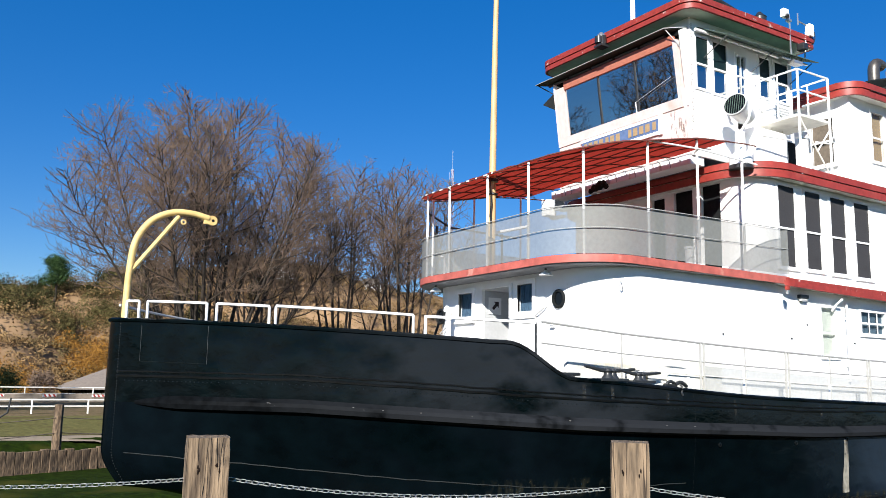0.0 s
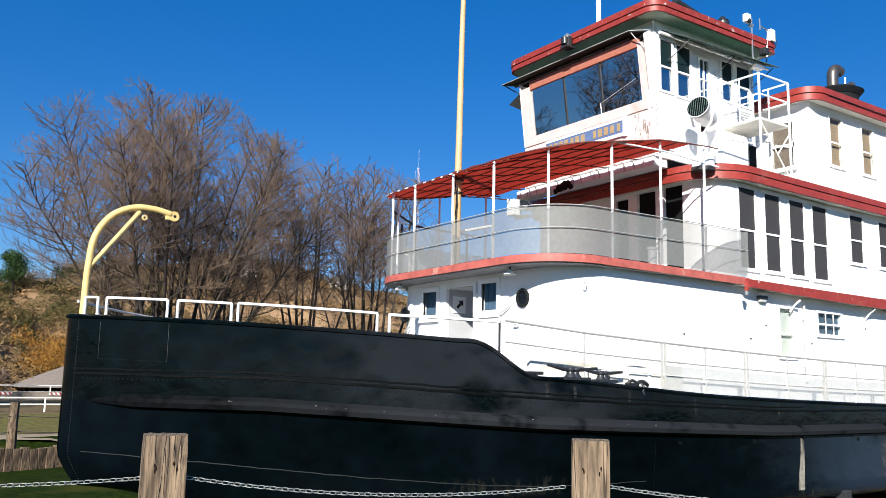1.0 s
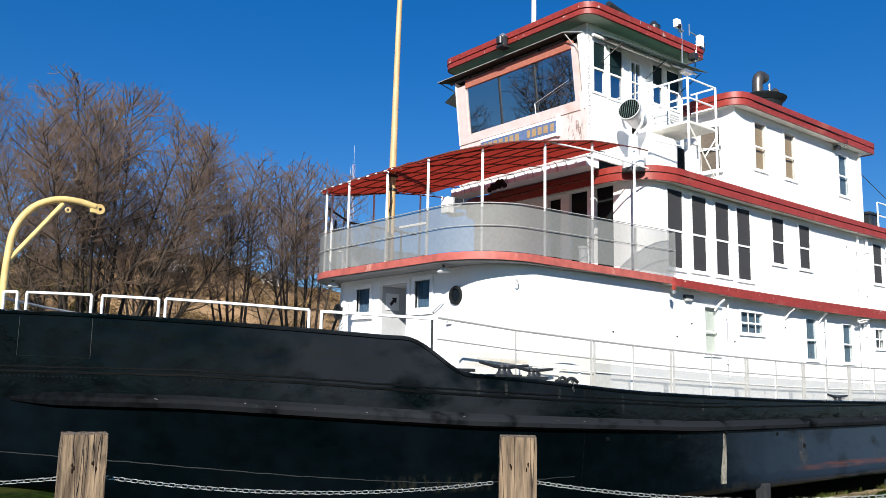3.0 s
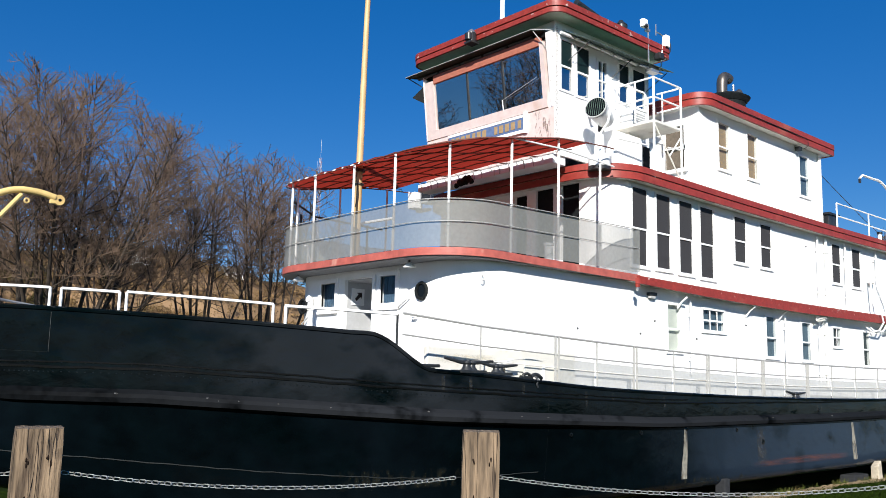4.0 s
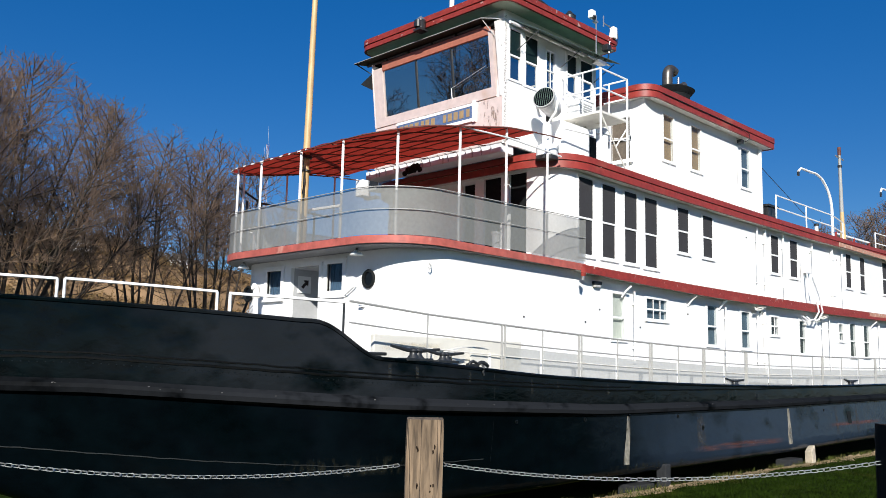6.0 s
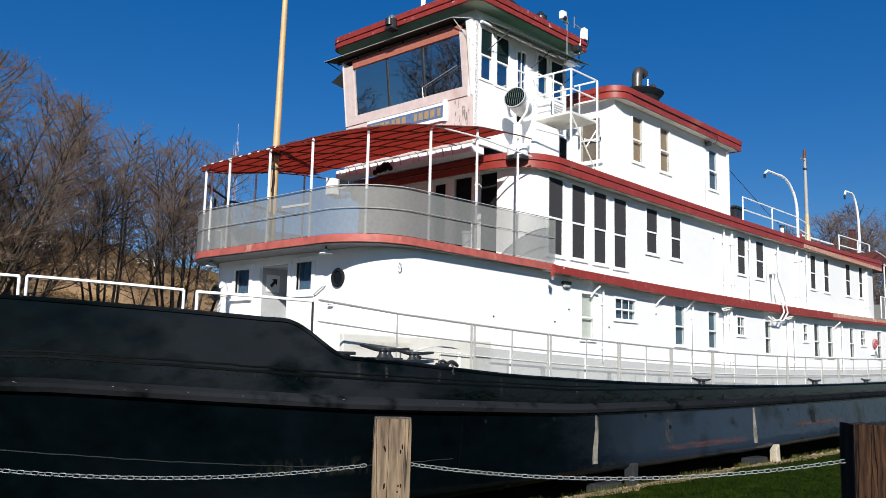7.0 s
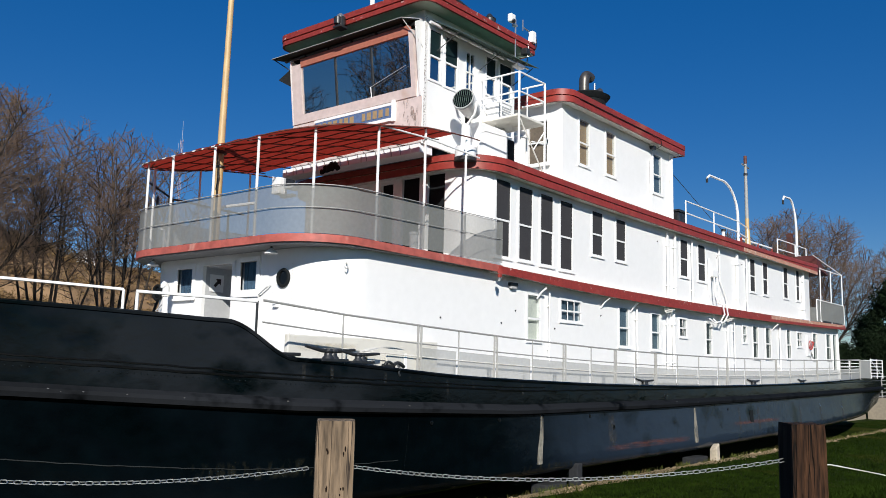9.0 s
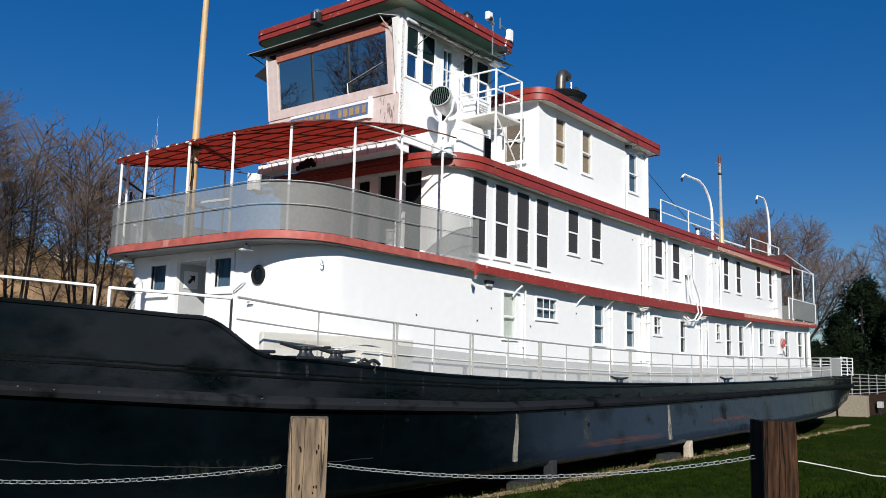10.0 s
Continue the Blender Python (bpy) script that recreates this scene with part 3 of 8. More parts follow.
def side_window(x0, x1, z0, z1, y, sheer, pane_back, panes=(1, 2), sill=True, frame_w=0.055, name="window", low_share=0.47, screen=False, pane_mat=None, upper_screen=False):
    """A sash window in a wall that faces the lawn: casing, sash, panes and sill."""
    h = sheer((x0 + x1) / 2)
    z0, z1 = z0 + h, z1 + h
    bm = bmesh.new()
    w = frame_w
    for a in ((x0 - w, x0, y - 0.022, y + 0.004, z0 - w, z1 + w), (x1, x1 + w, y - 0.022, y + 0.004, z0 - w, z1 + w), (x0, x1, y - 0.022, y + 0.004, z1, z1 + w), (x0, x1, y - 0.022, y + 0.004, z0 - w, z0)):
        box(bm, *a)
    win = part(name, bm, WHITE, boat)
    bm = bmesh.new()
    zm = z0 + (z1 - z0) * low_share
    if panes[1] == 2:
        box(bm, x0, x1, y - 0.018, y + 0.0025, zm - 0.022, zm + 0.022)
        t = 0.03
        for a in ((x0, x0 + t, z0, zm - 0.025), (x1 - t, x1, z0, zm - 0.025)):
            box(bm, a[0], a[1], y - 0.008, y + 0.0025, a[2], a[3])
    else:
        for i in range(1, panes[1]):
            zz = z0 + (z1 - z0) * i / panes[1]
            box(bm, x0, x1, y - 0.012, y + 0.0025, zz - 0.015, zz + 0.015)
    for i in range(1, panes[0]):
        xx = x0 + (x1 - x0) * i / panes[0]
        box(bm, xx - 0.014, xx + 0.014, y - 0.009, y + 0.0025, z0, z1)
    if panes != (1, 1):
        part("sash", bm, WHITE, win)
    else:
        bm.free()
    if upper_screen:
        part("insect_screen", boxed(x0, x1, y + 0.003, y + 0.009, zm + 0.022, z1), TEAL, win)
    if screen:
        part("insect_screen", boxed(x0, x1, y + 0.005, y + 0.012, z0, z1), SCREEN, win)
    else:
        part("pane", sheet((x0, y + 0.013, z0), (x1, y + 0.013, z0), (x1, y + 0.013, z1), (x0, y + 0.013, z1)), pane_mat or PANE, win).visible_shadow = False
        part("blind", boxed(x0 - 0.02, x1 + 0.02, y + 0.082, y + 0.10, z0 - 0.02, z1 + 0.02), pane_back, win)
    if sill:
        part("sill", boxed(x0 - w - 0.03, x1 + w + 0.03, y - 0.040, y - 0.003, z0 - w - 0.030, z0 - w + 0.002), WHITE, win)
    return win


# lower deckhouse
LOWER_X0, LOWER_X1, LOWER_R = 10.48, 42.9, 1.0
low_out = rounded(LOWER_X0, LOWER_X1, SIDE, FAR, LOWER_R)
lower_windows = [(16.85, 17.29, 2.30 - 0.07, 3.34 - 0.07, (1, 2), PALEBLIND), (18.33, 19.21, 2.80, 3.28, (3, 2), BLUECURTAIN), (21.38, 21.85, 2.29, 3.33, (1, 2), BLUECURTAIN), (23.38, 23.83, 2.27, 3.29, (1, 2), BLUECURTAIN),
                 (25.33, 25.76, 2.73, 3.25, (2, 2), NAVY), (27.41, 27.79, 2.21, 3.22, (1, 2), NAVY), (30.76, 31.05, 2.70, 3.25, (1, 2), NAVY), (31.77, 32.24, 2.15, 3.3, (1, 2), NAVY), (33.14, 33.64, 2.14, 3.27, (1, 2), NAVY),
                 (35.63, 36.06, 2.13, 3.25, (1, 2), NAVY), (36.97, 37.50, 2.62, 3.17, (2, 2), NAVY), (39.14, 39.62, 2.07, 3.16, (1, 2), NAVY), (41.15, 41.78, 2.04, 3.15, (1, 2), NAVY), (42.2, 42.7, 1.5, 3.15, (1, 1), NAVY)]

lower_windows = [(a - 0.04, b + 0.04, *rest) for a, b, *rest in lower_windows]


def path_start(outline, y):
    """Length along the outline up to where its near side begins, and the x there."""
    s = 0.0
    for a, b in zip(outline, outline[1:]):
        if abs(a[1] - y) < 1e-6 and abs(b[1] - y) < 1e-6:
            return s, a[0]
        s += math.dist(a, b)


def side_holes(outline, y, wins):
    s0, x0 = path_start(outline, y)
    return [(s0 + w[0] - x0, s0 + w[1] - x0, w[2], w[3]) for w in wins]


def front_s(outline, y):
    """Length along the outline at that y on its flat front."""
    s = 0.0
    x0 = min(p[0] for p in outline)
    for a, b in zip(outline, outline[1:]):
        if abs(a[0] - x0) < 1e-4 and abs(b[0] - x0) < 1e-4 and b[1] <= y <= a[1]:
            return s + a[1] - y
        s += math.dist(a, b)


front_windows = [(13.24, 13.74, 3.02, 3.57), (15.36, 15.90, 3.02, 3.54)]
fh = house_sheer(LOWER_X0)
holes = side_holes(low_out, SIDE, [(a, b, c, d) for a, b, c, d, *_ in lower_windows])
holes += [(front_s(low_out, y1), front_s(low_out, y0), z0 - fh, z1 - fh) for y0, y1, z0, z1 in front_windows]
holes += [(front_s(low_out, 15.02), front_s(low_out, 14.02), 1.15, 3.35)]
part("lower_deckhouse_wall", wall(low_out + low_out[:1], 1.02, 3.66, holes, 0.08, house_sheer), WHITE, boat, smooth=True)
for x0, x1, z0, z1, panes, back in lower_windows:
    side_window(x0, x1, z0, z1, SIDE, house_sheer, back, panes)

# upper deck: slab, fascia, pale pulpit front
DECK_Z0, DECK_Z1 = 3.60, 3.80
pulpit_out = rounded(9.79, 15.5, 10.97, 17.75, 1.28, 0.05, r_far=1.74)
long_out = rounded(15.15, 43.6, 10.92, 2 * YC - 10.92, 0.3, 0.25)


def upper_sheer(x):
    return 0.0008 * (x - 25) ** 2 - 0.06


def band_low(x):
    return 3.53 + (0.0021 if x < 24 else 0.0006) * (x - 24) ** 2


def band_high(x):
    return 3.785 + (0.0011 if x < 23 else 0.00042) * (x - 23) ** 2



bm = bmesh.new()
prism(bm, ring_of(pulpit_out, 0.04), lambda x: 3.75, lambda x: 3.885)
part("pulpit_deck", bm, DECKGREY, boat)
bm = bmesh.new()
fascia(bm, pulpit_out, 0.05, lambda x: 3.772 - 0.011 * max(0.0, x - 11), lambda x: 3.915 - 0.009 * max(0.0, x - 11))
part("pulpit_fascia", bm, PALE_RED, boat, "sun-bleached pinkish red fascia", smooth=True)
bm = bmesh.new()
prism(bm, ring_of(long_out, 0.05), lambda x: band_low(x) + 0.03, lambda x: band_high(x) - 0.03)
part("upper_deck", bm, SOILED, boat)
bm = bmesh.new()
fascia(bm, [p for p in long_out if p[0] > 15.3 and p[1] < YC], 0.06, band_low, band_high, closed=False)
part("upper_deck_fascia", bm, PEEL, boat, smooth=True)
bm = bmesh.new()
fascia(bm, ring_of([p for p in long_out if p[0] > 15.3 and p[1] < YC], -0.02), 0.05, lambda x: band_low(x) - 0.004, lambda x: band_low(x) + 0.10, closed=False)
part("deck_edge_moulding", bm, RED, boat, smooth=True)
bm = bmesh.new()
fascia(bm, ring_of([(x, 10.92) for x in [33.0 + 0.5 * i for i in range(21)]], -0.005), 0.004, lambda x: band_low(x) + 0.105, lambda x: band_high(x) - 0.01, closed=False)
part("bleached_fascia", bm, BLEACHED, boat, "sun-bleached flaking fascia")

# upper deckhouse
UPPER_X0, UPPER_X1 = 14.75, 38.9
up_out = rounded(UPPER_X0, UPPER_X1, SIDE, FAR, 0.75)
upper_windows = [(15.54, 16.00, 4.05, 5.80), (16.46, 16.92, 4.08, 5.80), (17.39, 17.85, 4.08, 5.80), (18.30, 18.79, 4.07, 5.80), (19.90, 20.37, 4.64, 5.80), (21.23, 21.69, 4.65, 5.79), (25.48, 25.94, 4.63, 5.78), (26.87, 27.36, 4.61, 5.78),
                 (31.65, 32.07, 4.60, 5.80), (33.04, 33.45, 4.57, 5.79), (35.46, 35.88, 4.57, 5.79), (37.08, 37.40, 4.55, 5.79)]
upper_windows = [(a - 0.05, b + 0.045, c, d) for a, b, c, d in upper_windows]
uh = house_sheer(UPPER_X0)
holes = side_holes(up_out, SIDE, upper_windows)
upper_doors = [(12.10, 12.63, 3.86, 6.01), (12.87, 13.42, 3.86, 6.00), (13.70, 14.10, 4.4, 5.94)]
holes += [(front_s(up_out, y1), front_s(up_out, y0), z0 - uh, z1 - uh) for y0, y1, z0, z1 in upper_doors]
part("upper_deckhouse_wall", wall(up_out + up_out[:1], 3.72, 5.98, holes, 0.08, house_sheer), WHITE, boat, smooth=True)
for w in upper_windows:
    side_window(*w, SIDE, house_sheer, NAVY, (1, 2), screen=True)
for y0, y1, z0, z1 in upper_doors:
    part("doorway_screen", boxed(UPPER_X0 + 0.10, UPPER_X0 + 0.12, y0 - 0.05, y1 + 0.05, z0, z1 + 0.05), VISOR, boat)

roof_out = rounded(14.45, 39.3, 10.92, 2 * YC - 10.92, 1.2, 0.1)


def roof_sheer(x):
    return 0.0008 * (x - 25) ** 2


bm = bmesh.new()
prism(bm, ring_of(roof_out, 0.05), lambda x: 5.94 + roof_sheer(x), lambda x: 6.16 + roof_sheer(x))
part("upper_deckhouse_roof", bm, SOILED, boat)
bm = bmesh.new()
fascia(bm, roof_out, 0.06, lambda x: 5.92 + roof_sheer(x), lambda x: 6.075 + roof_sheer(x))
part("roof_fascia", bm, RED, boat, smooth=True)
part("roof_edge_board", boxed(30.3, 39.15, 10.908, 10.917, 5.955, 6.095), BLEACHED, boat, "flaking bleached edge board")
bm = bmesh.new()
fascia(bm, ring_of(roof_out, -0.015), 0.06, lambda x: 6.10 + roof_sheer(x), lambda x: 6.24 + roof_sheer(x))
part("roof_gutter", bm, RED, boat, smooth=True)

# texas house
TEX_X0, TEX_X1, TEX_Y = 19.13, 25.95, 11.70
tex_out = rounded(TEX_X0, TEX_X1, TEX_Y, 2 * YC - TEX_Y, 0.03, 0.03, 2)
tex_windows = [(20.04, 20.57, 7.24, 8.50), (21.55, 22.09, 7.24, 8.50), (24.62, 25.20, 7.24, 8.46)]
holes = side_holes(tex_out, TEX_Y, tex_windows)
holes += [(front_s(tex_out, 12.75), front_s(tex_out, 12.15), 7.15, 8.3)]
part("texas_house_wall", wall(tex_out + tex_out[:1], 6.1, 8.76, holes, 0.08), WHITE, boat)
for w, back in zip(tex_windows, (BLIND, BLIND, BLUECURTAIN)):
    side_window(*w, TEX_Y, lambda x: 0.0, back, (1, 2))
# blind tan, greyed and darkened to paint in the shadow on this board
part("window_board", boxed(TEX_X0 + 0.05, TEX_X0 + 0.07, 12.1, 12.8, 7.1, 8.35), SHADEBOARD, boat)
tex_roof = rounded(18.85, 26.4, 11.38, 2 * YC - 11.38, 0.5, 0.08)
bm = bmesh.new()
prism(bm, ring_of(tex_roof, 0.05), lambda x: 8.72, lambda x: 8.98)
part("texas_house_roof", bm, SOILED, boat)
bm = bmesh.new()
fascia(bm, tex_roof, 0.06, 8.70, 8.86)
fascia(bm, ring_of(tex_roof, -0.015), 0.06, 8.885, 9.04)
part("texas_roof_fascia", bm, RED, boat, smooth=True)

# pilothouse
PH_X0, PH_X1, PH_Y0 = 13.88, 17.45, 12.07
PH_Y1 = 2 * YC - PH_Y0
ph_out = rounded(PH_X0, PH_X1, PH_Y0, PH_Y1, 0.03, 0.03, 2)
ph_windows = [(14.06, 14.45, 8.04, 9.20), (14.62, 15.06, 8.02, 9.20), (16.21, 16.58, 8.26, 9.20), (16.77, 17.26, 8.26, 9.20)]
holes = side_holes(ph_out, PH_Y0, ph_windows + [(15.40, 15.72, 6.9, 9.07)])
holes += [(front_s(ph_out, PH_Y1 - 0.42), front_s(ph_out, PH_Y0 + 0.30), 7.72, 9.02)]
part("pilothouse_wall", wall(ph_out + ph_out[:1], 6.5, 9.61, holes, 0.07), WHITE, boat)
for w in ph_windows:
    side_window(*w, PH_Y0, lambda x: 0.0, NAVY, (1, 2), sill=False, pane_mat=FRONTGLASS, upper_screen=True)
side_window(15.40, 15.72, 7.6, 9.07, PH_Y0, lambda x: 0.0, NAVY, (2, 3), sill=False, name="door_window", pane_mat=FRONTGLASS)
ph_roof = rounded(13.42, 17.75, 11.62, 16.68, 0.35, 0.1)
bm = bmesh.new()
prism(bm, ring_of(ph_roof, 0.05), lambda x: 9.60, lambda x: 9.80)
part("pilothouse_roof", bm, GREEN, boat)
bm = bmesh.new()
fascia(bm, ph_roof, 0.06, 9.60, 9.71)
fascia(bm, ring_of(ph_roof, -0.015), 0.06, 9.735, 9.87)
part("pilothouse_roof_fascia", bm, PEEL, boat, smooth=True)


# ---- front of the lower deckhouse ----


def porthole(y, z, r=0.155):
    x = LOWER_X0
    rim = bmesh.new()
    ring = [(x - 0.03, y + r * math.cos(a), z + r * math.sin(a)) for a in [2 * math.pi * i / 24 for i in range(25)]]
    tube(rim, ring, 0.032, 6, caps=False)
    p = part("porthole", rim, VISOR, boat, "round porthole with a black rim", smooth=True)
    bm = bmesh.new()
    bmesh.ops.create_cone(bm, cap_ends=True, segments=24, radius1=r, radius2=r, depth=0.02, matrix=Matrix.Translation((x - 0.012, y, z)) @ Matrix.Rotation(radians(90), 4, "Y"))
    part("pane", bm, BLACKGLASS, p)


BLACKGLASS = material("dark_porthole_glass", (0.006, 0.007, 0.008), 0.10, spread=0.2, bump=0, spec=0.2, rough_span=0.03)
porthole(12.43, 3.20)
porthole(16.62, 3.08)


def front_window(y0, y1, z0, z1):
    x = LOWER_X0
    bm = bmesh.new()
    w = 0.10
    for a in ((y0 - w, y0, z0 - w, z1 + w), (y1, y1 + w, z0 - w, z1 + w), (y0, y1, z1, z1 + w), (y0, y1, z0 - w, z0)):
        box(bm, x - 0.035, x + 0.05, *a, bevel=0.006)
    win = part("window", bm, WHITE, boat)
    part("pane", sheet((x + 0.02, y1, z0), (x + 0.02, y0, z0), (x + 0.02, y0, z1), (x + 0.02, y1, z1)), PANE, win).visible_shadow = False
    part("curtain", boxed(x + 0.10, x + 0.12, y0 - 0.03, y1 + 0.03, z0 - 0.03, z1 + 0.03), CURTAIN, win)
    part("sill", boxed(x - 0.08, x - 0.037, y0 - w - 0.03, y1 + w + 0.03, z0 - w - 0.05, z0 - w), WHITE, win)


CURTAIN = material("blue_grey_curtain", (0.09, 0.16, 0.25), 0.9, spread=0.5, grain=9, stretch=(1, 6, 0.6))
for w in front_windows:
    front_window(*w)
# white paint dimmed so the entry recess carries its shade in the colour
SHADED_WHITE = material("shade_dimmed_white_paint", (0.46, 0.47, 0.48), 0.7, spread=0.05)
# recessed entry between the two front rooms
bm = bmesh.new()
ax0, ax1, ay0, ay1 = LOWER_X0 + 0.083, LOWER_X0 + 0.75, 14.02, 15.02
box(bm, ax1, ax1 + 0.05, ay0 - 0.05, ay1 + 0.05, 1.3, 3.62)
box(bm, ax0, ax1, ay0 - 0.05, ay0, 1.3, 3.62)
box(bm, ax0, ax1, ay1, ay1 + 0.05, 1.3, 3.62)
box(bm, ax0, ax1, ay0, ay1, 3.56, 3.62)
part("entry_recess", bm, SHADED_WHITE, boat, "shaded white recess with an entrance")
part("inner_doorway", boxed(ax1 - 0.012, ax1 - 0.003, ay0 + 0.05, ay1 - 0.12, 1.35, 3.05), NAVY, boat, "dark open doorway at the back of the recess")
door = part("door", boxed(LOWER_X0 - 0.045, LOWER_X0 - 0.005, 13.10, 13.98, 1.62, 2.86), WHITE, boat)
part("handle", tubed([(LOWER_X0 - 0.06, 13.92, 2.3), (LOWER_X0 - 0.09, 13.92, 2.36), (LOWER_X0 - 0.06, 13.92, 2.42)], 0.012, 5), STEEL, door)
sign = thing("arrow_sign", 10.83, ay1, 3.0, "small white board with a dark red arrow in the entry", "sign")
board = part("board", boxed(10.66, 10.99, ay1 - 0.02, ay1 - 0.002, 3.06, 3.42), WHITE, sign)
bm = bmesh.new()
for poly in (((0.115, 0.125), (-0.055, 0.115), (-0.005, 0.065), (0.055, 0.005), (0.105, -0.045)), ((-0.005, 0.065), (-0.115, -0.055), (-0.055, -0.115), (0.055, 0.005))):
    bm.faces.new([bm.verts.new((10.83 + 0.8 * u, ay1 - 0.026, 3.24 + 0.8 * v)) for u, v in poly])
part("arrow", bm, material("dark_red_arrow", (0.025, 0.012, 0.012), 0.6), board)


def deck_lamp(x, y, z, r=0.13):
    ob = thing("deck_lamp", x, y, z, "white enamelled saucer lamp under the deck edge", "lamp", "deck lamps")
    bm = bmesh.new()
    prof = ((0.03, 0.05), (0.05, 0.03), (r * 0.75, 0.0), (r, -0.045), (r * 0.96, -0.05), (r * 0.7, -0.01), (0.02, 0.0))
    rings = [[bm.verts.new((x + q * math.cos(2 * math.pi * k / 20), y + q * math.sin(2 * math.pi * k / 20), z + h)) for k in range(20)] for q, h in prof]
    for a, b in zip(rings, rings[1:]):
        for k in range(20):
            bm.faces.new((a[k], a[(k + 1) % 20], b[(k + 1) % 20], b[k]))
    part("shade", bm, WHITE, ob, smooth=True)
    part("stem", tubed([(x, y, z + 0.03), (x, y, z + 0.10)], 0.02), DARK, ob)


deck_lamp(10.1, 12.38, 3.66)
deck_lamp(10.1, 16.30, 3.66)
for y, z in ((12.95, 2.98), (16.45, 2.75)):
    ob = thing("grab_bar", LOWER_X0, y, z, "short slanted grey grab bar on the white wall", "handle", "grab bars")
    part("bar", tubed([(LOWER_X0 - 0.005, y + 0.16, z - 0.09), (LOWER_X0 - 0.06, y + 0.14, z - 0.07), (LOWER_X0 - 0.06, y - 0.12, z + 0.07), (LOWER_X0 - 0.005, y - 0.14, z + 0.09)], 0.014), GREY, ob)
for y in (12.62,):
    ob = thing("hose_bracket", LOWER_X0, y, 2.75, "white bracket on the front wall", "bracket")
    part("plate", boxed(LOWER_X0 - 0.10, LOWER_X0 - 0.002, y - 0.05, y + 0.02, 2.70, 2.98, bevel=0.01), WHITE, ob)
    part("shelf", boxed(LOWER_X0 - 0.07, LOWER_X0 - 0.002, y - 0.08, y + 0.05, 2.66, 2.69), WHITE, ob)
ob = thing("vent_cowl", 10.15, 15.9, 2.3, "white ventilator post with a rounded cowl by the front wall", "vent")
part("post", tubed([(10.2, 15.9, 1.5), (10.2, 15.9, 2.95)], 0.055, 14), WHITE, ob, smooth=True)
part("collar", tubed([(10.2, 15.9, 2.95), (10.2, 15.9, 3.02)], 0.080, 14), SOILED, ob, smooth=True)
part("cowl", tubed(spline([(10.2, 15.9, 3.02), (10.2, 15.9, 3.13), (10.17, 15.9, 3.18), (10.12, 15.9, 3.20)], 4), 0.070, 14, 0.078), WHITE, ob, smooth=True)
part("clamp", boxed(10.27, LOWER_X0 - 0.004, 15.87, 15.93, 2.5, 2.56), GREY, ob)
part("valve", tubed([(10.1, 15.9, 2.35), (10.06, 15.72, 2.35)], 0.04, 8), SOILED, ob)
ob = thing("wall_hook", 10.9, SIDE, 3.35, "small curved hook on the white wall", "hook")
part("hook", tubed([(10.98, SIDE + 0.11, 3.48), (10.97, SIDE + 0.05, 3.43), (10.95, SIDE + 0.03, 3.37), (10.90, SIDE + 0.02, 3.35), (10.87, SIDE + 0.03, 3.39)], 0.012), GREY, ob)
# rivet seam where the curved corner begins
bm = bmesh.new()
for i in range(28):
    box(bm, LOWER_X0 - 0.006, LOWER_X0 + 0.01, 12.195, 12.21, 1.7 + i * 0.065, 1.712 + i * 0.065)
part("riveting", bm, SOILED, boat, kind="stuff")
part("wall_pilaster", boxed(LOWER_X0 - 0.05, LOWER_X0 - 0.002, 13.9, 13.98, 2.9, 3.62), WHITE, boat)

# small marks and fittings on the long side
# the three upper ones are small lamps, built like the eye bolts
for x, z in ((13.6, 2.62), (15.75, 2.62), (16.3, 2.93), (18.0, 2.6), (20.3, 3.05), (23.78, 5.50), (28.4, 5.52), (30.76, 5.54)):
    ob = thing("wall_fitting", x, SIDE, z, "small dark eye bolt or lamp on the white wall", "bolt", "eye bolts")
    bm = bmesh.new()
    bmesh.ops.create_icosphere(bm, subdivisions=1, radius=0.022, matrix=Matrix.Translation((x, SIDE - 0.01, z)))
    part("head", bm, DARK, ob)
ob = thing("wall_lamp", 16.1, SIDE, 3.45, "dark bulkhead lamp under the deck edge", "lamp")
part("case", boxed(16.0, 16.28, SIDE - 0.10, SIDE - 0.003, 3.48, 3.56, bevel=0.015), DARK, ob)
part("lens", boxed(16.03, 16.25, SIDE - 0.09, SIDE - 0.01, 3.42, 3.478, bevel=0.02), GREY, ob)
ob = thing("running_light", 15.2, 10.9, 3.7, "small clear lamp hung below the deck corner", "lamp")
part("bulb", boxed(15.18, 15.24, 10.83, 10.89, 3.50, 3.58, bevel=0.02), STEEL, ob)
part("holder", boxed(15.175, 15.245, 10.825, 10.895, 3.583, 3.66), RED, ob)


def pipe_run(pts, r, label, name="conduit", mat=WHITE):
    ob = thing(name, *pts[0], label, "pipe", "wall pipes")
    part("pipe", tubed(pts, r, 7), mat, ob, smooth=True)
    n = 0
    for a, b in zip(pts, pts[1:]):
        if math.dist(a, b) > 0.9 and abs(a[2] - b[2]) > 0.8 and abs(a[1] - SIDE) < 0.2:
            for f in (0.2, 0.8):
                p = Vector(a).lerp(Vector(b), f)
                part("clip", boxed(p.x - r * 1.7, p.x + r * 1.7, p.y - r * 1.2, SIDE - 0.004, p.z - 0.02, p.z + 0.02), WHITE, ob)


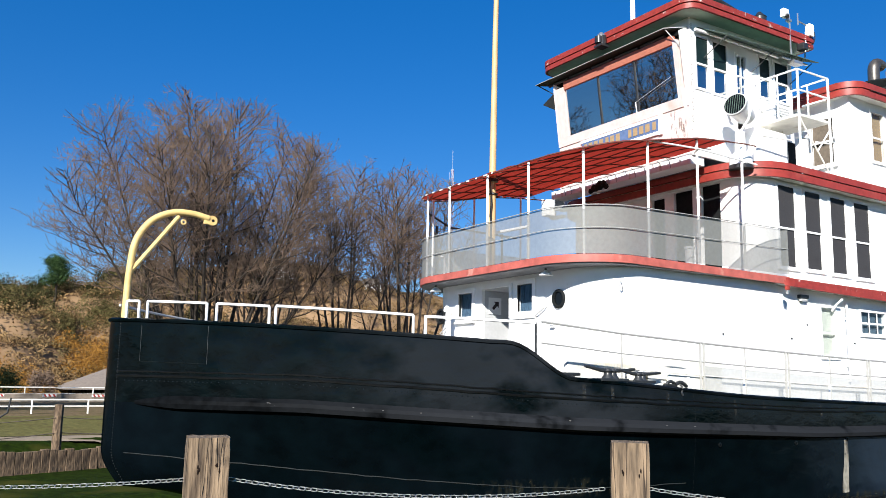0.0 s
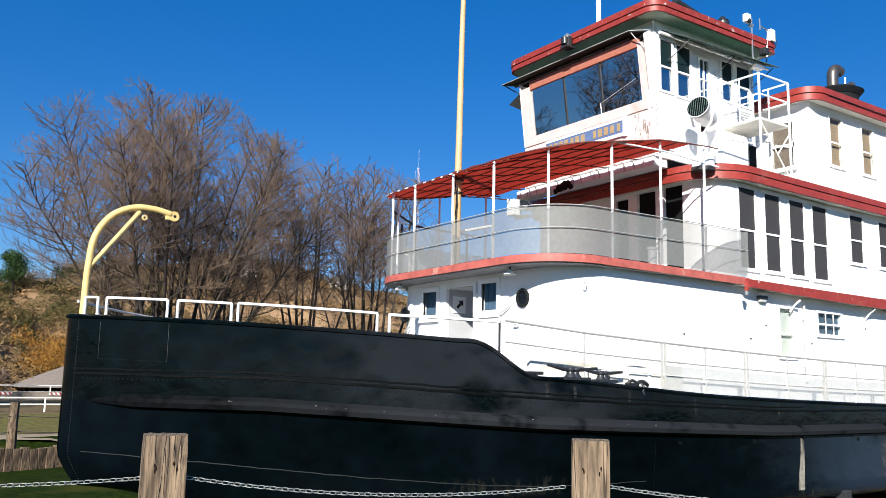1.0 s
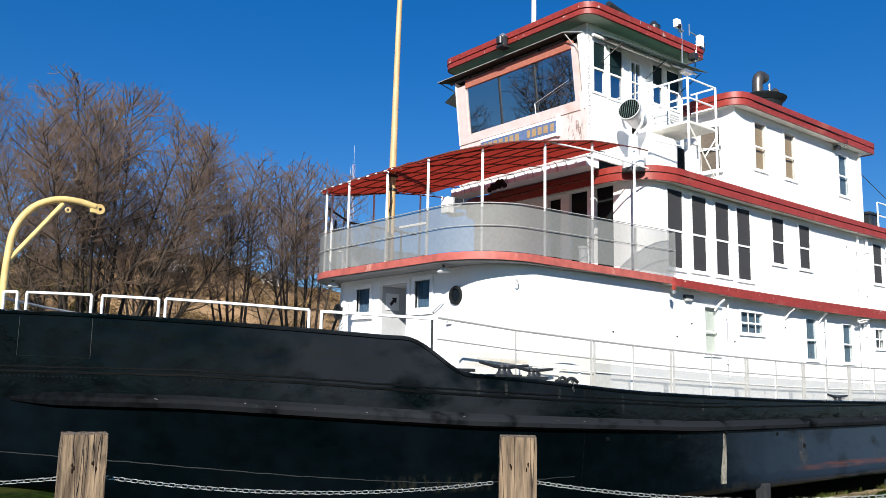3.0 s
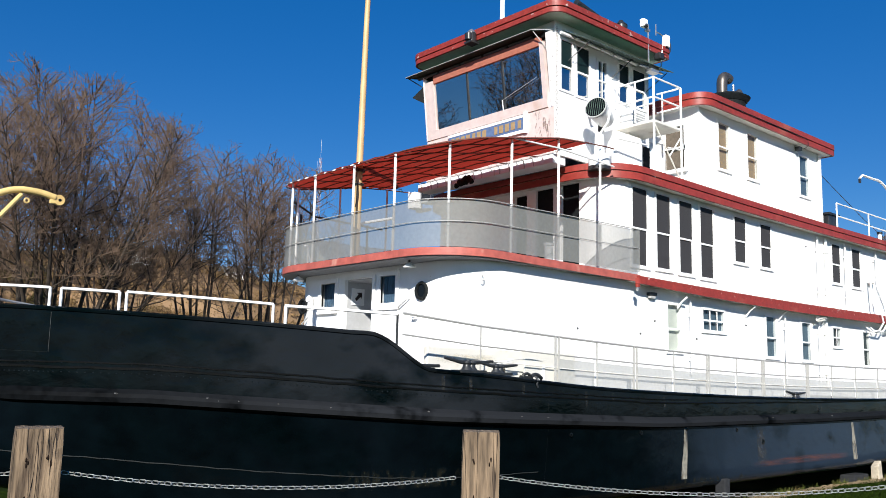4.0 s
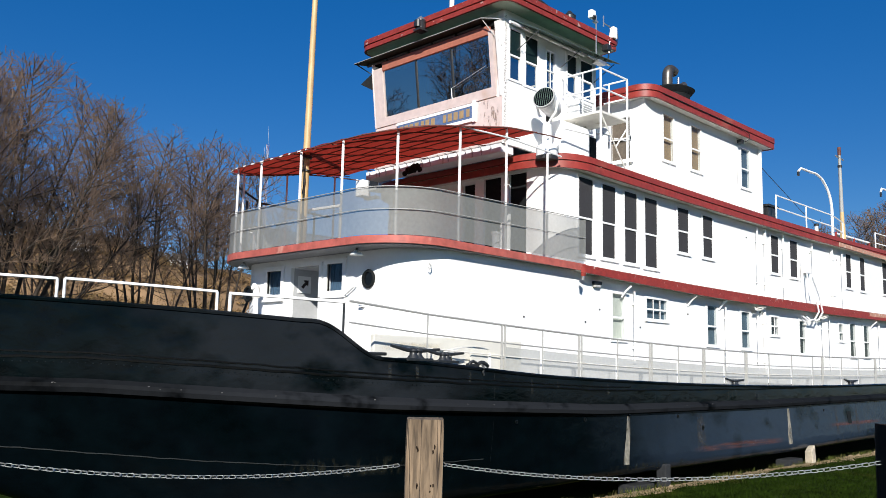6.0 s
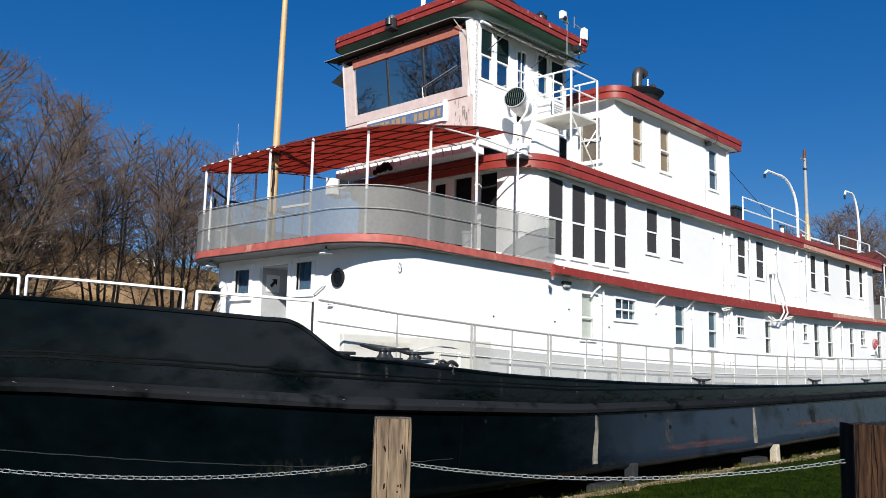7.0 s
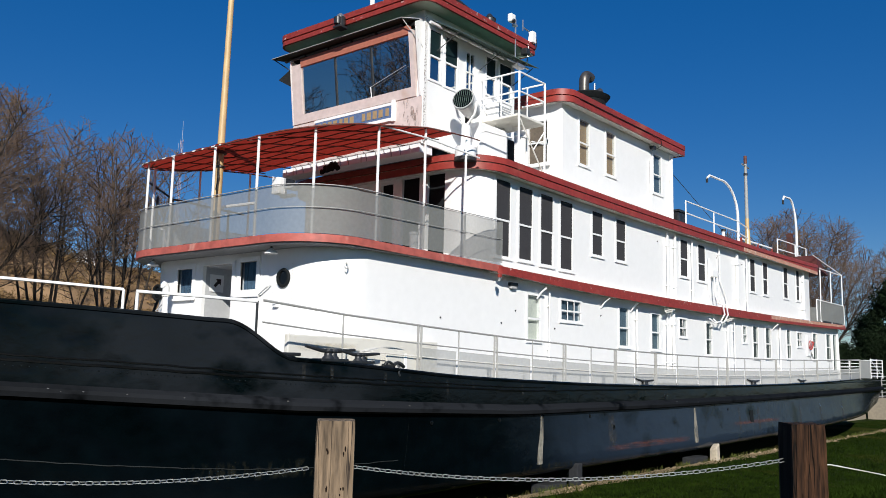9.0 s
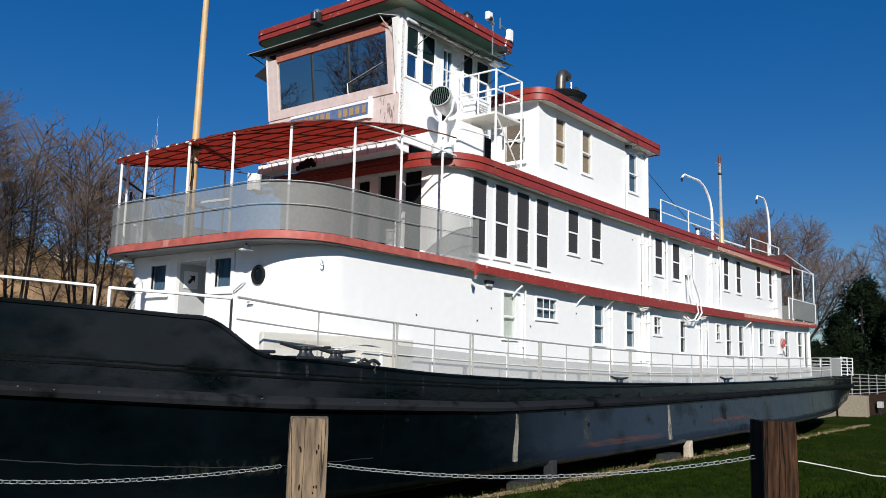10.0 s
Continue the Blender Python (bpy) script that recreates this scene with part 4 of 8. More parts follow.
yp = SIDE - 0.06
for x, z0, z1, r in ((24.38, 3.80, 5.86, 0.035), (24.92, 3.80, 5.86, 0.045), (26.22, 3.80, 5.86, 0.03), (30.15, 3.82, 5.88, 0.06), (31.1, 3.82, 5.88, 0.03), (37.75, 3.95, 5.95, 0.07), (24.3, 1.5, 3.42, 0.03), (24.75, 1.5, 3.42, 0.05), (17.68, 1.75, 3.48, 0.025), (22.3, 1.6, 3.42, 0.025), (29.15, 1.6, 3.42, 0.03), (29.75, 1.6, 3.42, 0.02), (34.6, 1.5, 3.45, 0.03)):
    pipe_run([(x, yp, z0), (x, yp, z1)], r, "white painted pipe clipped upright to the wall")
pipe_run([(28.5, yp, 5.85), (28.5, yp, 4.75), (29.0, yp, 4.2), (29.2, yp, 3.82)], 0.03, "white painted pipe with a slanting foot")
pipe_run([(27.6, yp, 5.4), (27.6, yp, 4.6), (27.35, yp, 3.82)], 0.04, "white painted pipe with a slanting foot")
for x in (27.75, 28.05):
    pipe_run([(x, yp - 0.1, 4.78), (x, yp - 0.14, 4.2), (x + 0.05, yp - 0.2, 3.92), (x + 0.1, 10.80, 3.86), (x + 0.25, 10.80, 3.55), (x + 0.15, 10.9, 3.30), (x - 0.15, 11.0, 3.25), (x - 0.35, 11.1, 3.40)], 0.028, "white cable bent over the deck edge", "shore_cable")
ob = thing("junction_box", 27.9, SIDE, 4.8, "white steel junction box on the wall", "box")
part("case", boxed(27.65, 28.15, SIDE - 0.16, SIDE - 0.003, 4.80, 5.02, bevel=0.015), WHITE, ob)
for x in (20.3, 22.0, 24.5, 33.8, 17.2):
    ob = thing("deck_bracket", x, SIDE, 3.4, "white curved bracket between wall and deck edge", "bracket", "deck brackets")
    part("arm", tubed([(x, SIDE - 0.01, 3.28 + upper_sheer(x) * 0.4), (x + 0.02, SIDE - 0.12, 3.42), (x + 0.05, SIDE - 0.25, 3.53)], 0.025), WHITE, ob)
for x in (24.1, 28.9):
    ob = thing("hose_coil", x, 11.0, 3.4, "white cable coiled under the deck edge", "cable", "cable coils")
    bm = bmesh.new()
    for k in range(2):
        tube(bm, [(x + 0.24 * math.cos(a) * (1 + 0.3 * k), 11.02 - 0.05 * k, 3.44 + 0.06 * math.sin(a + k) - 0.02 * k) for a in [2 * math.pi * i / 14 for i in range(13)]], 0.022, 5)
    part("coil", bm, SOILED, ob, smooth=True)
ob = thing("fire_hose", 38.5, SIDE, 2.6, "red fire hose on a white rack by the wall", "hose")
bm = bmesh.new()
for k in range(5):
    tube(bm, [(38.45 + 0.06 * math.sin(2.1 * k) + (0.27 - 0.03 * k) * math.cos(a), SIDE - 0.10 - 0.02 * k, 2.86 + 0.13 * math.sin(3.3 * k) + (0.20 - 0.03 * k) * math.sin(a + 0.5 * k)) for a in [2 * math.pi * i / 16 for i in range(17)]], 0.012, 5, caps=False)
part("coil", bm, BUOYRED, ob, smooth=True)
part("rack", boxed(38.15, 38.75, SIDE - 0.06, SIDE - 0.003, 2.40, 3.25, bevel=0.01), WHITE, ob)
part("nozzle", tubed([(38.5, SIDE - 0.1, 2.55), (38.65, SIDE - 0.12, 2.3)], 0.03), STEEL, ob)

# ---- railings ----


def on_bulwark(x, inset=0.05):
    return (x, YC - half_breadth(x) + inset, rail_height(x))


def bow_rail(x0, x1, h, n=3):
    ob = thing("bow_rail", *on_bulwark(x0), "white welded pipe rail on the black bulwark", "railing", "bow rails")
    pts = [Vector(on_bulwark(x0 + (x1 - x0) * i / (n * 2))) for i in range(n * 2 + 1)]
    up = Vector((0, 0, h))
    part("top_bar", tubed([p + up for p in pts], 0.021, 6), WHITE, ob)
    for p in (pts[0], pts[-1]):
        part("upright", tubed([p - Vector((0, 0, 0.02)), p + up], 0.021, 6), WHITE, ob)


bow_sections = [(2.92, 3.06, 0.30), (3.16, 3.86, 0.30), (3.98, 4.62, 0.30), (4.70, 6.50, 0.31), (7.08, 8.72, 0.30)]
for x0, x1, h in bow_sections[:4]:
    bow_rail(x0, x1, h)
# far side of the bow
ob = thing("bow_rail", 3.2, YC + 1.2, 2.4, "grey pipe rail on the far bulwark", "railing", "bow rails")
part("top_bar", tubed([(x, YC + half_breadth(x) - 0.05, rail_height(x) + 0.28) for x in (2.95, 3.4, 4.0, 5.0, 6.0, 7.0)], 0.024), GREY, ob)
for x in (3.4, 5.0, 7.0):
    part("upright", tubed([(x, YC + half_breadth(x) - 0.05, rail_height(x)), (x, YC + half_breadth(x) - 0.05, rail_height(x) + 0.28)], 0.024), GREY, ob)
# long rail from the bow to the stern
RAIL_Y = 10.35


def deck_z(x):
    return 1.19 + deck_sheer(x)


def rail_top(x):
    return deck_z(x) + 0.90 if x > 9.5 else deck_z(x) + 0.90 - 0.0


rb = thing("bow_rail", 7.1, RAIL_Y + 0.1, 2.2, "white pipe rail where the bulwark sweeps down", "railing", "bow rails")
part("top_bar", tubed([(6.66, 11.06, 2.585), (7.5, 10.76, 2.57), (8.39, 10.53, 2.55)], 0.024), WHITE, rb)
part("upright", tubed([(6.68, 11.06, 2.30), (6.68, 11.06, 2.59)], 0.024), WHITE, rb)
part("upright", tubed([(8.39, 10.53, 1.85), (8.39, 10.53, 2.56)], 0.02), DARK, rb)
post_xs = [8.36, 10.05, 12.0, 13.16, 14.39, 15.75, 17.08, 18.3, 19.52, 20.62, 21.8, 23.2, 24.7, 26.2, 26.95, 28.5, 30.0, 31.6, 33.2, 34.9, 36.6, 38.3, 40.0, 41.7, 43.3]
heavy = {12.0, 14.39, 17.08, 19.52, 21.8, 26.95, 31.6, 36.6, 43.3}
for i, (a, b) in enumerate(zip(post_xs, post_xs[1:])):
    ob = thing("deck_rail", a, RAIL_Y, deck_z(a), "white pipe railing with wire mesh along the side deck", "railing", "side deck railing")
    za, zb = deck_z(a), deck_z(b)
    ta, tb = (2.56 if a < 9 else rail_top(a)), rail_top(b)
    part("top_bar", tubed([(a, RAIL_Y, ta), (b, RAIL_Y, tb)], 0.019), RAILGREY, ob)
    part("middle_bar", tubed([(a, RAIL_Y, ta - 0.33), (b, RAIL_Y, tb - 0.33)], 0.013), RAILGREY, ob)
    if a > 9:
        part("lower_bar", tubed([(a, RAIL_Y, za + 0.33), (b, RAIL_Y, zb + 0.33)], 0.010), SOILED, ob)
    if b in heavy:
        for d in (-0.045, 0.045):
            part("upright", tubed([(b + d, RAIL_Y, zb - 0.02), (b + d, RAIL_Y, tb)], 0.024), RAILGREY, ob)
    else:
        part("upright", tubed([(b, RAIL_Y, zb - 0.02), (b, RAIL_Y, tb)], 0.015), RAILGREY, ob)
    bm = bmesh.new()
    hm = 0.50
    if a > 11.5:
        vs = [bm.verts.new(v) for v in ((a + (0.05 if a > 9 else 0.85), RAIL_Y + 0.02, za + 0.02), (b - 0.05, RAIL_Y + 0.02, zb + 0.02), (b - 0.05, RAIL_Y + 0.02, zb + hm), (a + (0.05 if a > 9 else 0.85), RAIL_Y + 0.02, za + hm))]
        bm.faces.new(vs)
        part("mesh_panel", bm, THINMESH, ob)
    else:
        bm.free()
# low dirty coaming at the foot of the house
CREAM = material("yellowed_white_paint", (0.66, 0.645, 0.585), 0.6, spread=0.04, grain=5, stain=1.8, bump=0.1, dark=(0.56, 0.52, 0.42), dark_at=0.58)
ob = thing("deck_locker", 10.9, SIDE - 0.2, 1.4, "yellowed white steel locker along the foot of the house", "locker")
part("body", boxed(9.5, 13.4, SIDE - 0.12, SIDE - 0.02, 1.30, 2.10, bevel=0.02), CREAM, ob)
STAINED = soft_mark("rusty_water_stain", (0.50, 0.40, 0.22), 0.30, 0.8, 5.0)
for x0, x1, z0, z1 in ((9.6, 11.2, 1.82, 2.0), (11.0, 12.4, 1.55, 1.78), (9.8, 13.0, 1.42, 1.66)):
    part("stain", sheet((x0, SIDE - 0.124, z0), (x1, SIDE - 0.124, z0), (x1, SIDE - 0.124, z1), (x0, SIDE - 0.124, z1)), STAINED, ob)
ob = thing("hatch_cover", 11.4, 10.62, 1.4, "low domed greyish-white hatch cover on the side deck", "hatch")
bm = bmesh.new()
prev = None
for i in range(17):
    a = math.pi * i / 16
    x, z = 11.42 - 0.60 * math.cos(a), 1.76 + 0.18 * math.sin(a)
    cur = [bm.verts.new((x, 10.52, z)), bm.verts.new((x, 10.80, z)), bm.verts.new((x, 10.52, 1.30)), bm.verts.new((x, 10.80, 1.30))]
    if prev:
        for q in ((0, 1), (2, 0), (1, 3)):
            bm.faces.new((prev[q[0]], cur[q[0]], cur[q[1]], prev[q[1]]))
    prev = cur
bmesh.ops.recalc_face_normals(bm, faces=bm.faces)
part("dome", bm, CREAM, ob)
ob = thing("rail_board", 11.7, 10.42, 1.5, "cream board leaning behind the side railing", "board")
part("board", boxed(11.20, 12.12, 10.41, 10.44, 1.50, 1.82, bevel=0.006), CREAM, ob)
part("batten", boxed(11.66, 11.72, 10.395, 10.409, 1.50, 1.84), WHITE, ob)
# stern rail of closely set bars
ob = thing("stern_rail", 43.4, RAIL_Y, deck_z(43.4), "white pipe stern railing with many bars", "railing")
part("mesh_panel", boxed(43.35, 45.3, RAIL_Y, RAIL_Y + 0.01, deck_z(44) + 0.02, deck_z(44) + 0.86), THINMESH, ob)
for k in range(6):
    zz = deck_z(46) + 0.05 + 0.165 * k
    part("bar", tubed([(45.3, RAIL_Y, zz - 0.02), (48.85, RAIL_Y + 0.25, zz), (48.90, 2 * YC - RAIL_Y - 0.25, zz)], 0.02), WHITE, ob)
for x, y in ((45.3, RAIL_Y), (47.1, RAIL_Y + 0.12), (48.85, RAIL_Y + 0.25), (48.88, 12.2), (48.89, YC), (48.90, 16.2), (48.90, 17.8)):
    part("upright", tubed([(x, y, deck_z(46) - 0.05), (x, y, deck_z(46) + 0.9)], 0.026), WHITE, ob)
part("brace", tubed([(45.3, RAIL_Y, deck_z(46) + 0.85), (48.85, RAIL_Y + 0.25, deck_z(46) + 0.05)], 0.02), WHITE, ob)

# ---- mooring gear ----


def kevel(x, y, z, length, label="black cast-iron mooring cleat bolted to the deck edge"):
    """A cleat with two stout waisted posts, a thick bar and drooping horns."""
    ob = thing("mooring_cleat", x, y, z, label, "cleat", "mooring cleats")
    s = length
    for d in (-0.055, 0.055):
        bm = bmesh.new()
        prof = ((0.115, 0.0), (0.105, 0.03), (0.072, 0.07), (0.066, 0.11), (0.085, 0.14), (0.07, 0.17), (0.0, 0.178))
        rings = [[bm.verts.new((x + d * s + q * s * math.cos(k * math.pi / 6), y + q * s * math.sin(k * math.pi / 6), z + h * s)) for k in range(12)] for q, h in prof]
        for a, b in zip(rings, rings[1:]):
            for k in range(12):
                bm.faces.new((a[k], a[(k + 1) % 12], b[(k + 1) % 12], b[k]))
        part("post", bm, DARK, ob, smooth=True)
    bm = bmesh.new()
    for e, lift in ((-1, 0.045), (1, 0.010)):
        tube(bm, [(x, y, z + 0.150 * s), (x + e * 0.20 * s, y, z + 0.152 * s), (x + e * 0.40 * s, y, z + (0.160 + lift * 0.6) * s), (x + e * 0.56 * s, y, z + (0.168 + lift) * s)], 0.044 * s, 8, 0.024 * s)
    part("horn", bm, DARK, ob, smooth=True)
    part("base", boxed(x - 0.30 * s, x + 0.30 * s, y - 0.13 * s, y + 0.13 * s, z - 0.030, z + 0.02, bevel=0.01), DARK, ob)


kevel(9.80, 10.36, 1.690, 0.98)
kevel(10.46, 10.34, 1.665, 0.84)
kevel(21.1, 10.33, 1.22, 0.9)
kevel(29.2, 10.33, 1.20, 1.0)
kevel(34.5, 10.33, 1.24, 0.9)
ob = thing("fairlead", 9.0, 10.4, 1.7, "flat black fairlead plate on the deck edge", "fairlead")
part("plate", boxed(8.82, 9.24, 10.44, 10.66, 1.735, 1.79, bevel=0.02), DARK, ob)
part("foot", boxed(8.92, 9.14, 10.47, 10.63, 1.45, 1.733), DARK, ob)
ob = thing("shackle", 11.2, 10.3, 1.6, "black shackle and chain at the deck edge", "shackle")
part("bow", tubed([(11.02, 10.30, 1.60), (11.05, 10.29, 1.66), (11.12, 10.28, 1.68), (11.19, 10.29, 1.66), (11.22, 10.30, 1.60)], 0.028, 8), DARK, ob, smooth=True)
part("pin", tubed([(10.98, 10.30, 1.615), (11.27, 10.30, 1.605)], 0.032, 8), DARK, ob, smooth=True)
part("chain", tubed(spline([(11.22, 10.27, 1.63), (11.31, 10.25, 1.665), (11.40, 10.25, 1.64), (11.50, 10.28, 1.60)], 4), 0.034, 8), DARK, ob, smooth=True)
part("tail", tubed(spline([(11.28, 10.22, 1.63), (11.30, 10.19, 1.57), (11.28, 10.19, 1.50), (11.31, 10.19, 1.44)], 3), 0.020, 6), DARK, ob, smooth=True)

# ---- marks on the hull ----

def hull_y(x, z):
    prev = None
    for b, h in hull_section(x):
        if prev and h <= z <= prev[1]:
            f = (z - h) / max(1e-6, prev[1] - h)
            return YC - (b + (prev[0] - b) * f)
        prev = (b, h)
    return YC - half_breadth(x)


def streak(x, z1, z0, w1, w0, mat, name="streak", lean=0.0):
    bm = bmesh.new()
    rows = []
    for i in range(7):
        f = i / 6
        z, w = z1 + (z0 - z1) * f, w1 + (w0 - w1) * f
        xx = x + lean * f + 0.02 * math.sin(5 * f)
        rows.append([bm.verts.new((xx + d * w / 2, hull_y(xx, z) - 0.005, z)) for d in (-1, -0.3, 0.4, 1)])
    for a, b in zip(rows, rows[1:]):
        for k in range(3):
            bm.faces.new((a[k], a[k + 1], b[k + 1], b[k]))
    return part(name, bm, mat, boat)


PALE_STREAK = soft_mark("pale_dried_streak", (0.30, 0.28, 0.23), 0.9, 0.8, 6.0, (1, 0, 0), (0.20, 0.62), (1, 1, 0.35))
GREY_STREAK = soft_mark("grey_run_mark", (0.055, 0.058, 0.062), 0.7, 0.7, 7.0)
RUST = material("old_red_paint_scuff", (0.13, 0.045, 0.03), 0.7, spread=0.4, grain=7)
SCUFF = soft_mark("red_primer_scuff", (0.20, 0.075, 0.055), 0.60, 0.7, 9.0, (1, 0, 1), (0.30, 0.75), (0.12, 1, 1.6))
WEEP = soft_mark("pale_weep_stain", (0.060, 0.061, 0.058), 0.45, 0.8, 10.0)


LAP = material("plate_lap_paint", (0.0025, 0.0032, 0.004), 0.3, spread=0.3)


def hull_patch(x0, x1, z0, z1, mat, name, proud=0.005):
    """A thin skin on the plating between two stations and heights."""
    bm = bmesh.new()
    nx, nz = max(3, int((x1 - x0) / 0.25)), 6
    rows = []
    for i in range(nx + 1):
        x = x0 + (x1 - x0) * i / nx
        rows.append([bm.verts.new((x, hull_y(x, z) - proud, z)) for z in [z0 + (z1 - z0) * k / nz for k in range(nz + 1)]])
    for a, b in zip(rows, rows[1:]):
        for k in range(nz):
            bm.faces.new((a[k], b[k], b[k + 1], a[k + 1]))
    part(name, bm, mat, boat, smooth=True)


streak(15.86, 0.62, -0.38, 0.11, 0.22, PALE_STREAK, "run_mark", -0.20)
streak(23.90, 0.60, -0.36, 0.15, 0.28, PALE_STREAK, "run_mark", -0.12)
for x, w in ((29.0, 0.30), (33.4, 0.24), (39.2, 0.30), (18.9, 0.5), (27.3, 0.25), (36.0, 0.3)):
    streak(x, 0.60, -0.30, w * 0.6, w, GREY_STREAK, "run_mark")
for x, z, r in ((19.0, 0.25, 0.05), (17.9, 0.55, 0.035), (14.3, 0.58, 0.035), (12.2, 0.60, 0.03), (15.9, 0.62, 0.03), (22.0, 0.95, 0.04), (26.4, 0.5, 0.03)):
    y = hull_y(x, z) - 0.006
    bm = bmesh.new()
    tube(bm, [(x + r * math.cos(a), y, z + r * math.sin(a)) for a in [2 * math.pi * i / 10 for i in range(11)]], 0.012, 5, caps=False)
    hole = part("drain_hole", bm, LAP, boat)
    part("bore", tubed([(x, y - 0.001, z), (x, y + 0.02, z)], r * 0.92, 10), BLACK, hole)
for x0, x1, z0, z1 in ((18.4, 23.4, -0.30, -0.14), (19.8, 22.2, -0.22, -0.13), (26.6, 31.2, 0.00, 0.12)):
    hull_patch(x0, x1, z0, z1, SCUFF, "paint_scuff", 0.006)
hull_patch(28.2, 28.5, 0.05, 0.42, VISOR, "hull_plate", 0.008)
MOSS = soft_mark("dried_algae_bloom", (0.030, 0.032, 0.022), 0.45, 0.9, 9.0, (1, 0, 1), (0.48, 0.66), (1.0, 1, 0.45))
hull_patch(7.3, 10.2, -0.16, 0.16, MOSS, "algae_patch", 0.006)
hull_patch(15.0, 18.6, -0.56, -0.36, MOSS, "algae_patch", 0.006)
rngs = random.Random(77)
for x in (9.15, 9.7, 10.9, 12.6, 13.4, 15.1, 20.4, 20.6, 20.8, 21.9, 22.1, 28.6, 28.9, 29.3):
    hull_patch(x, x + 0.08, rail_height(x + 0.1) - 0.06 - rngs.uniform(0.16, 0.34), rail_height(x + 0.1) - 0.05, WEEP, "weep_mark", 0.006)
NICK = material("bare_metal_nick", (0.16, 0.155, 0.15), 0.6, spread=0.4)
for i in range(26):
    x = 4.2 + 24 * rngs.random() ** 1.6
    z = strake_height(x) + rngs.uniform(0.0, 0.06)
    y = YC - half_breadth(x) - 0.142
    part("nick", boxed(x, x + rngs.uniform(0.01, 0.035), y - 0.003, y + 0.03, z, z + rngs.uniform(0.004, 0.012)), NICK, boat)
# upright plate laps on the topsides
for x in (6.9, 11.6, 17.0, 22.6, 28.4, 34.6, 41.0):
    bm = bmesh.new()
    for z0, z1 in ((rail_height(x) - 0.05, strake_height(x) + 0.14), (strake_height(x) - 0.13, keel_height(x) + 0.5)):
        ps = [(z0 + (z1 - z0) * k / 8) for k in range(9)]
        tube(bm, [(x + 0.02 * math.sin(x), hull_y(x, z) + 0.0045, z) for z in ps], 0.006, 4)
    part("plate_lap", bm, LAP, boat)
# plating seams and rivets
SEAM = material("hull_seam", (0.0035, 0.004, 0.0045), 0.38, spread=0.3)


RIVET = material("worn_rivet_heads", (0.006, 0.0085, 0.0095), 0.4, spread=0.6, grain=5)
WATERLINE = material("pale_scum_line", (0.014, 0.017, 0.017), 0.7, spread=0.5, grain=6)


def seam(x0, x1, drop, r=0.011, n=60, mat=SEAM):
    bm = bmesh.new()
    rough = random.Random(3)
    tube(bm, [(x, hull_y(x, z) - 0.004, z) for x, z in [(x0 + (x1 - x0) * i / n, drop(x0 + (x1 - x0) * i / n) + rough.uniform(-0.007, 0.007)) for i in range(n + 1)]], r, 5)
    part("plate_seam", bm, mat, boat)


seam(2.85, 49.2, lambda x: strake_height(x) + 0.40, 0.020, 220)
seam(2.85, 16.0, lambda x: strake_height(x) + 0.47, 0.013, 110)
seam(3.0, 11.4, lambda x: -0.02 + 0.52 * (1 - smooth(1.5, 10.0, x)), 0.007, 60, WATERLINE)
bm = bmesh.new()
for row in (0.46, 0.33):
    x = 2.95
    while x < 16:
        z = strake_height(x) + row
        y = hull_y(x, z)
        box(bm, x - 0.008, x + 0.008, y - 0.006, y + 0.01, z - 0.008, z + 0.008)
        x += 0.085 if half_breadth(x) > 1.5 else 0.05
part("riveting", bm, RIVET, boat, kind="stuff")
bm = bmesh.new()
for i in range(60):
    z = 2.42 - i * 0.042
    x = 2.86 + 0.5 * smooth(0.5, -0.6, z)
    y = hull_y(2.86, z)
    bmesh.ops.create_icosphere(bm, subdivisions=1, radius=0.010, matrix=Matrix.Translation((x, y, z)))
part("riveting", bm, RIVET, boat, kind="stuff")
bm = bmesh.new()
for (xa, za), (xb, zb) in (((3.10, 2.40), (3.10, 1.84)), ((3.10, 1.84), (3.88, 1.81)), ((3.88, 1.81), (3.88, 2.38))):
    tube(bm, [(xa + (xb - xa) * i / 8, hull_y(xa + (xb - xa) * i / 8, za + (zb - za) * i / 8) - 0.003, za + (zb - za) * i / 8) for i in range(9)], 0.004, 4)
part("name_panel_outline", bm, RIVET, boat)

# ---- pulpit: mesh screens, awning, jackstaff ----


def along(path, s):
    for a, b in zip(path, path[1:]):
        d = math.dist(a, b)
        if s <= d:
            return (a[0] + (b[0] - a[0]) * s / d, a[1] + (b[1] - a[1]) * s / d)
        s -= d
    return path[-1]


far_side = [(x, 17.75) for x in (14.5, 13.5, 12.6)]
front_half = [p for p in pulpit_out[:17 + 17 + 24] if p[0] < 15.48]
run = far_side + front_half
screen = thing("pulpit_screen", 9.6, YC, 3.84, "grey fine-mesh screen on a white rail round the pulpit deck", "screen")
bm = bmesh.new()
path_in = ring_of(run, 0.03)
path_in[0], path_in[-1] = run[0], run[-1]
lo = [bm.verts.new((x, y, 3.93)) for x, y in path_in]
hi = [bm.verts.new((x, y, 4.80 + 0.012 * (x - 9.8))) for x, y in path_in]
for k in range(len(lo) - 1):
    bm.faces.new((lo[k], lo[k + 1], hi[k + 1], hi[k]))
part("mesh_panel", bm, MESH, screen, smooth=True)
for nm, dz, r in (("top_bar", 0.0, 0.011), ("middle_bar", -0.42, 0.009)):
    part(nm, tubed([(x, y, 4.81 + dz + 0.012 * (x - 9.8)) for x, y in run], r, 6), RAILGREY, screen)


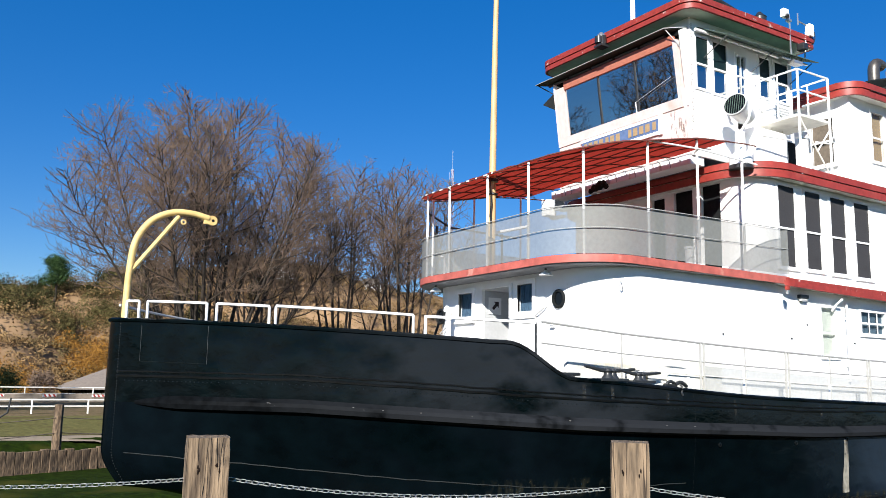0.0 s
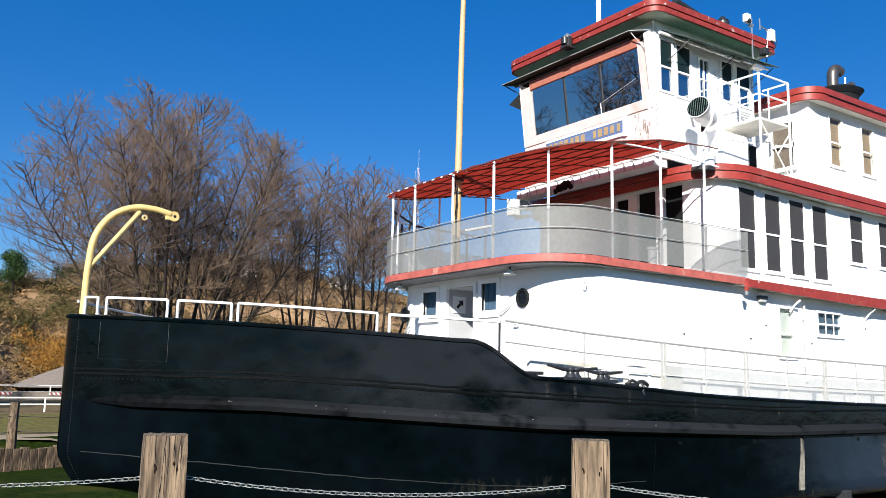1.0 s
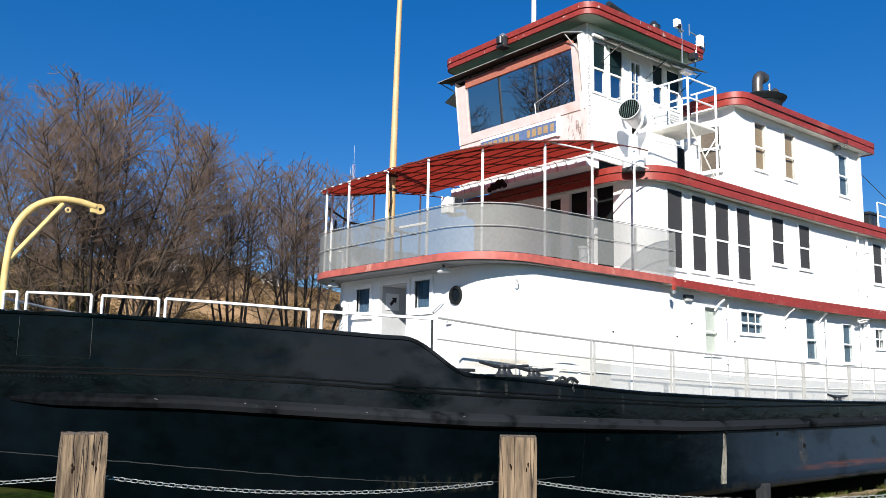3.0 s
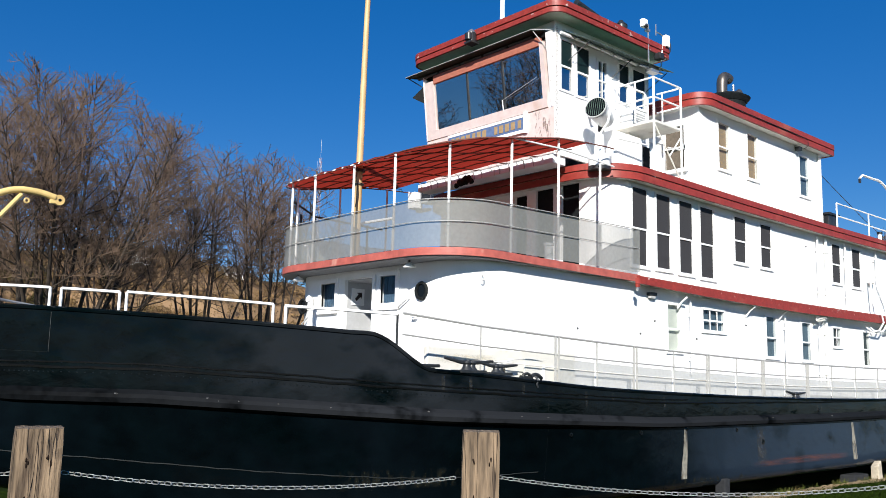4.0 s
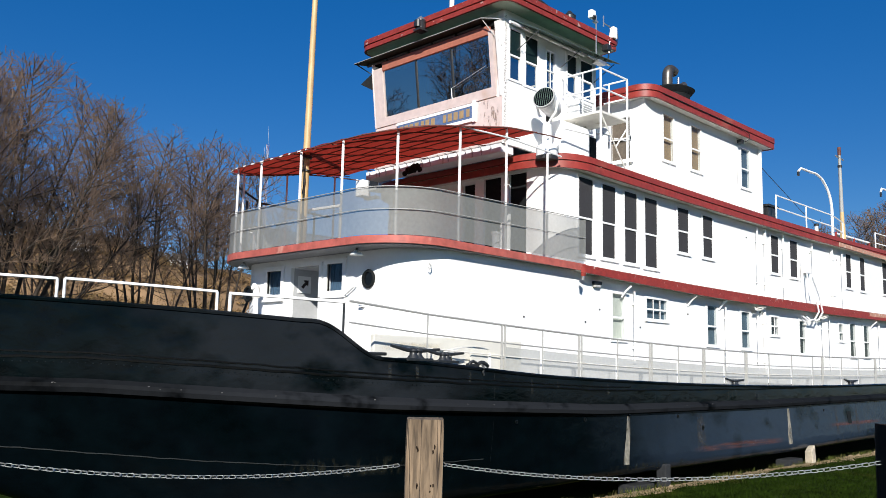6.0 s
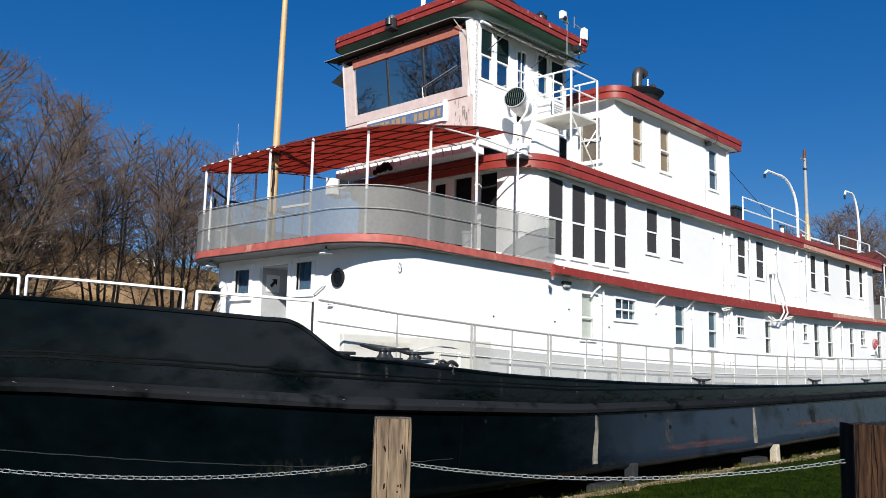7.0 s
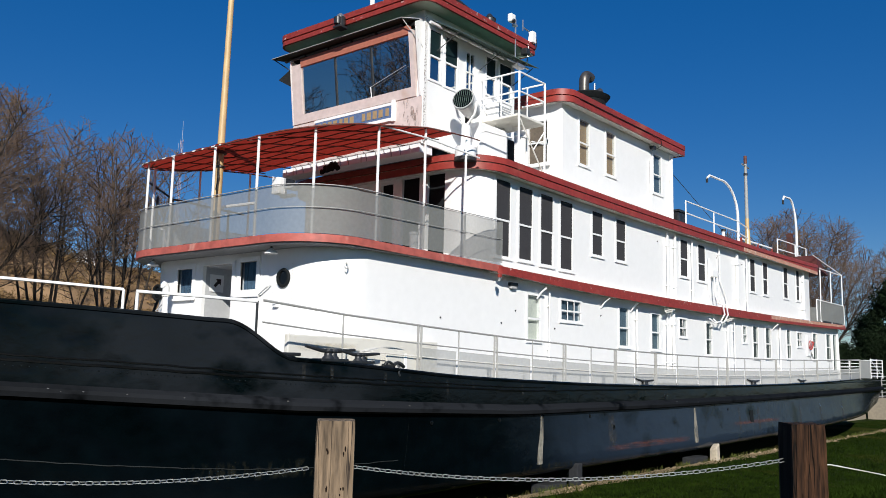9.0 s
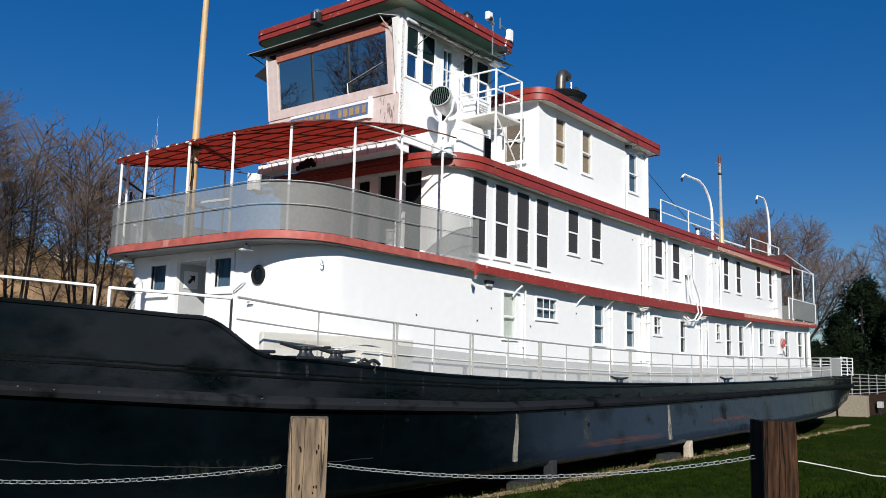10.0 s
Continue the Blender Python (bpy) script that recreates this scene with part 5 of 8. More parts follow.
def canopy_z(x):
    pts = ((9.7, 5.80), (10.66, 6.01), (11.48, 6.16), (12.81, 6.43), (14.14, 6.54), (14.9, 6.56))
    for (a, za), (b, zb) in zip(pts, pts[1:]):
        if x <= b:
            return za + (zb - za) * (x - a) / (b - a)
    return pts[-1][1]


awning = thing("awning", 11.5, YC, 3.84, "red canvas awning on white pipe posts over the pulpit deck", "awning")
bm = bmesh.new()
rows = []
nx = 16
for i in range(nx + 1):
    x = 9.82 + (13.72 - 9.82) * i / nx
    ylo = min((y for (xa, ya), (xb, yb) in zip(run, run[1:]) for y in [ya + (yb - ya) * ((x - xa) / (xb - xa)) if abs(xb - xa) > 1e-9 else ya] if min(xa, xb) - 1e-9 <= x <= max(xa, xb) + 1e-9 and y < YC), default=11.8)
    yhi = max((y for (xa, ya), (xb, yb) in zip(run, run[1:]) for y in [ya + (yb - ya) * ((x - xa) / (xb - xa)) if abs(xb - xa) > 1e-9 else ya] if min(xa, xb) - 1e-9 <= x <= max(xa, xb) + 1e-9 and y > YC), default=15.8)
    row = []
    for j in range(15):
        y = ylo + (yhi - ylo) * j / 14
        sag = 0.02 * math.sin(j * math.pi * 7 / 14) ** 2
        row.append(bm.verts.new((x, y, canopy_z(x) + 0.03 * math.sin(math.pi * j / 14) - sag)))
    rows.append(row)
for a, b in zip(rows, rows[1:]):
    for k in range(14):
        bm.faces.new((a[k], a[k + 1], b[k + 1], b[k]))
canvas = part("canvas", bm, CANVAS, awning, "red canvas sheet", smooth=True)
bars = []
for i in range(2, nx, 2):
    bars.append([(v.co.x, v.co.y, v.co.z - 0.035) for v in [bpy.data.meshes[canvas.data.name].vertices[i * 15 + j] for j in range(15)]])
for j in range(1, 14, 2):
    bars.append([(v.co.x, v.co.y, v.co.z - 0.05) for v in [canvas.data.vertices[i * 15 + j] for i in range(nx + 1)]])
for b in bars:
    part("frame_bar", tubed(b, 0.012, 5), BARRED, awning)
edge = [(x, y, canopy_z(x) - 0.02) for x, y in run if x < 14.6]
part("edge_bar", tubed(edge, 0.015, 6), BARRED, awning)
lash = random.Random(4)
total = sum(math.dist(a, b) for a, b in zip(edge, edge[1:]))
s_at = 0.1
while s_at < total:
    a, b = along([e[:2] for e in edge], s_at), along([e[:2] for e in edge], s_at + lash.uniform(0.04, 0.13))
    if a[1] > 13.6:
        part("lashing", tubed([(*a, canopy_z(a[0]) - 0.014), (*b, canopy_z(b[0]) - 0.016)], 0.0185, 6), WHITE, awning)
    s_at += lash.uniform(0.26, 0.42)
awn_posts = [(9.94, 16.45), (9.86, 15.40), (9.86, 13.96), (9.86, 12.60), (10.25, 11.42), (11.48, 11.01), (12.84, 11.01), (14.18, 11.01), (10.7, 17.45), (12.1, 17.72), (13.6, 17.72)]
for x, y in awn_posts:
    part("post", tubed([(x, y + (0.05 if y < 11.5 else 0), 3.89), (x, y + (0.05 if y < 11.5 else 0), canopy_z(x) - 0.02)], 0.026, 7), WHITE, awning)
part("side_brace", tubed([(11.48, 11.01, 6.15), (12.84, 11.01, 6.21), (14.65, 11.05, 6.17)], 0.018), WHITE, awning)
# dark gate frame on the far side of the pulpit
gate = thing("side_gate", 11.0, 17.2, 3.84, "dark steel gate frame at the far pulpit rail", "gate")
for x in (10.9, 11.3, 12.9):
    part("upright", tubed([(x, 17.6, 3.87), (x, 17.6, 5.4)], 0.03), DARK, gate)
part("top_bar", tubed([(10.6, 17.5, 5.66), (11.3, 17.6, 5.4), (13.4, 17.63, 5.35)], 0.025), DARK, gate)
# objects standing on the pulpit deck
for x, y, h in ((13.0, 11.45, 0.45),):
    ob = thing("capstan_post", x, y, 3.83, "white steel post standing on the pulpit deck", "post", "pulpit deck posts")
    part("stem", tubed([(x, y, 3.83), (x, y, 3.83 + h)], 0.09, 12), WHITE, ob, smooth=True)
    part("cap", tubed([(x, y, 3.83 + h), (x, y, 3.88 + h)], 0.11, 12), WHITE, ob)

ob = thing("pipe_stand", 10.6, 14.2, 3.85, "white pipe stand beside the jackstaff on the pulpit deck", "stand")
part("top_bar", tubed([(10.6, 14.85, 4.80), (10.6, 13.55, 4.77)], 0.032, 7), WHITE, ob)
for y in (13.56, 14.84):
    part("leg", tubed([(10.6, y, 3.86), (10.6, y, 4.78)], 0.026, 7), WHITE, ob)
ob = thing("bench_end", 10.35, 16.3, 3.85, "low white chair frame behind the mesh", "chair")
part("upright", tubed([(10.35, 16.35, 3.86), (10.35, 16.35, 4.42), (10.35, 16.5, 4.46)], 0.02, 6), WHITE, ob)
part("stay", tubed([(10.35, 16.35, 4.30), (10.35, 16.1, 3.87)], 0.014, 6), WHITE, ob)
mast = thing("jackstaff", 10.2, YC, 3.83, "tall yellow wooden jackstaff rising through the awning", "mast")
part("pole", tubed([(10.17, YC, 3.83), (10.19, YC, 6.0), (10.23, YC, 9.0), (10.33, YC, 13.5)], 0.088, 12, 0.045), MASTWOOD, mast, smooth=True)
part("band", tubed([(10.19, YC, 5.78), (10.19, YC, 5.84)], 0.125, 12), DARK, mast)
part("band", tubed([(10.19, YC, 5.50), (10.19, YC, 5.53)], 0.115, 12), DARK, mast)
part("rope", tubed([(10.05, YC - 0.12, 5.85), (10.02, YC - 0.15, 5.6), (10.08, YC - 0.13, 5.3), (10.04, YC - 0.12, 5.0)], 0.012, 5), DARK, mast)

# ---- bow davit ----
davit = thing("bow_davit", 2.98, YC, 2.4, "yellow bent-pipe davit with a brace at the bow", "davit")
YB = YC


curve = spline([(2.955, YB, 1.9), (2.965, YB, 2.8), (2.985, YB, 3.35), (3.05, YB, 3.80), (3.27, YB, 4.15), (3.60, YB, 4.33), (3.94, YB, 4.35), (4.22, YB, 4.30)])
part("arm", tubed(curve, 0.055, 10), YELLOW, davit, smooth=True)
part("brace", tubed([(3.01, YB, 3.30), (3.72, YB, 4.28)], 0.038, 8), YELLOW, davit, smooth=True)
bm = bmesh.new()
bmesh.ops.create_cone(bm, cap_ends=True, segments=20, radius1=0.085, radius2=0.085, depth=0.06, matrix=Matrix.Translation((4.28, YB, 4.268)) @ Matrix.Rotation(radians(90), 4, "X"))
box(bm, 4.14, 4.28, YB - 0.029, YB + 0.029, 4.20, 4.345, bevel=0.012)
part("tip_plate", bm, YELLOW, davit)
part("tip_hole", tubed([(4.29, YB - 0.033, 4.265), (4.29, YB + 0.033, 4.265)], 0.026, 10), VISOR, davit)
bm = bmesh.new()
tube(bm, [(3.80 + 0.035 * math.cos(a), YB, 4.19 + 0.035 * math.sin(a)) for a in [2 * math.pi * i / 12 for i in range(13)]], 0.015, 6, caps=False)
part("eye", bm, YELLOW, davit)

# ---- pilothouse front ----
FX = PH_X0 - 0.02
w0, w1 = PH_Y0 + 0.30, PH_Y1 - 0.42


def slope_x(z):
    return FX - 0.02 - 0.16 * (z - 7.72) / 1.3


def raked(bm, y0, y1, z0, z1, d0, d1, shrink=0.0):
    vs = [bm.verts.new((slope_x(z) + d, y, z)) for d in (d0, d1) for y in (y0, y1) for z in (z0, z1)]
    for f in ((0, 1, 3, 2), (4, 6, 7, 5), (0, 4, 5, 1), (2, 3, 7, 6), (0, 2, 6, 4), (1, 5, 7, 3)):
        bm.faces.new([vs[i] for i in f])


bm = bmesh.new()
raked(bm, w0 - 0.12, w0, 7.60, 9.10, -0.02, 0.10)
raked(bm, w1, w1 + 0.40, 7.60, 9.10, -0.02, 0.10)
raked(bm, w0, w1, 7.60, 7.82, -0.02, 0.10)
bmesh.ops.recalc_face_normals(bm, faces=bm.faces)
front = part("front_window", bm, FADED, boat, "wide raked front window in a faded frame")
bm = bmesh.new()
raked(bm, w0, w1, 9.02, 9.22, -0.02, 0.10)
bmesh.ops.recalc_face_normals(bm, faces=bm.faces)
part("header", bm, TERRACOTTA, front)
third = (w1 - w0) / 3
for k in (1, 2):
    bm = bmesh.new()
    raked(bm, w0 + k * third - 0.02, w0 + k * third + 0.02, 7.76, 9.02, 0.0, 0.06)
    bmesh.ops.recalc_face_normals(bm, faces=bm.faces)
    part("mullion", bm, DARK, front)
for k in range(3):
    ya, yb = w0 + k * third + 0.02, w0 + (k + 1) * third - 0.02
    xa, xb = slope_x(7.76) + 0.025, slope_x(9.02) + 0.025
    part("pane", sheet((xa, yb, 7.76), (xa, ya, 7.76), (xb, ya, 9.02), (xb, yb, 9.02)), FRONTGLASS, front)
part("wiper", tubed([(slope_x(7.8) - 0.02, w0 + third * 1.02, 7.8), (slope_x(8.05) - 0.03, w0 + third * 1.02, 8.05)], 0.012), WHITE, front)
part("wiper_arm", tubed([(slope_x(8.05) - 0.03, w0 + third * 1.02, 8.05), (slope_x(8.35) - 0.03, w0 + 0.12, 8.33)], 0.007), GREY, front)
part("corner_board", boxed(PH_X0 + 0.002, PH_X0 + 0.13, PH_Y0 - 0.008, PH_Y0 - 0.002, 6.55, 9.38), CRAZED, boat, "white corner board with crazed paint")
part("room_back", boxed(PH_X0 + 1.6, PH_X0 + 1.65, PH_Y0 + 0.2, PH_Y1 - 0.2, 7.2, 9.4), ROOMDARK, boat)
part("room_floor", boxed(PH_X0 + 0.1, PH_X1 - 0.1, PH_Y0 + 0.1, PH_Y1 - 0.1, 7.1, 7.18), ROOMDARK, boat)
# cheek between the raked window and the corner
cheek = [(PH_X0 - 0.005, 7.60), (PH_X0 - 0.005, 9.40), (slope_x(9.25) - 0.03, 9.25), (slope_x(7.60) - 0.02, 7.60)]
for y in (PH_Y0 + 0.05, PH_Y1 - 0.07):
    bm = bmesh.new()
    a = [bm.verts.new((x, y, z)) for x, z in cheek]
    b = [bm.verts.new((x, y + 0.03, z)) for x, z in cheek]
    bm.faces.new(a)
    bm.faces.new(b[::-1])
    for k in range(4):
        bm.faces.new((a[k], a[(k + 1) % 4], b[(k + 1) % 4], b[k]))
    bmesh.ops.recalc_face_normals(bm, faces=bm.faces)
    part("front_cheek", bm, CRAZED, boat)
FLAKE = soft_mark("flaking_paint", (0.30, 0.235, 0.20), 0.75, 0.8, 16.0, (0, 1, 1), (0.55, 0.66), (1, 1, 0.35))
FLAKE_SIDE = soft_mark("flaking_corner_paint", (0.24, 0.20, 0.17), 0.9, 0.8, 34.0, (1, 0, 0), (0.53, 0.60))
part("flaked_patch", sheet((PH_X0 - 0.03, PH_Y0 + 0.72, 6.75), (PH_X0 - 0.03, PH_Y0 + 0.03, 6.75), (PH_X0 - 0.03, PH_Y0 + 0.03, 7.62), (PH_X0 - 0.03, PH_Y0 + 0.72, 7.62)), FLAKE, boat)
part("flaked_patch", sheet((PH_X0 - 0.02, PH_Y0 - 0.013, 6.5), (PH_X0 + 0.09, PH_Y0 - 0.013, 6.5), (PH_X0 + 0.09, PH_Y0 - 0.013, 9.5), (PH_X0 - 0.02, PH_Y0 - 0.013, 9.5)), FLAKE_SIDE, boat)
part("front_apron", boxed(PH_X0 - 0.025, PH_X0 - 0.003, PH_Y0 + 0.02, PH_Y1 - 0.02, 6.52, 7.58), FADED, boat, "chalky pinkish front apron")
# sun visor
DARKGREEN = material("dark_green_sheet", (0.020, 0.034, 0.030), 0.6, spread=0.3, spec=0.3)
SLATEBLUE = material("dull_slate_sheet", (0.060, 0.075, 0.082), 0.6, spread=0.2)
visor = thing("sun_visor", 13.6, YC, 9.4, "dark sheet-metal sun visor over the pilothouse window", "visor")
bm = bmesh.new()
vs = [bm.verts.new(v) for v in ((13.86, PH_Y0 + 0.05, 9.36), (13.86, PH_Y1 + 0.25, 9.36), (13.42, PH_Y1 + 0.42, 9.33), (13.42, PH_Y0 + 0.30, 9.33))]
lo = [bm.verts.new(v.co + Vector((0, 0, -0.02))) for v in vs]
bm.faces.new(vs)
bm.faces.new(lo[::-1])
for k in range(4):
    bm.faces.new((vs[k], vs[(k + 1) % 4], lo[(k + 1) % 4], lo[k]))
bmesh.ops.recalc_face_normals(bm, faces=bm.faces)
part("sheet", bm, DARKGREEN, visor)
part("edge_strip", tubed([(13.41, PH_Y1 + 0.42, 9.33), (13.41, PH_Y0 + 0.30, 9.33), (13.84, PH_Y0 + 0.02, 9.37)], 0.010, 5), GREY, visor)
part("strip", boxed(13.72, 13.875, PH_Y0 + 0.12, PH_Y1 - 0.05, 9.225, 9.33), VISOR, visor)
for k in range(5):
    yk = PH_Y0 + 0.5 + k * 0.82
    part("roller", tubed([(13.66, yk, 9.27), (13.66, yk + 0.74, 9.27)], 0.035, 8), SLATEBLUE, visor)
part("strut", tubed([(13.46, PH_Y0 + 0.32, 9.33), (13.86, PH_Y0 + 0.03, 8.72)], 0.012), GREY, visor)
part("strut", tubed([(13.46, PH_Y1 + 0.38, 9.32), (13.84, PH_Y1 + 0.03, 9.0)], 0.014), DARK, visor)
side_flap = thing("side_flap", 13.9, PH_Y1, 8.6, "dark canvas flap beside the far pilothouse window", "flap")
bm = bmesh.new()
tri = [(13.86, PH_Y1 + 0.02, 9.22), (13.86, PH_Y1 + 0.02, 8.60), (13.58, PH_Y1 + 0.32, 8.80)]
a = [bm.verts.new(v) for v in tri]
b = [bm.verts.new((x + 0.02, y + 0.01, z)) for x, y, z in tri]
bm.faces.new(a)
bm.faces.new(b[::-1])
for k in range(3):
    bm.faces.new((a[k], a[(k + 1) % 3], b[(k + 1) % 3], b[k]))
part("cloth", bm, VISOR, side_flap)
# green flap and white pole along the near side
flap = thing("side_awning", 15.6, PH_Y0 - 0.3, 9.3, "green propped shade with white edge pole on the pilothouse side", "awning")
bm = bmesh.new()
vs = [bm.verts.new(v) for v in ((14.1, PH_Y0 - 0.02, 9.42), (17.6, PH_Y0 - 0.02, 9.42), (17.6, 11.45, 9.18), (14.5, 11.60, 9.20))]
lo = [bm.verts.new(v.co + Vector((0, 0, -0.015))) for v in vs]
bm.faces.new(vs)
bm.faces.new(lo[::-1])
for k in range(4):
    bm.faces.new((vs[k], vs[(k + 1) % 4], lo[(k + 1) % 4], lo[k]))
bmesh.ops.recalc_face_normals(bm, faces=bm.faces)
part("sheet", bm, FLAPGREEN, flap)
for k in range(6):
    xa = 13.95 + k * 0.48
    part("edge_pole", tubed([(xa, PH_Y0 - 0.10, 9.30), (xa + 0.44, PH_Y0 - 0.10, 9.30)], 0.036, 7), WHITE, flap)
for xa in (14.3, 15.9, 17.3):
    part("strut", tubed([(xa, PH_Y0 - 0.03, 8.75), (xa + 0.25, 11.6, 9.19)], 0.011), DARK, flap)
# nameboard: letters shown as plain bars
name_board = thing("nameboard", FX, 14.1, 7.2, "blue nameboard with ochre bars in a white frame", "sign")
nb = part("board", boxed(FX - 0.055, FX - 0.03, 12.95, 15.5, 7.22, 7.50), SIGNBLUE, name_board)
y = 13.03
for k in range(13):
    wid = 0.13 if k % 4 else 0.10
    if k != 5:
        part("lettering_bar", boxed(FX - 0.064, FX - 0.058, y, y + wid, 7.27, 7.455), SIGNGOLD, nb)
    y += 0.19
bm = bmesh.new()
box(bm, FX - 0.07, FX - 0.008, 12.86, 12.945, 7.12, 7.62)
box(bm, FX - 0.06, FX - 0.008, 12.945, 15.55, 7.505, 7.57)
box(bm, FX - 0.06, FX - 0.008, 12.945, 15.55, 7.14, 7.215)
part("frame", bm, WHITE, name_board)

# ---- on the pilothouse roof ----
ob = thing("bow_lantern", 13.3, 14.2, 9.6, "grey ship's lantern with a dark lens on the roof edge", "lamp")
part("body", tubed([(13.28, 14.2, 9.52), (13.28, 14.2, 9.74)], 0.12, 12), DARK, ob, smooth=True)
part("lens", tubed([(13.20, 14.2, 9.55), (13.20, 14.2, 9.71)], 0.10, 12), DARK, ob, smooth=True)
part("cap", tubed([(13.28, 14.2, 9.741), (13.28, 14.2, 9.80), (13.28, 14.2, 9.84)], 0.12, 12, 0.03), STEEL, ob, smooth=True)
part("base", boxed(13.16, 13.42, 14.08, 14.32, 9.47, 9.518), DARK, ob)
ob = thing("roof_pole", 13.6, 13.5, 9.8, "white signal pole on the pilothouse roof", "mast")
part("pole", tubed([(13.62, 13.5, 9.78), (13.62, 13.5, 12.0)], 0.06, 10, 0.05), WHITE, ob, smooth=True)
ob = thing("air_horn", 15.9, 12.4, 9.8, "pair of black air horns on the pilothouse roof", "horn")
part("trumpet", tubed([(15.0, 12.4, 10.48), (16.2, 12.4, 10.32)], 0.09, 10, 0.05), DARK, ob, smooth=True)
part("trumpet", tubed([(15.4, 12.6, 10.30), (16.4, 12.6, 10.2)], 0.08, 10, 0.05), DARK, ob, smooth=True)
part("bracket", boxed(15.9, 16.2, 12.35, 12.65, 9.80, 10.25), DARK, ob)
ob = thing("roof_lantern", 16.6, 12.3, 9.8, "black ship's lantern on the pilothouse roof", "lamp")
part("body", tubed([(16.62, 12.3, 9.8), (16.62, 12.3, 10.36)], 0.16, 12), DARK, ob, smooth=True)
part("cap", tubed([(16.62, 12.3, 10.36), (16.62, 12.3, 10.42), (16.62, 12.3, 10.50)], 0.17, 12, 0.04), DARK, ob, smooth=True)
ob = thing("weather_station", 17.75, 12.3, 9.6, "white weather sensors on a thin steel pole", "antenna")
part("pole", tubed([(17.78, 12.3, 9.5), (17.78, 12.3, 10.75)], 0.022), STEEL, ob)
part("sensor", boxed(17.52, 17.72, 12.25, 12.38, 10.62, 10.84, bevel=0.03), WHITE, ob)
part("lens", tubed([(17.55, 12.2, 10.58), (17.62, 12.25, 10.66)], 0.05, 8), DARK, ob)
part("clip", boxed(17.70, 17.82, 12.26, 12.36, 10.55, 10.60), STEEL, ob)
ob = thing("dish_antenna", 18.3, 12.3, 9.6, "white flat antenna with a looped cable", "antenna")
part("pole", tubed([(18.05, 12.3, 9.55), (18.35, 12.3, 9.75), (18.4, 12.3, 10.3), (18.45, 12.3, 10.6)], 0.022), STEEL, ob)
part("panel", boxed(18.48, 18.66, 12.22, 12.36, 10.34, 10.66, bevel=0.02), WHITE, ob)
part("rod", tubed([(18.12, 12.3, 10.65), (18.5, 12.3, 10.62)], 0.018), STEEL, ob)
part("cross_rod", tubed([(18.12, 12.3, 10.55), (18.12, 12.3, 10.85)], 0.018), STEEL, ob)
part("cable", tubed([(18.4 + 0.28 * math.cos(a) + 0.12, 12.3, 10.40 + 0.28 * math.sin(a)) for a in [radians(90 - 18 * i) for i in range(14)]], 0.012, 5), DARK, ob)
part("mount", boxed(17.76, 18.1, 12.2, 12.4, 9.46, 9.54), STEEL, ob)
part("floodlight", boxed(18.02, 18.2, 12.1, 12.3, 9.84, 10.02, bevel=0.03), DARK, ob)
part("rail", boxed(17.4, 18.4, 12.27, 12.33, 9.541, 9.57), STEEL, ob)

for o in bpy.data.objects:
    if o.parent is None and o.name.split(".")[0] in ("weather_station", "dish_antenna"):
        # both are clamped to the near roof edge
        eye0 = Vector((0, 0, 1.65))
        o.location = eye0 + (o.location - eye0) * 0.945
        o.scale = (0.945, 0.945, 0.945)

# ---- searchlight and bridge wing ----
SX, SY = 14.62, 11.42
ob = thing("searchlight", SX, SY, 6.2, "large white searchlight on a pedestal, louvred dark lens", "searchlight")
part("drum", tubed([(SX, SY, 6.15), (SX, SY, 6.45)], 0.24, 20), WHITE, ob, smooth=True)
part("pedestal", tubed([(SX, SY, 6.45), (SX, SY, 6.6), (SX, SY, 6.95)], 0.13, 14, 0.10), WHITE, ob, smooth=True)
aim = Vector((-0.93, -0.22, 0.27)).normalized()
c = Vector((SX, SY, 7.48))
part("housing", tubed([c - aim * 0.42, c - aim * 0.30, c + aim * 0.16], 0.17, 24, 0.25), WHITE, ob, smooth=True)
part("rim", tubed([c + aim * 0.15, c + aim * 0.20], 0.262, 24), GREY, ob, smooth=True)
lens = part("lens", tubed([c + aim * 0.195, c + aim * 0.205], 0.235, 24), BLACKGLASS, ob)
u = aim.cross(Vector((0, 0, 1))).normalized()
v = u.cross(aim)
for k in range(-4, 5):
    h = math.sqrt(max(0.0, 0.225 ** 2 - (0.05 * k) ** 2))
    part("louvre", tubed([c + aim * 0.212 + u * 0.05 * k - v * h, c + aim * 0.212 + u * 0.05 * k + v * h], 0.008, 4), FLAPGREEN, ob)
for s in (-1, 1):
    part("yoke", tubed([Vector((SX, SY, 6.95)), c + u * 0.20 * s + Vector((0, 0, -0.28)), c + u * 0.27 * s], 0.03, 6), WHITE, ob)

part("base_ring", tubed([(SX, SY, 6.14), (SX, SY, 6.22)], 0.25, 20), DARK, ob, smooth=True)
ob = thing("air_conditioner", 16.5, 11.8, 7.6, "white window air conditioner beside the pilothouse door", "air conditioner")
part("case", boxed(16.25, 16.80, 11.72, 12.06, 7.60, 7.98, bevel=0.02), WHITE, ob)
for k in range(5):
    part("vent_slat", boxed(16.29, 16.76, 11.708, 11.719, 7.66 + 0.06 * k, 7.69 + 0.06 * k), GREY, ob)
wing = thing("bridge_wing", 16.5, 11.5, 6.2, "white pipe platform with railing beside the pilothouse", "platform")
WX0, WX1, WY0, WY1, WZ = 16.0, 17.1, 10.94, 12.03, 7.52
part("floor", boxed(WX0, WX1, WY0, WY1, WZ - 0.06, WZ, bevel=0.008), SOILED, wing)
bm = bmesh.new()
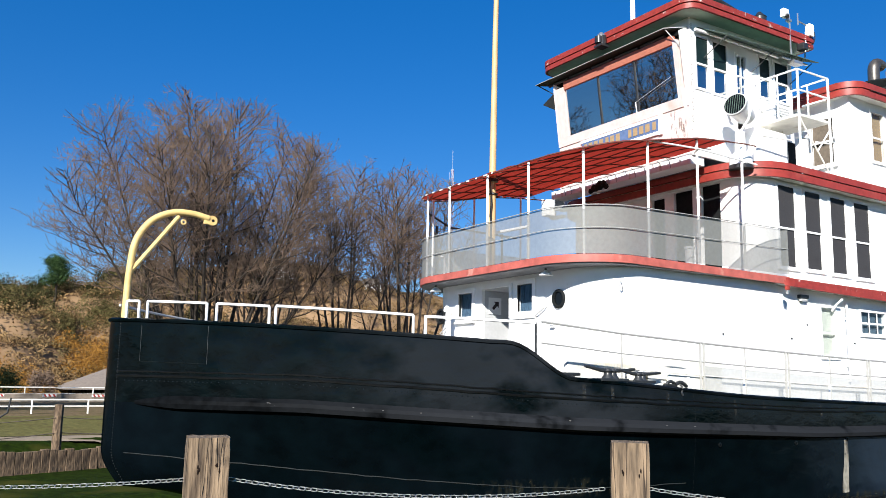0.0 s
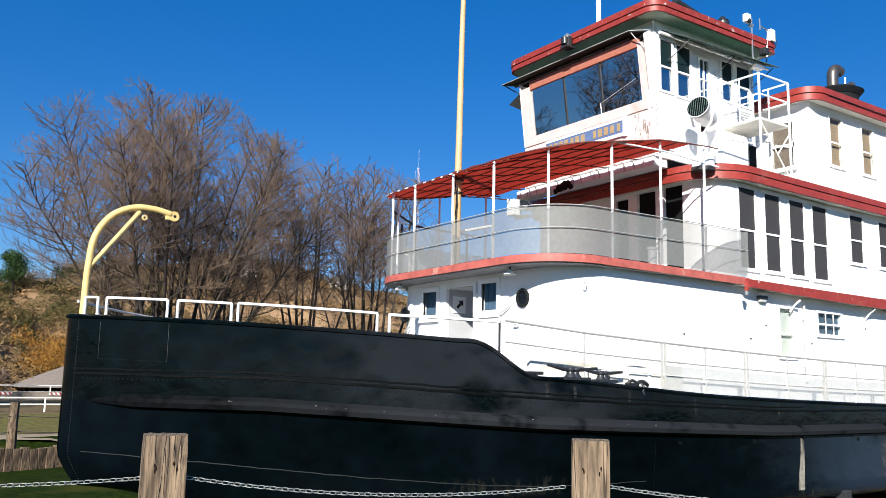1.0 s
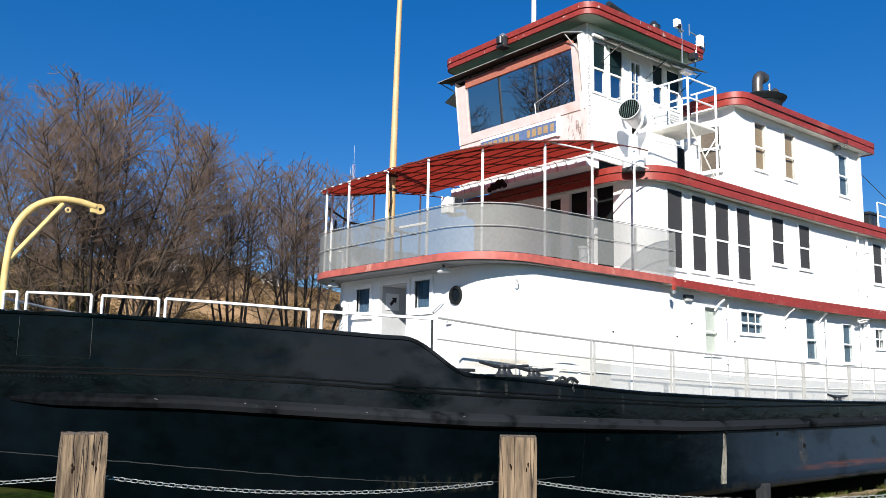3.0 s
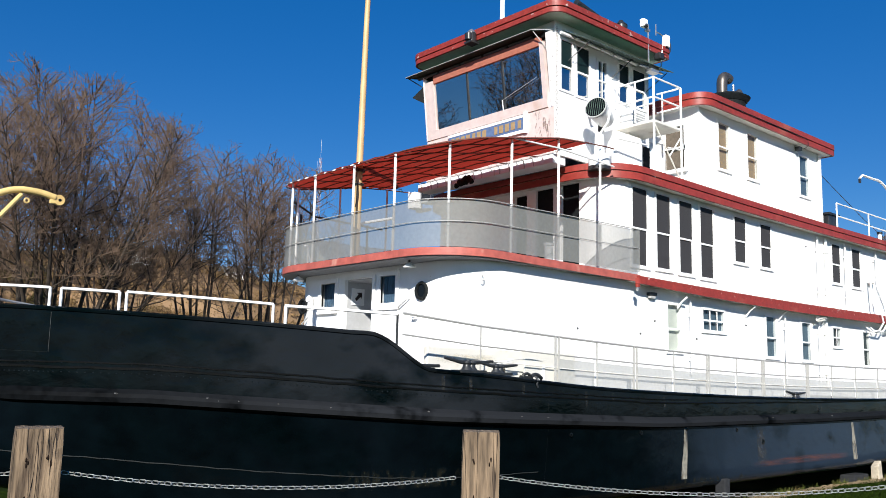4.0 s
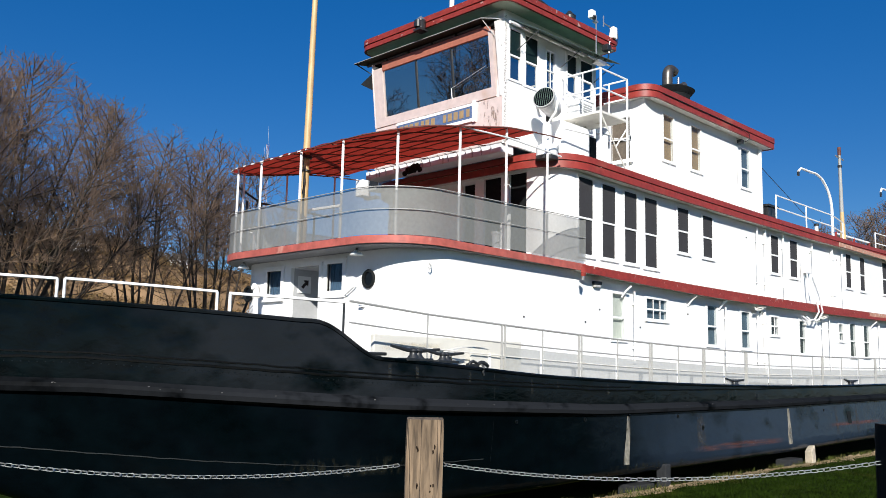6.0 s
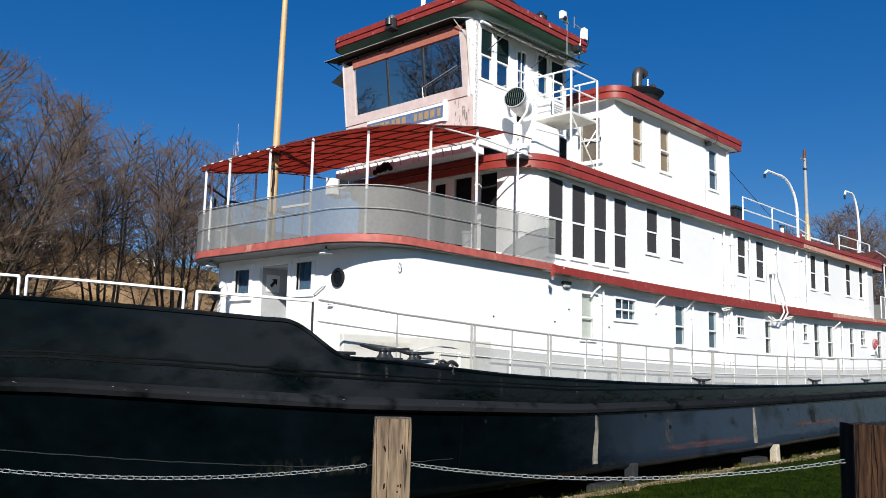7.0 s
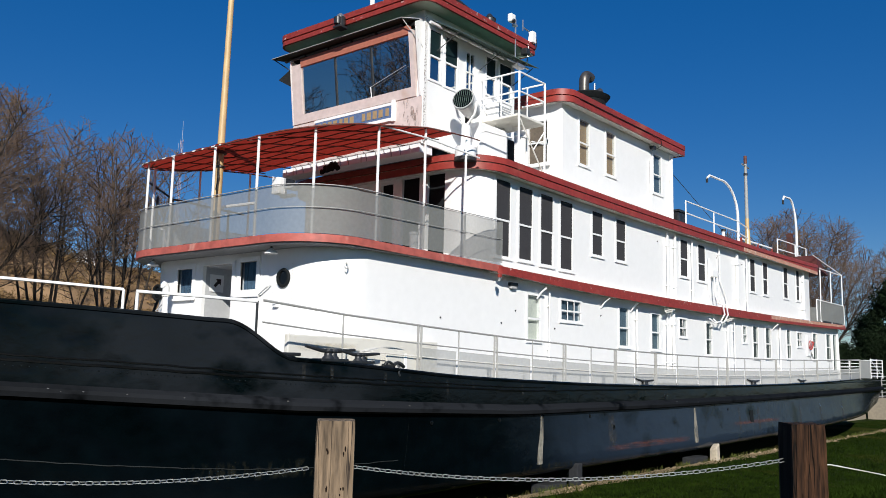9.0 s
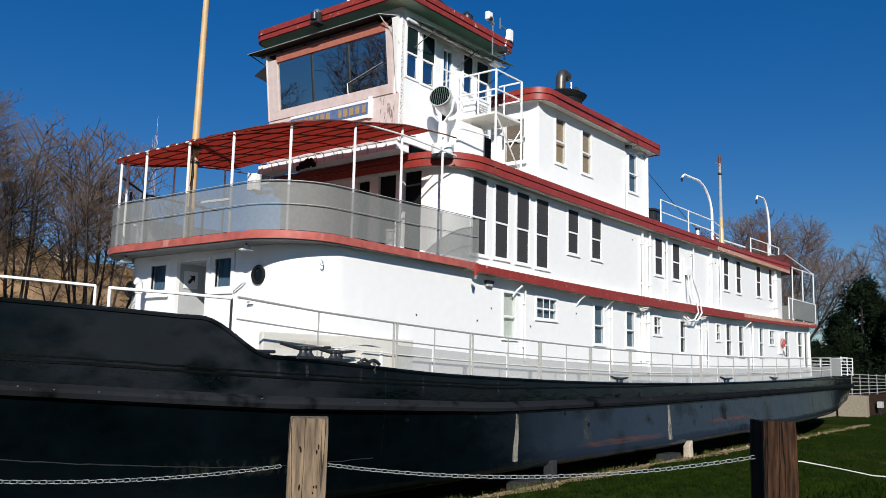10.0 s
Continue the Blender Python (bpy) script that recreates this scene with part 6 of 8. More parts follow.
for x, y in ((WX0, WY0), (WX1, WY0)):
    tube(bm, [(x, y, 6.15), (x, y, 8.52)], 0.028, 7)
    part("post", bm, WHITE, wing)
    bm = bmesh.new()
bm.free()
for x, y in ((WX0, WY1 - 0.05), (WX0, 11.45), (WX1, 11.45)):
    part("baluster", tubed([(x, y, WZ), (x, y, 8.52)], 0.02, 6), WHITE, wing)
for zz in (8.52, 8.05):
    part("rail", tubed([(WX0, WY1, zz), (WX0, WY0, zz), (WX1, WY0, zz), (WX1, 11.6, zz)], 0.024, 6), WHITE, wing)
part("rail", tubed([(WX0, WY1, 7.9), (WX0, WY0, 7.9)], 0.018, 6), WHITE, wing)
part("brace", tubed([(WX0, WY0, WZ - 0.08), (WX1, WY0, 6.2)], 0.018), SOILED, wing)
part("brace", tubed([(WX1, WY0, WZ - 0.2), (16.6, WY0, 6.75)], 0.018), WHITE, wing)
part("tie", tubed([(16.55, WY0, 6.95), (WX1, WY0, 7.0)], 0.018), WHITE, wing)
for x, z0 in ((16.35, 6.7), (16.75, 6.6)):
    part("hanger", tubed([(x, 11.9, WZ - 0.06), (x, 11.9, z0 - 0.4)], 0.02), SOILED, wing)
part("dark_opening", boxed(17.12, 17.38, 12.02, 12.062, 6.32, 7.30), VISOR, boat, "dark narrow opening below the platform")
part("wall_panel", boxed(16.42, 16.56, 11.98, 12.064, 6.25, 7.35), SOILED, boat)
ob = thing("switch_box", 17.2, 11.02, 7.1, "small grey switch box on a platform post", "box")
part("case", boxed(17.13, 17.21, 10.90, 10.98, 7.02, 7.16, bevel=0.01), GREY, ob)
part("lever", boxed(17.14, 17.17, 10.885, 10.899, 7.06, 7.12), DARK, ob)
pipe_run([(17.3, 11.6, 6.2), (17.3, 11.6, 7.3), (17.2, 11.9, 7.4)], 0.025, "white upright pipe beside the platform", "vent_pipe")
# shelter box between pilothouse and platform
part("side_locker", boxed(15.3, 16.4, 11.55, 12.06, 6.2, 7.25, bevel=0.02), WHITE, boat)
part("locker_door", boxed(16.6, 17.1, 12.02, 12.066, 6.25, 7.3), GREY, boat)
pipe_run([(15.0, 11.35, 6.2), (15.0, 11.35, 6.85), (15.15, 11.3, 6.95), (16.1, 11.2, 6.97)], 0.02, "thin white handrail on the roof edge", "roof_handrail")
part("roof_beam", boxed(13.86, 14.30, 12.12, 16.75, 6.305, 6.497, bevel=0.012), WHITE, boat, "white timber beam under the pilothouse front")
rngb = random.Random(12)
for k in range(16):
    y = 12.35 + k * 0.275 + rngb.uniform(-0.06, 0.06)
    part("canvas_tie", tubed([(13.70, y, 6.49), (13.80, y + 0.02, 6.47), (13.852, y + 0.03, 6.38), (13.852, y + 0.03, 6.31)], 0.010, 5), GREY if k % 3 else WHITE, awning)
for y, w in ((12.95, 0.05), (13.9, 0.04), (14.65, 0.06), (15.6, 0.05), (16.3, 0.04)):
    part("beam_strap", boxed(13.848, 13.858, y, y + w, 6.30, 6.50), SOILED, boat)
ob = thing("canvas_bundle", 13.78, 14.85, 6.25, "black canvas bundle tied under the awning edge", "bundle")
for y, z, r in ((14.70, 6.33, 0.085), (14.86, 6.30, 0.12), (15.03, 6.27, 0.10), (15.16, 6.22, 0.075), (14.62, 6.25, 0.07)):
    bm = bmesh.new()
    bmesh.ops.create_icosphere(bm, subdivisions=3, radius=r, matrix=Matrix.Translation((13.77, y, z)))
    for v in bm.verts:
        v.co.z += 0.35 * r * noise.noise(v.co * 9)
        v.co.y += 0.45 * r * noise.noise(v.co * 7 + Vector((3, 1, 7)))
        v.co.x = 13.77 + (v.co.x - 13.77) * 0.6
    part("fold", bm, VISOR, ob, smooth=True)
ob = thing("air_conditioner", 14.2, 17.4, 6.24, "white air-conditioner box on the roof edge", "air conditioner")
part("case", boxed(14.5, 14.9, 16.9, 17.45, 6.20, 6.62, bevel=0.02), GREY, ob)
part("grille", boxed(14.48, 14.497, 17.0, 17.35, 6.28, 6.55), DARK, ob)
ob = thing("loudspeaker", 14.4, 17.9, 6.24, "white loudspeaker box on the far roof edge", "speaker")
part("case", boxed(14.45, 14.75, 17.6, 17.9, 6.1, 6.55, bevel=0.03), WHITE, ob)
part("bracket", boxed(14.75, 14.9, 17.4, 17.9, 6.05, 6.12), GREY, ob)

# ---- funnel on the texas roof ----
FYC = 13.2
ob = thing("funnel", 23.4, FYC, 8.98, "black funnel casing with bent steel exhaust pipes", "funnel")
part("casing", tubed([(23.06, FYC, 8.9), (23.06, FYC, 10.02)], 0.58, 24, 0.60), VISOR, ob, smooth=True)
part("collar", tubed([(23.06, FYC, 10.02), (23.06, FYC, 10.08), (23.06, FYC, 10.16)], 0.62, 24, 0.75), VISOR, ob, smooth=True)
part("cap", tubed([(23.06, FYC, 10.161), (23.06, FYC, 10.25)], 0.68, 24, 0.60), VISOR, ob, smooth=True)
EXH = material("scorched_exhaust_steel", (0.13, 0.118, 0.105), 0.4, metal=0.7, spread=0.3, grain=5)
part("exhaust", tubed(spline([(22.9, FYC, 10.1), (22.9, FYC, 10.62), (22.95, FYC, 10.81), (23.1, FYC, 10.91), (23.32, FYC, 10.88)], 4), 0.16, 14), EXH, ob, smooth=True)
part("exhaust", tubed([(23.5, FYC - 0.15, 10.1), (23.5, FYC - 0.15, 10.44), (23.64, FYC - 0.15, 10.50)], 0.12, 12), EXH, ob, smooth=True)
part("vent", tubed([(23.22, FYC - 0.2, 10.2), (23.22, FYC - 0.2, 10.64)], 0.035, 8), STEEL, ob)
pipe_run([(24.35, TEX_Y - 0.05, 6.3), (24.35, TEX_Y - 0.05, 8.2)], 0.03, "white downpipe on the texas house", "downpipe")
pipe_run([(25.85, TEX_Y - 0.05, 6.3), (25.85, TEX_Y - 0.05, 8.65)], 0.06, "white downpipe on the texas house", "downpipe")
ob = thing("roof_floodlight", 24.35, TEX_Y, 8.6, "small dark floodlight under the texas roof", "lamp")
part("head", boxed(24.28, 24.46, TEX_Y - 0.2, TEX_Y - 0.05, 8.52, 8.64, bevel=0.02), DARK, ob)
part("arm", boxed(24.34, 24.40, TEX_Y - 0.05, TEX_Y - 0.002, 8.60, 8.70), STEEL, ob)

# ---- after roof: davits, mast, rails ----


def boat_davit(x, y, z, h, reach, r=0.055):
    ob = thing("boat_davit", x, y, z, "white curved boat davit on the after roof", "davit", "boat davits")
    pts = [(x, y, z), (x, y, z + h * 0.55)] + [(x - reach * 0.5 + reach * 0.5 * math.cos(a), y, z + h * 0.55 + h * 0.45 * math.sin(a)) for a in [radians(100 * i / 10) for i in range(1, 11)]] + [(x - reach * 0.92, y, z + h * 0.985), (x - reach, y, z + h * 0.93)]
    part("arm", tubed(pts, r, 9, r * 0.75), WHITE, ob, smooth=True)
    part("foot", tubed([(x, y, z), (x, y, z + 0.5)], r * 1.35, 9), WHITE, ob)
    part("block", boxed(x - reach - 0.04, x - reach + 0.04, y - 0.035, y + 0.035, z + h * 0.87, z + h * 0.925, bevel=0.012), DARK, ob)


boat_davit(32.7, 12.0, 6.15, 2.70, 3.0)
boat_davit(40.0, 12.0, 6.25, 3.25, 1.75)
ob = thing("after_mast", 33.7, 12.0, 6.2, "yellow wooden after mast with a dark top", "mast")
part("pole", tubed([(33.72, 12.0, 6.1), (33.72, 12.0, 7.2), (33.70, 12.0, 7.3), (33.69, 12.0, 7.75)], 0.085, 10, 0.078), MASTWOOD, ob, smooth=True)
part("topmast", tubed([(33.69, 12.0, 7.75), (33.68, 12.0, 9.2), (33.67, 12.0, 10.0)], 0.076, 10, 0.050), RAILGREY, ob, "greyed bare upper pole", smooth=True)
part("band", tubed([(33.675, 12.0, 9.52), (33.675, 12.0, 9.60)], 0.085, 10), DARK, ob)
part("foot", tubed([(33.72, 12.0, 6.1), (33.72, 12.0, 7.3)], 0.13, 8, 0.09), MASTWOOD, ob)
part("truck", tubed([(33.67, 12.0, 10.0), (33.67, 12.0, 10.32)], 0.065, 8), RUST, ob)
part("yard", tubed([(33.3, 12.0, 9.92), (34.05, 12.0, 9.88)], 0.035), STEEL, ob)


def roof_rail(pts, h, label):
    ob = thing("roof_rail", *pts[0], label, "railing", "roof rails")
    for dz in (h, h * 0.5):
        part("bar", tubed([(x, y, z + dz) for x, y, z in pts], 0.022), WHITE, ob)
    for x, y, z in pts:
        part("upright", tubed([(x, y, z - 0.05), (x, y, z + h)], 0.024), WHITE, ob)


roof_rail([(26.15, 11.3, 6.35), (28.5, 11.3, 6.35), (30.75, 11.3, 6.35), (32.6, 11.6, 6.38)], 0.80, "white pipe rail on the after roof")
roof_rail([(37.0, 11.9, 6.5), (39.4, 11.9, 6.55), (41.0, 11.9, 6.55)], 0.85, "white pipe rail by the after davit")
ob = thing("roof_vent", 26.6, 11.9, 6.2, "black square vent on the after roof", "vent")
part("box", boxed(26.25, 26.9, 11.6, 12.2, 6.15, 6.85, bevel=0.02), DARK, ob)
part("lid", boxed(26.2, 26.95, 11.55, 12.25, 6.853, 6.92), DARK, ob)
ob = thing("small_vent_pipe", 29.6, 11.4, 6.2, "short white vent pipe on the roof edge", "pipe")
part("pipe", tubed([(29.6, 11.4, 6.15), (29.6, 11.4, 6.62)], 0.06, 8), WHITE, ob)
part("cap", tubed([(29.6, 11.4, 6.62), (29.6, 11.4, 6.70)], 0.09, 8), DARK, ob)
STACKRUST = material("dark_rusty_steel", (0.075, 0.026, 0.020), 0.8, spread=0.4, grain=8)
ob = thing("stern_stack", 41.6, 13.0, 6.2, "dull red steel stack at the stern", "stack")
part("shaft", boxed(42.05, 42.35, 12.85, 13.10, 6.15, 8.3, bevel=0.02), STACKRUST, ob)
part("top", boxed(42.02, 42.38, 12.83, 13.12, 8.303, 8.36), RUST, ob)
ob = thing("stay_wire", 26.3, 12.2, 8.0, "thin dark stay wire running aft", "cable")
part("wire", tubed([(26.2, 11.9, 8.3), (29.6, 11.9, 7.2), (33.5, 11.95, 6.2)], 0.012, 4), DARK, ob)
ob = thing("roof_guard", 34.5, 12.6, 6.2, "red and white pipe frame on the after roof", "frame")
for x in (35.2, 37.2, 39.0):
    part("upright", tubed([(x, 12.8, 6.2), (x, 12.8, 7.25)], 0.04), RED, ob)
part("bar", tubed([(35.2, 12.8, 7.2), (39.0, 12.8, 7.25)], 0.035), WHITE, ob)
# stern verandah: red hood, posts and mesh screen
hood = thing("stern_hood", 41.0, YC, 3.9, "red hood on white posts over the stern deck", "awning")
bm = bmesh.new()
vs = [(39.32, 10.95, 6.30), (41.05, 10.98, 6.10), (41.05, 2 * YC - 10.98, 6.10), (39.32, 2 * YC - 10.95, 6.30)]
top = [(39.32, 11.0, 6.85), (41.05, 11.0, 6.14), (41.05, 2 * YC - 11.0, 6.14), (39.32, 2 * YC - 11.0, 6.85)]
a = [bm.verts.new(v) for v in vs]
b = [bm.verts.new(v) for v in top]
bm.faces.new(a[::-1])
bm.faces.new(b)
for k in range(4):
    bm.faces.new((a[k], a[(k + 1) % 4], b[(k + 1) % 4], b[k]))
part("sheet", bm, HOODRED, hood)
for x in (39.75, 41.38, 43.25):
    for y in (10.98, 2 * YC - 10.98):
        part("post", tubed([(x, y, 3.9), (x, y, 6.36)], 0.026), WHITE, hood)
part("edge_bar", tubed([(38.8, 10.98, 6.80), (43.3, 10.98, 6.34)], 0.022), WHITE, hood)
part("edge_bar", tubed([(39.35, 10.98, 6.30), (43.3, 10.98, 6.32)], 0.022), WHITE, hood)
ob = thing("stern_screen", 41.0, 10.95, 3.95, "grey mesh screen round the stern deck", "screen")
part("mesh_panel", boxed(38.95, 43.3, 10.94, 10.95, 4.0, 4.86), MESH, ob)
part("top_bar", tubed([(38.95, 10.945, 4.87), (43.3, 10.945, 4.87)], 0.022), WHITE, ob)
for x in (38.97, 39.5, 43.28):
    part("upright", tubed([(x, 10.945, 3.95), (x, 10.945, 4.87)], 0.024), WHITE, ob)
part("end_panel", boxed(43.29, 43.30, 10.96, 2 * YC - 10.96, 4.0, 4.86), MESH, ob)
part("raked_pillar", tubed([(43.0, SIDE + 0.02, 1.45), (42.85, SIDE + 0.02, 3.85)], 0.09, 8), WHITE, boat)

# ---- blocks under the hull, dirt strip ----
PALEBLOCK = material("pale_broken_concrete", (0.50, 0.44, 0.34), 0.95, spread=0.2, grain=9, stain=6, bump=0.5, dark=(0.20, 0.16, 0.11), dark_at=0.6, spec=0.1)
SLATE = material("dark_grey_concrete", (0.03, 0.032, 0.035), 0.95, spread=0.2, spec=0.1)
for x, y, sx, sy, h, mat, label in ((17.15, 10.10, 0.11, 0.12, 0.52, SLATE, "dark grey upright concrete block under the hull"), (16.6, 10.45, 0.40, 0.22, 0.22, SLATE, "dark grey concrete slab under the hull"), (24.2, 10.30, 0.45, 0.2, 0.24, SLATE, "dark grey concrete slab under the hull"), (33.0, 10.3, 0.4, 0.3, 0.4, CONCRETE, "grey concrete block under the hull"), (8.0, 11.0, 0.4, 0.4, 0.6, CONCRETE, "grey concrete block under the hull")):
    ob = thing("support_block", x, y, land(x, y), label, "block", "hull blocks")
    part("block", boxed(x - sx, x + sx, y - sy, y + sy, land(x, y) - 0.1, land(x, y) + h, bevel=0.03), mat, ob)
ob = thing("support_block", 24.95, 10.0, land(24.95, 10.0), "pale broken concrete block under the hull", "block", "hull blocks")
bm = bmesh.new()
zb = land(24.95, 10.0) - 0.08
lo = [bm.verts.new((24.95 + dx, 10.0 + dy, zb)) for dx, dy in ((-0.13, -0.12), (0.15, -0.10), (0.14, 0.12), (-0.12, 0.12))]
hi = [bm.verts.new((24.95 + dx, 10.0 + dy, zb + h)) for dx, dy, h in ((-0.17, -0.10, 0.46), (0.10, -0.09, 0.60), (0.11, 0.11, 0.58), (-0.15, 0.11, 0.42))]
for k in range(4):
    bm.faces.new((lo[k], lo[(k + 1) % 4], hi[(k + 1) % 4], hi[k]))
bm.faces.new(hi)
bm.faces.new(lo[::-1])
bmesh.ops.bevel(bm, geom=list(bm.edges), offset=0.018, segments=1, affect="EDGES")
part("block", bm, PALEBLOCK, ob)
DIRT = material("dry_dirt", (0.29, 0.205, 0.105), 0.95, spread=0.35, grain=6, stain=2, bump=0.5, dark=(0.11, 0.085, 0.04))
bm = bmesh.new()
prev = None
for i in range(140):
    x = 4 + i * 0.32
    w = 0.24 + 0.22 * noise.noise(Vector((x * 0.7, 0.3, 0)))
    yc = 9.93 + 0.12 * noise.noise(Vector((x * 0.5, 4, 0)))
    cur = [bm.verts.new((x, yc + d * w, land(x, yc + d * w) + 0.03 * (1 - abs(d)) + 0.012)) for d in (-1, -0.4, 0.4, 1.5)]
    if prev:
        for k in range(3):
            bm.faces.new((prev[k], cur[k], cur[k + 1], prev[k + 1]))
    prev = cur
tagged(part("dirt_strip", bm, DIRT, None, smooth=True), "strip of dry dirt and leaves along the hull", "ground", kind="structure")

STONE = material("pale_field_stone", (0.29, 0.22, 0.14), 0.95, spread=0.4, grain=6, stain=2.0, spec=0.1)
rngk = random.Random(64)
V, F = [], []
for i in range(420):
    x = rngk.uniform(12, 46)
    y = 9.95 + rngk.gauss(0, 0.17)
    if noise.noise(Vector((x * 0.8, y, 7))) < -0.05:
        continue
    r, z, n0 = rngk.uniform(0.012, 0.055) * (1.6 if rngk.random() < 0.06 else 1.0), land(x, y), len(V)
    V.append((x, y, z + r * rngk.uniform(0.8, 1.3)))
    for k in range(6):
        a = 2 * math.pi * k / 6
        q = r * rngk.uniform(0.9, 1.6)
        V.append((x + q * math.cos(a), y + q * math.sin(a), z + r * rngk.uniform(0.1, 0.6)))
    for k in range(6):
        V.append((V[n0 + 1 + k][0], V[n0 + 1 + k][1], z - 0.02))
        F.append((n0, n0 + 1 + k, n0 + 1 + (k + 1) % 6))
        F.append((n0 + 7 + k, n0 + 7 + (k + 1) % 6, n0 + 1 + (k + 1) % 6, n0 + 1 + k))
me = bpy.data.meshes.new("stones")
me.from_pydata(V, [], F)
me.materials.append(STONE)
tagged(new("stones", me), "small pale stones scattered on the dirt", "stones", kind="stuff")

# ---- chain fence ----


TARRED = material("rusty_black_nail_stain", (0.012, 0.008, 0.006), 0.9, spread=0.4, grain=40, spec=0.1)


def timber_post(x, y, w, top, turn, mat, label):
    base = land(x, y)
    ob = thing("fence_post", x, y, base, label, "post", "chain fence posts")
    bm = bmesh.new()
    n, m = 6, 26
    R = Matrix.Rotation(radians(turn), 3, "Z")
    ring = [(-1 + 2 * i / n, -1) for i in range(n)] + [(1, -1 + 2 * i / n) for i in range(n)] + [(1 - 2 * i / n, 1) for i in range(n)] + [(-1, 1 - 2 * i / n) for i in range(n)]
    rows = []
    for k in range(m + 1):
        z = base - 0.15 + (top - base + 0.15) * (k / m)
        row = []
        for a, b in ring:
            q = Vector((a, b, 0)) * w / 2 * (0.985 if max(abs(a), abs(b)) == 1 and abs(a) == abs(b) else 1.0)
            crack = 0.006 * noise.noise(Vector((a * 9 + x, b * 9 + y, z * 0.8))) + 0.002 * noise.noise(Vector((a * 20, b * 20, z * 3)))
            q *= 1 + crack / (w / 2)
            if k == m:
                q *= 0.97
            p = R @ q
            dz = 0.006 * noise.noise(Vector((a * 3 + x, b * 3, 7))) if k == m else 0
            row.append(bm.verts.new((x + p.x, y + p.y, z + dz)))
        rows.append(row)
    for r0, r1 in zip(rows, rows[1:]):
        for k in range(len(ring)):
            bm.faces.new((r0[k], r0[(k + 1) % len(ring)], r1[(k + 1) % len(ring)], r1[k]))
    c = bm.verts.new((x, y, top - 0.004))
    for k in range(len(ring)):
        bm.faces.new((rows[-1][k], rows[-1][(k + 1) % len(ring)], c))
    part("timber", bm, mat, ob)
    old = random.Random(int(x * 100))
    if mat is DARKWOOD:
        return ob
    for dx, dz in ((-0.035, 0.135), (0.045, 0.14), (-0.03, 0.31), (0.04, 0.32)):
        bm = bmesh.new()
        q = R @ Vector((0, 1, 0))
        for k in range(3):
            p = R @ Vector((dx + old.uniform(-0.010, 0.010), -w / 2, 0))
            zc, hh = top - dz + old.uniform(-0.022, 0.016), old.uniform(0.006, 0.015)
            blob = bmesh.ops.create_icosphere(bm, subdivisions=1, radius=1.0)["verts"]
            bmesh.ops.scale(bm, vec=(0.0048, 0.004, hh), verts=blob)
            bmesh.ops.translate(bm, vec=(x + p.x - q.x * 0.001, y + p.y - q.y * 0.001, zc), verts=blob)
        part("nail_hole", bm, TARRED, ob)
    return ob


timber_post(1.275, 4.10, 0.198, 1.36, -14, WOOD, "square weathered grey timber post with cracks and old nail holes")
timber_post(3.075, 3.12, 0.186, 1.36, -44, WOOD, "square weathered grey timber post with cracks and old nail holes")
dark_post = timber_post(4.305, 1.311, 0.157, 1.404, -50, DARKWOOD, "square dark brown timber post with deep cracks")
# blacker timber paints the shade onto the post's side away from the sun
SHADEWOOD = material("shaded_side_timber", (0.010, 0.008, 0.007), 0.85, spread=0.4, grain=12, stretch=(3, 3, 0.5), spec=0.15)
timber = next(o for o in dark_post.children if o.name.startswith("timber"))
timber.data.materials.append(SHADEWOOD)
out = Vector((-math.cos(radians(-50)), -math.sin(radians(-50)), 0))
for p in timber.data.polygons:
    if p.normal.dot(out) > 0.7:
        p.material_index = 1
timber_post(-0.75, 5.10, 0.20, 1.36, -5, WOOD, "square weathered grey timber post with cracks and old nail holes")

bm = bmesh.new()
rows = []
L, Wd, rr = 0.0165, 0.0092, 0.0023
for i in range(10):
    a = 2 * math.pi * i / 10
    cx = (L - Wd if math.cos(a) > 0.01 else -(L - Wd) if math.cos(a) < -0.01 else 0) + Wd * math.cos(a)
    ctr, out = Vector((cx, Wd * math.sin(a), 0)), Vector((math.cos(a), math.sin(a), 0))
    rows.append([bm.verts.new(ctr + out * rr * math.cos(b) + Vector((0, 0, rr * math.sin(b)))) for b in [2 * math.pi * k / 4 for k in range(4)]])
for i in range(10):
    a, b = rows[i], rows[(i + 1) % 10]
    for k in range(4):
        bm.faces.new((a[k], a[(k + 1) % 4], b[(k + 1) % 4], b[k]))
LINK = flat(bm, "chain_link", STEEL, True)


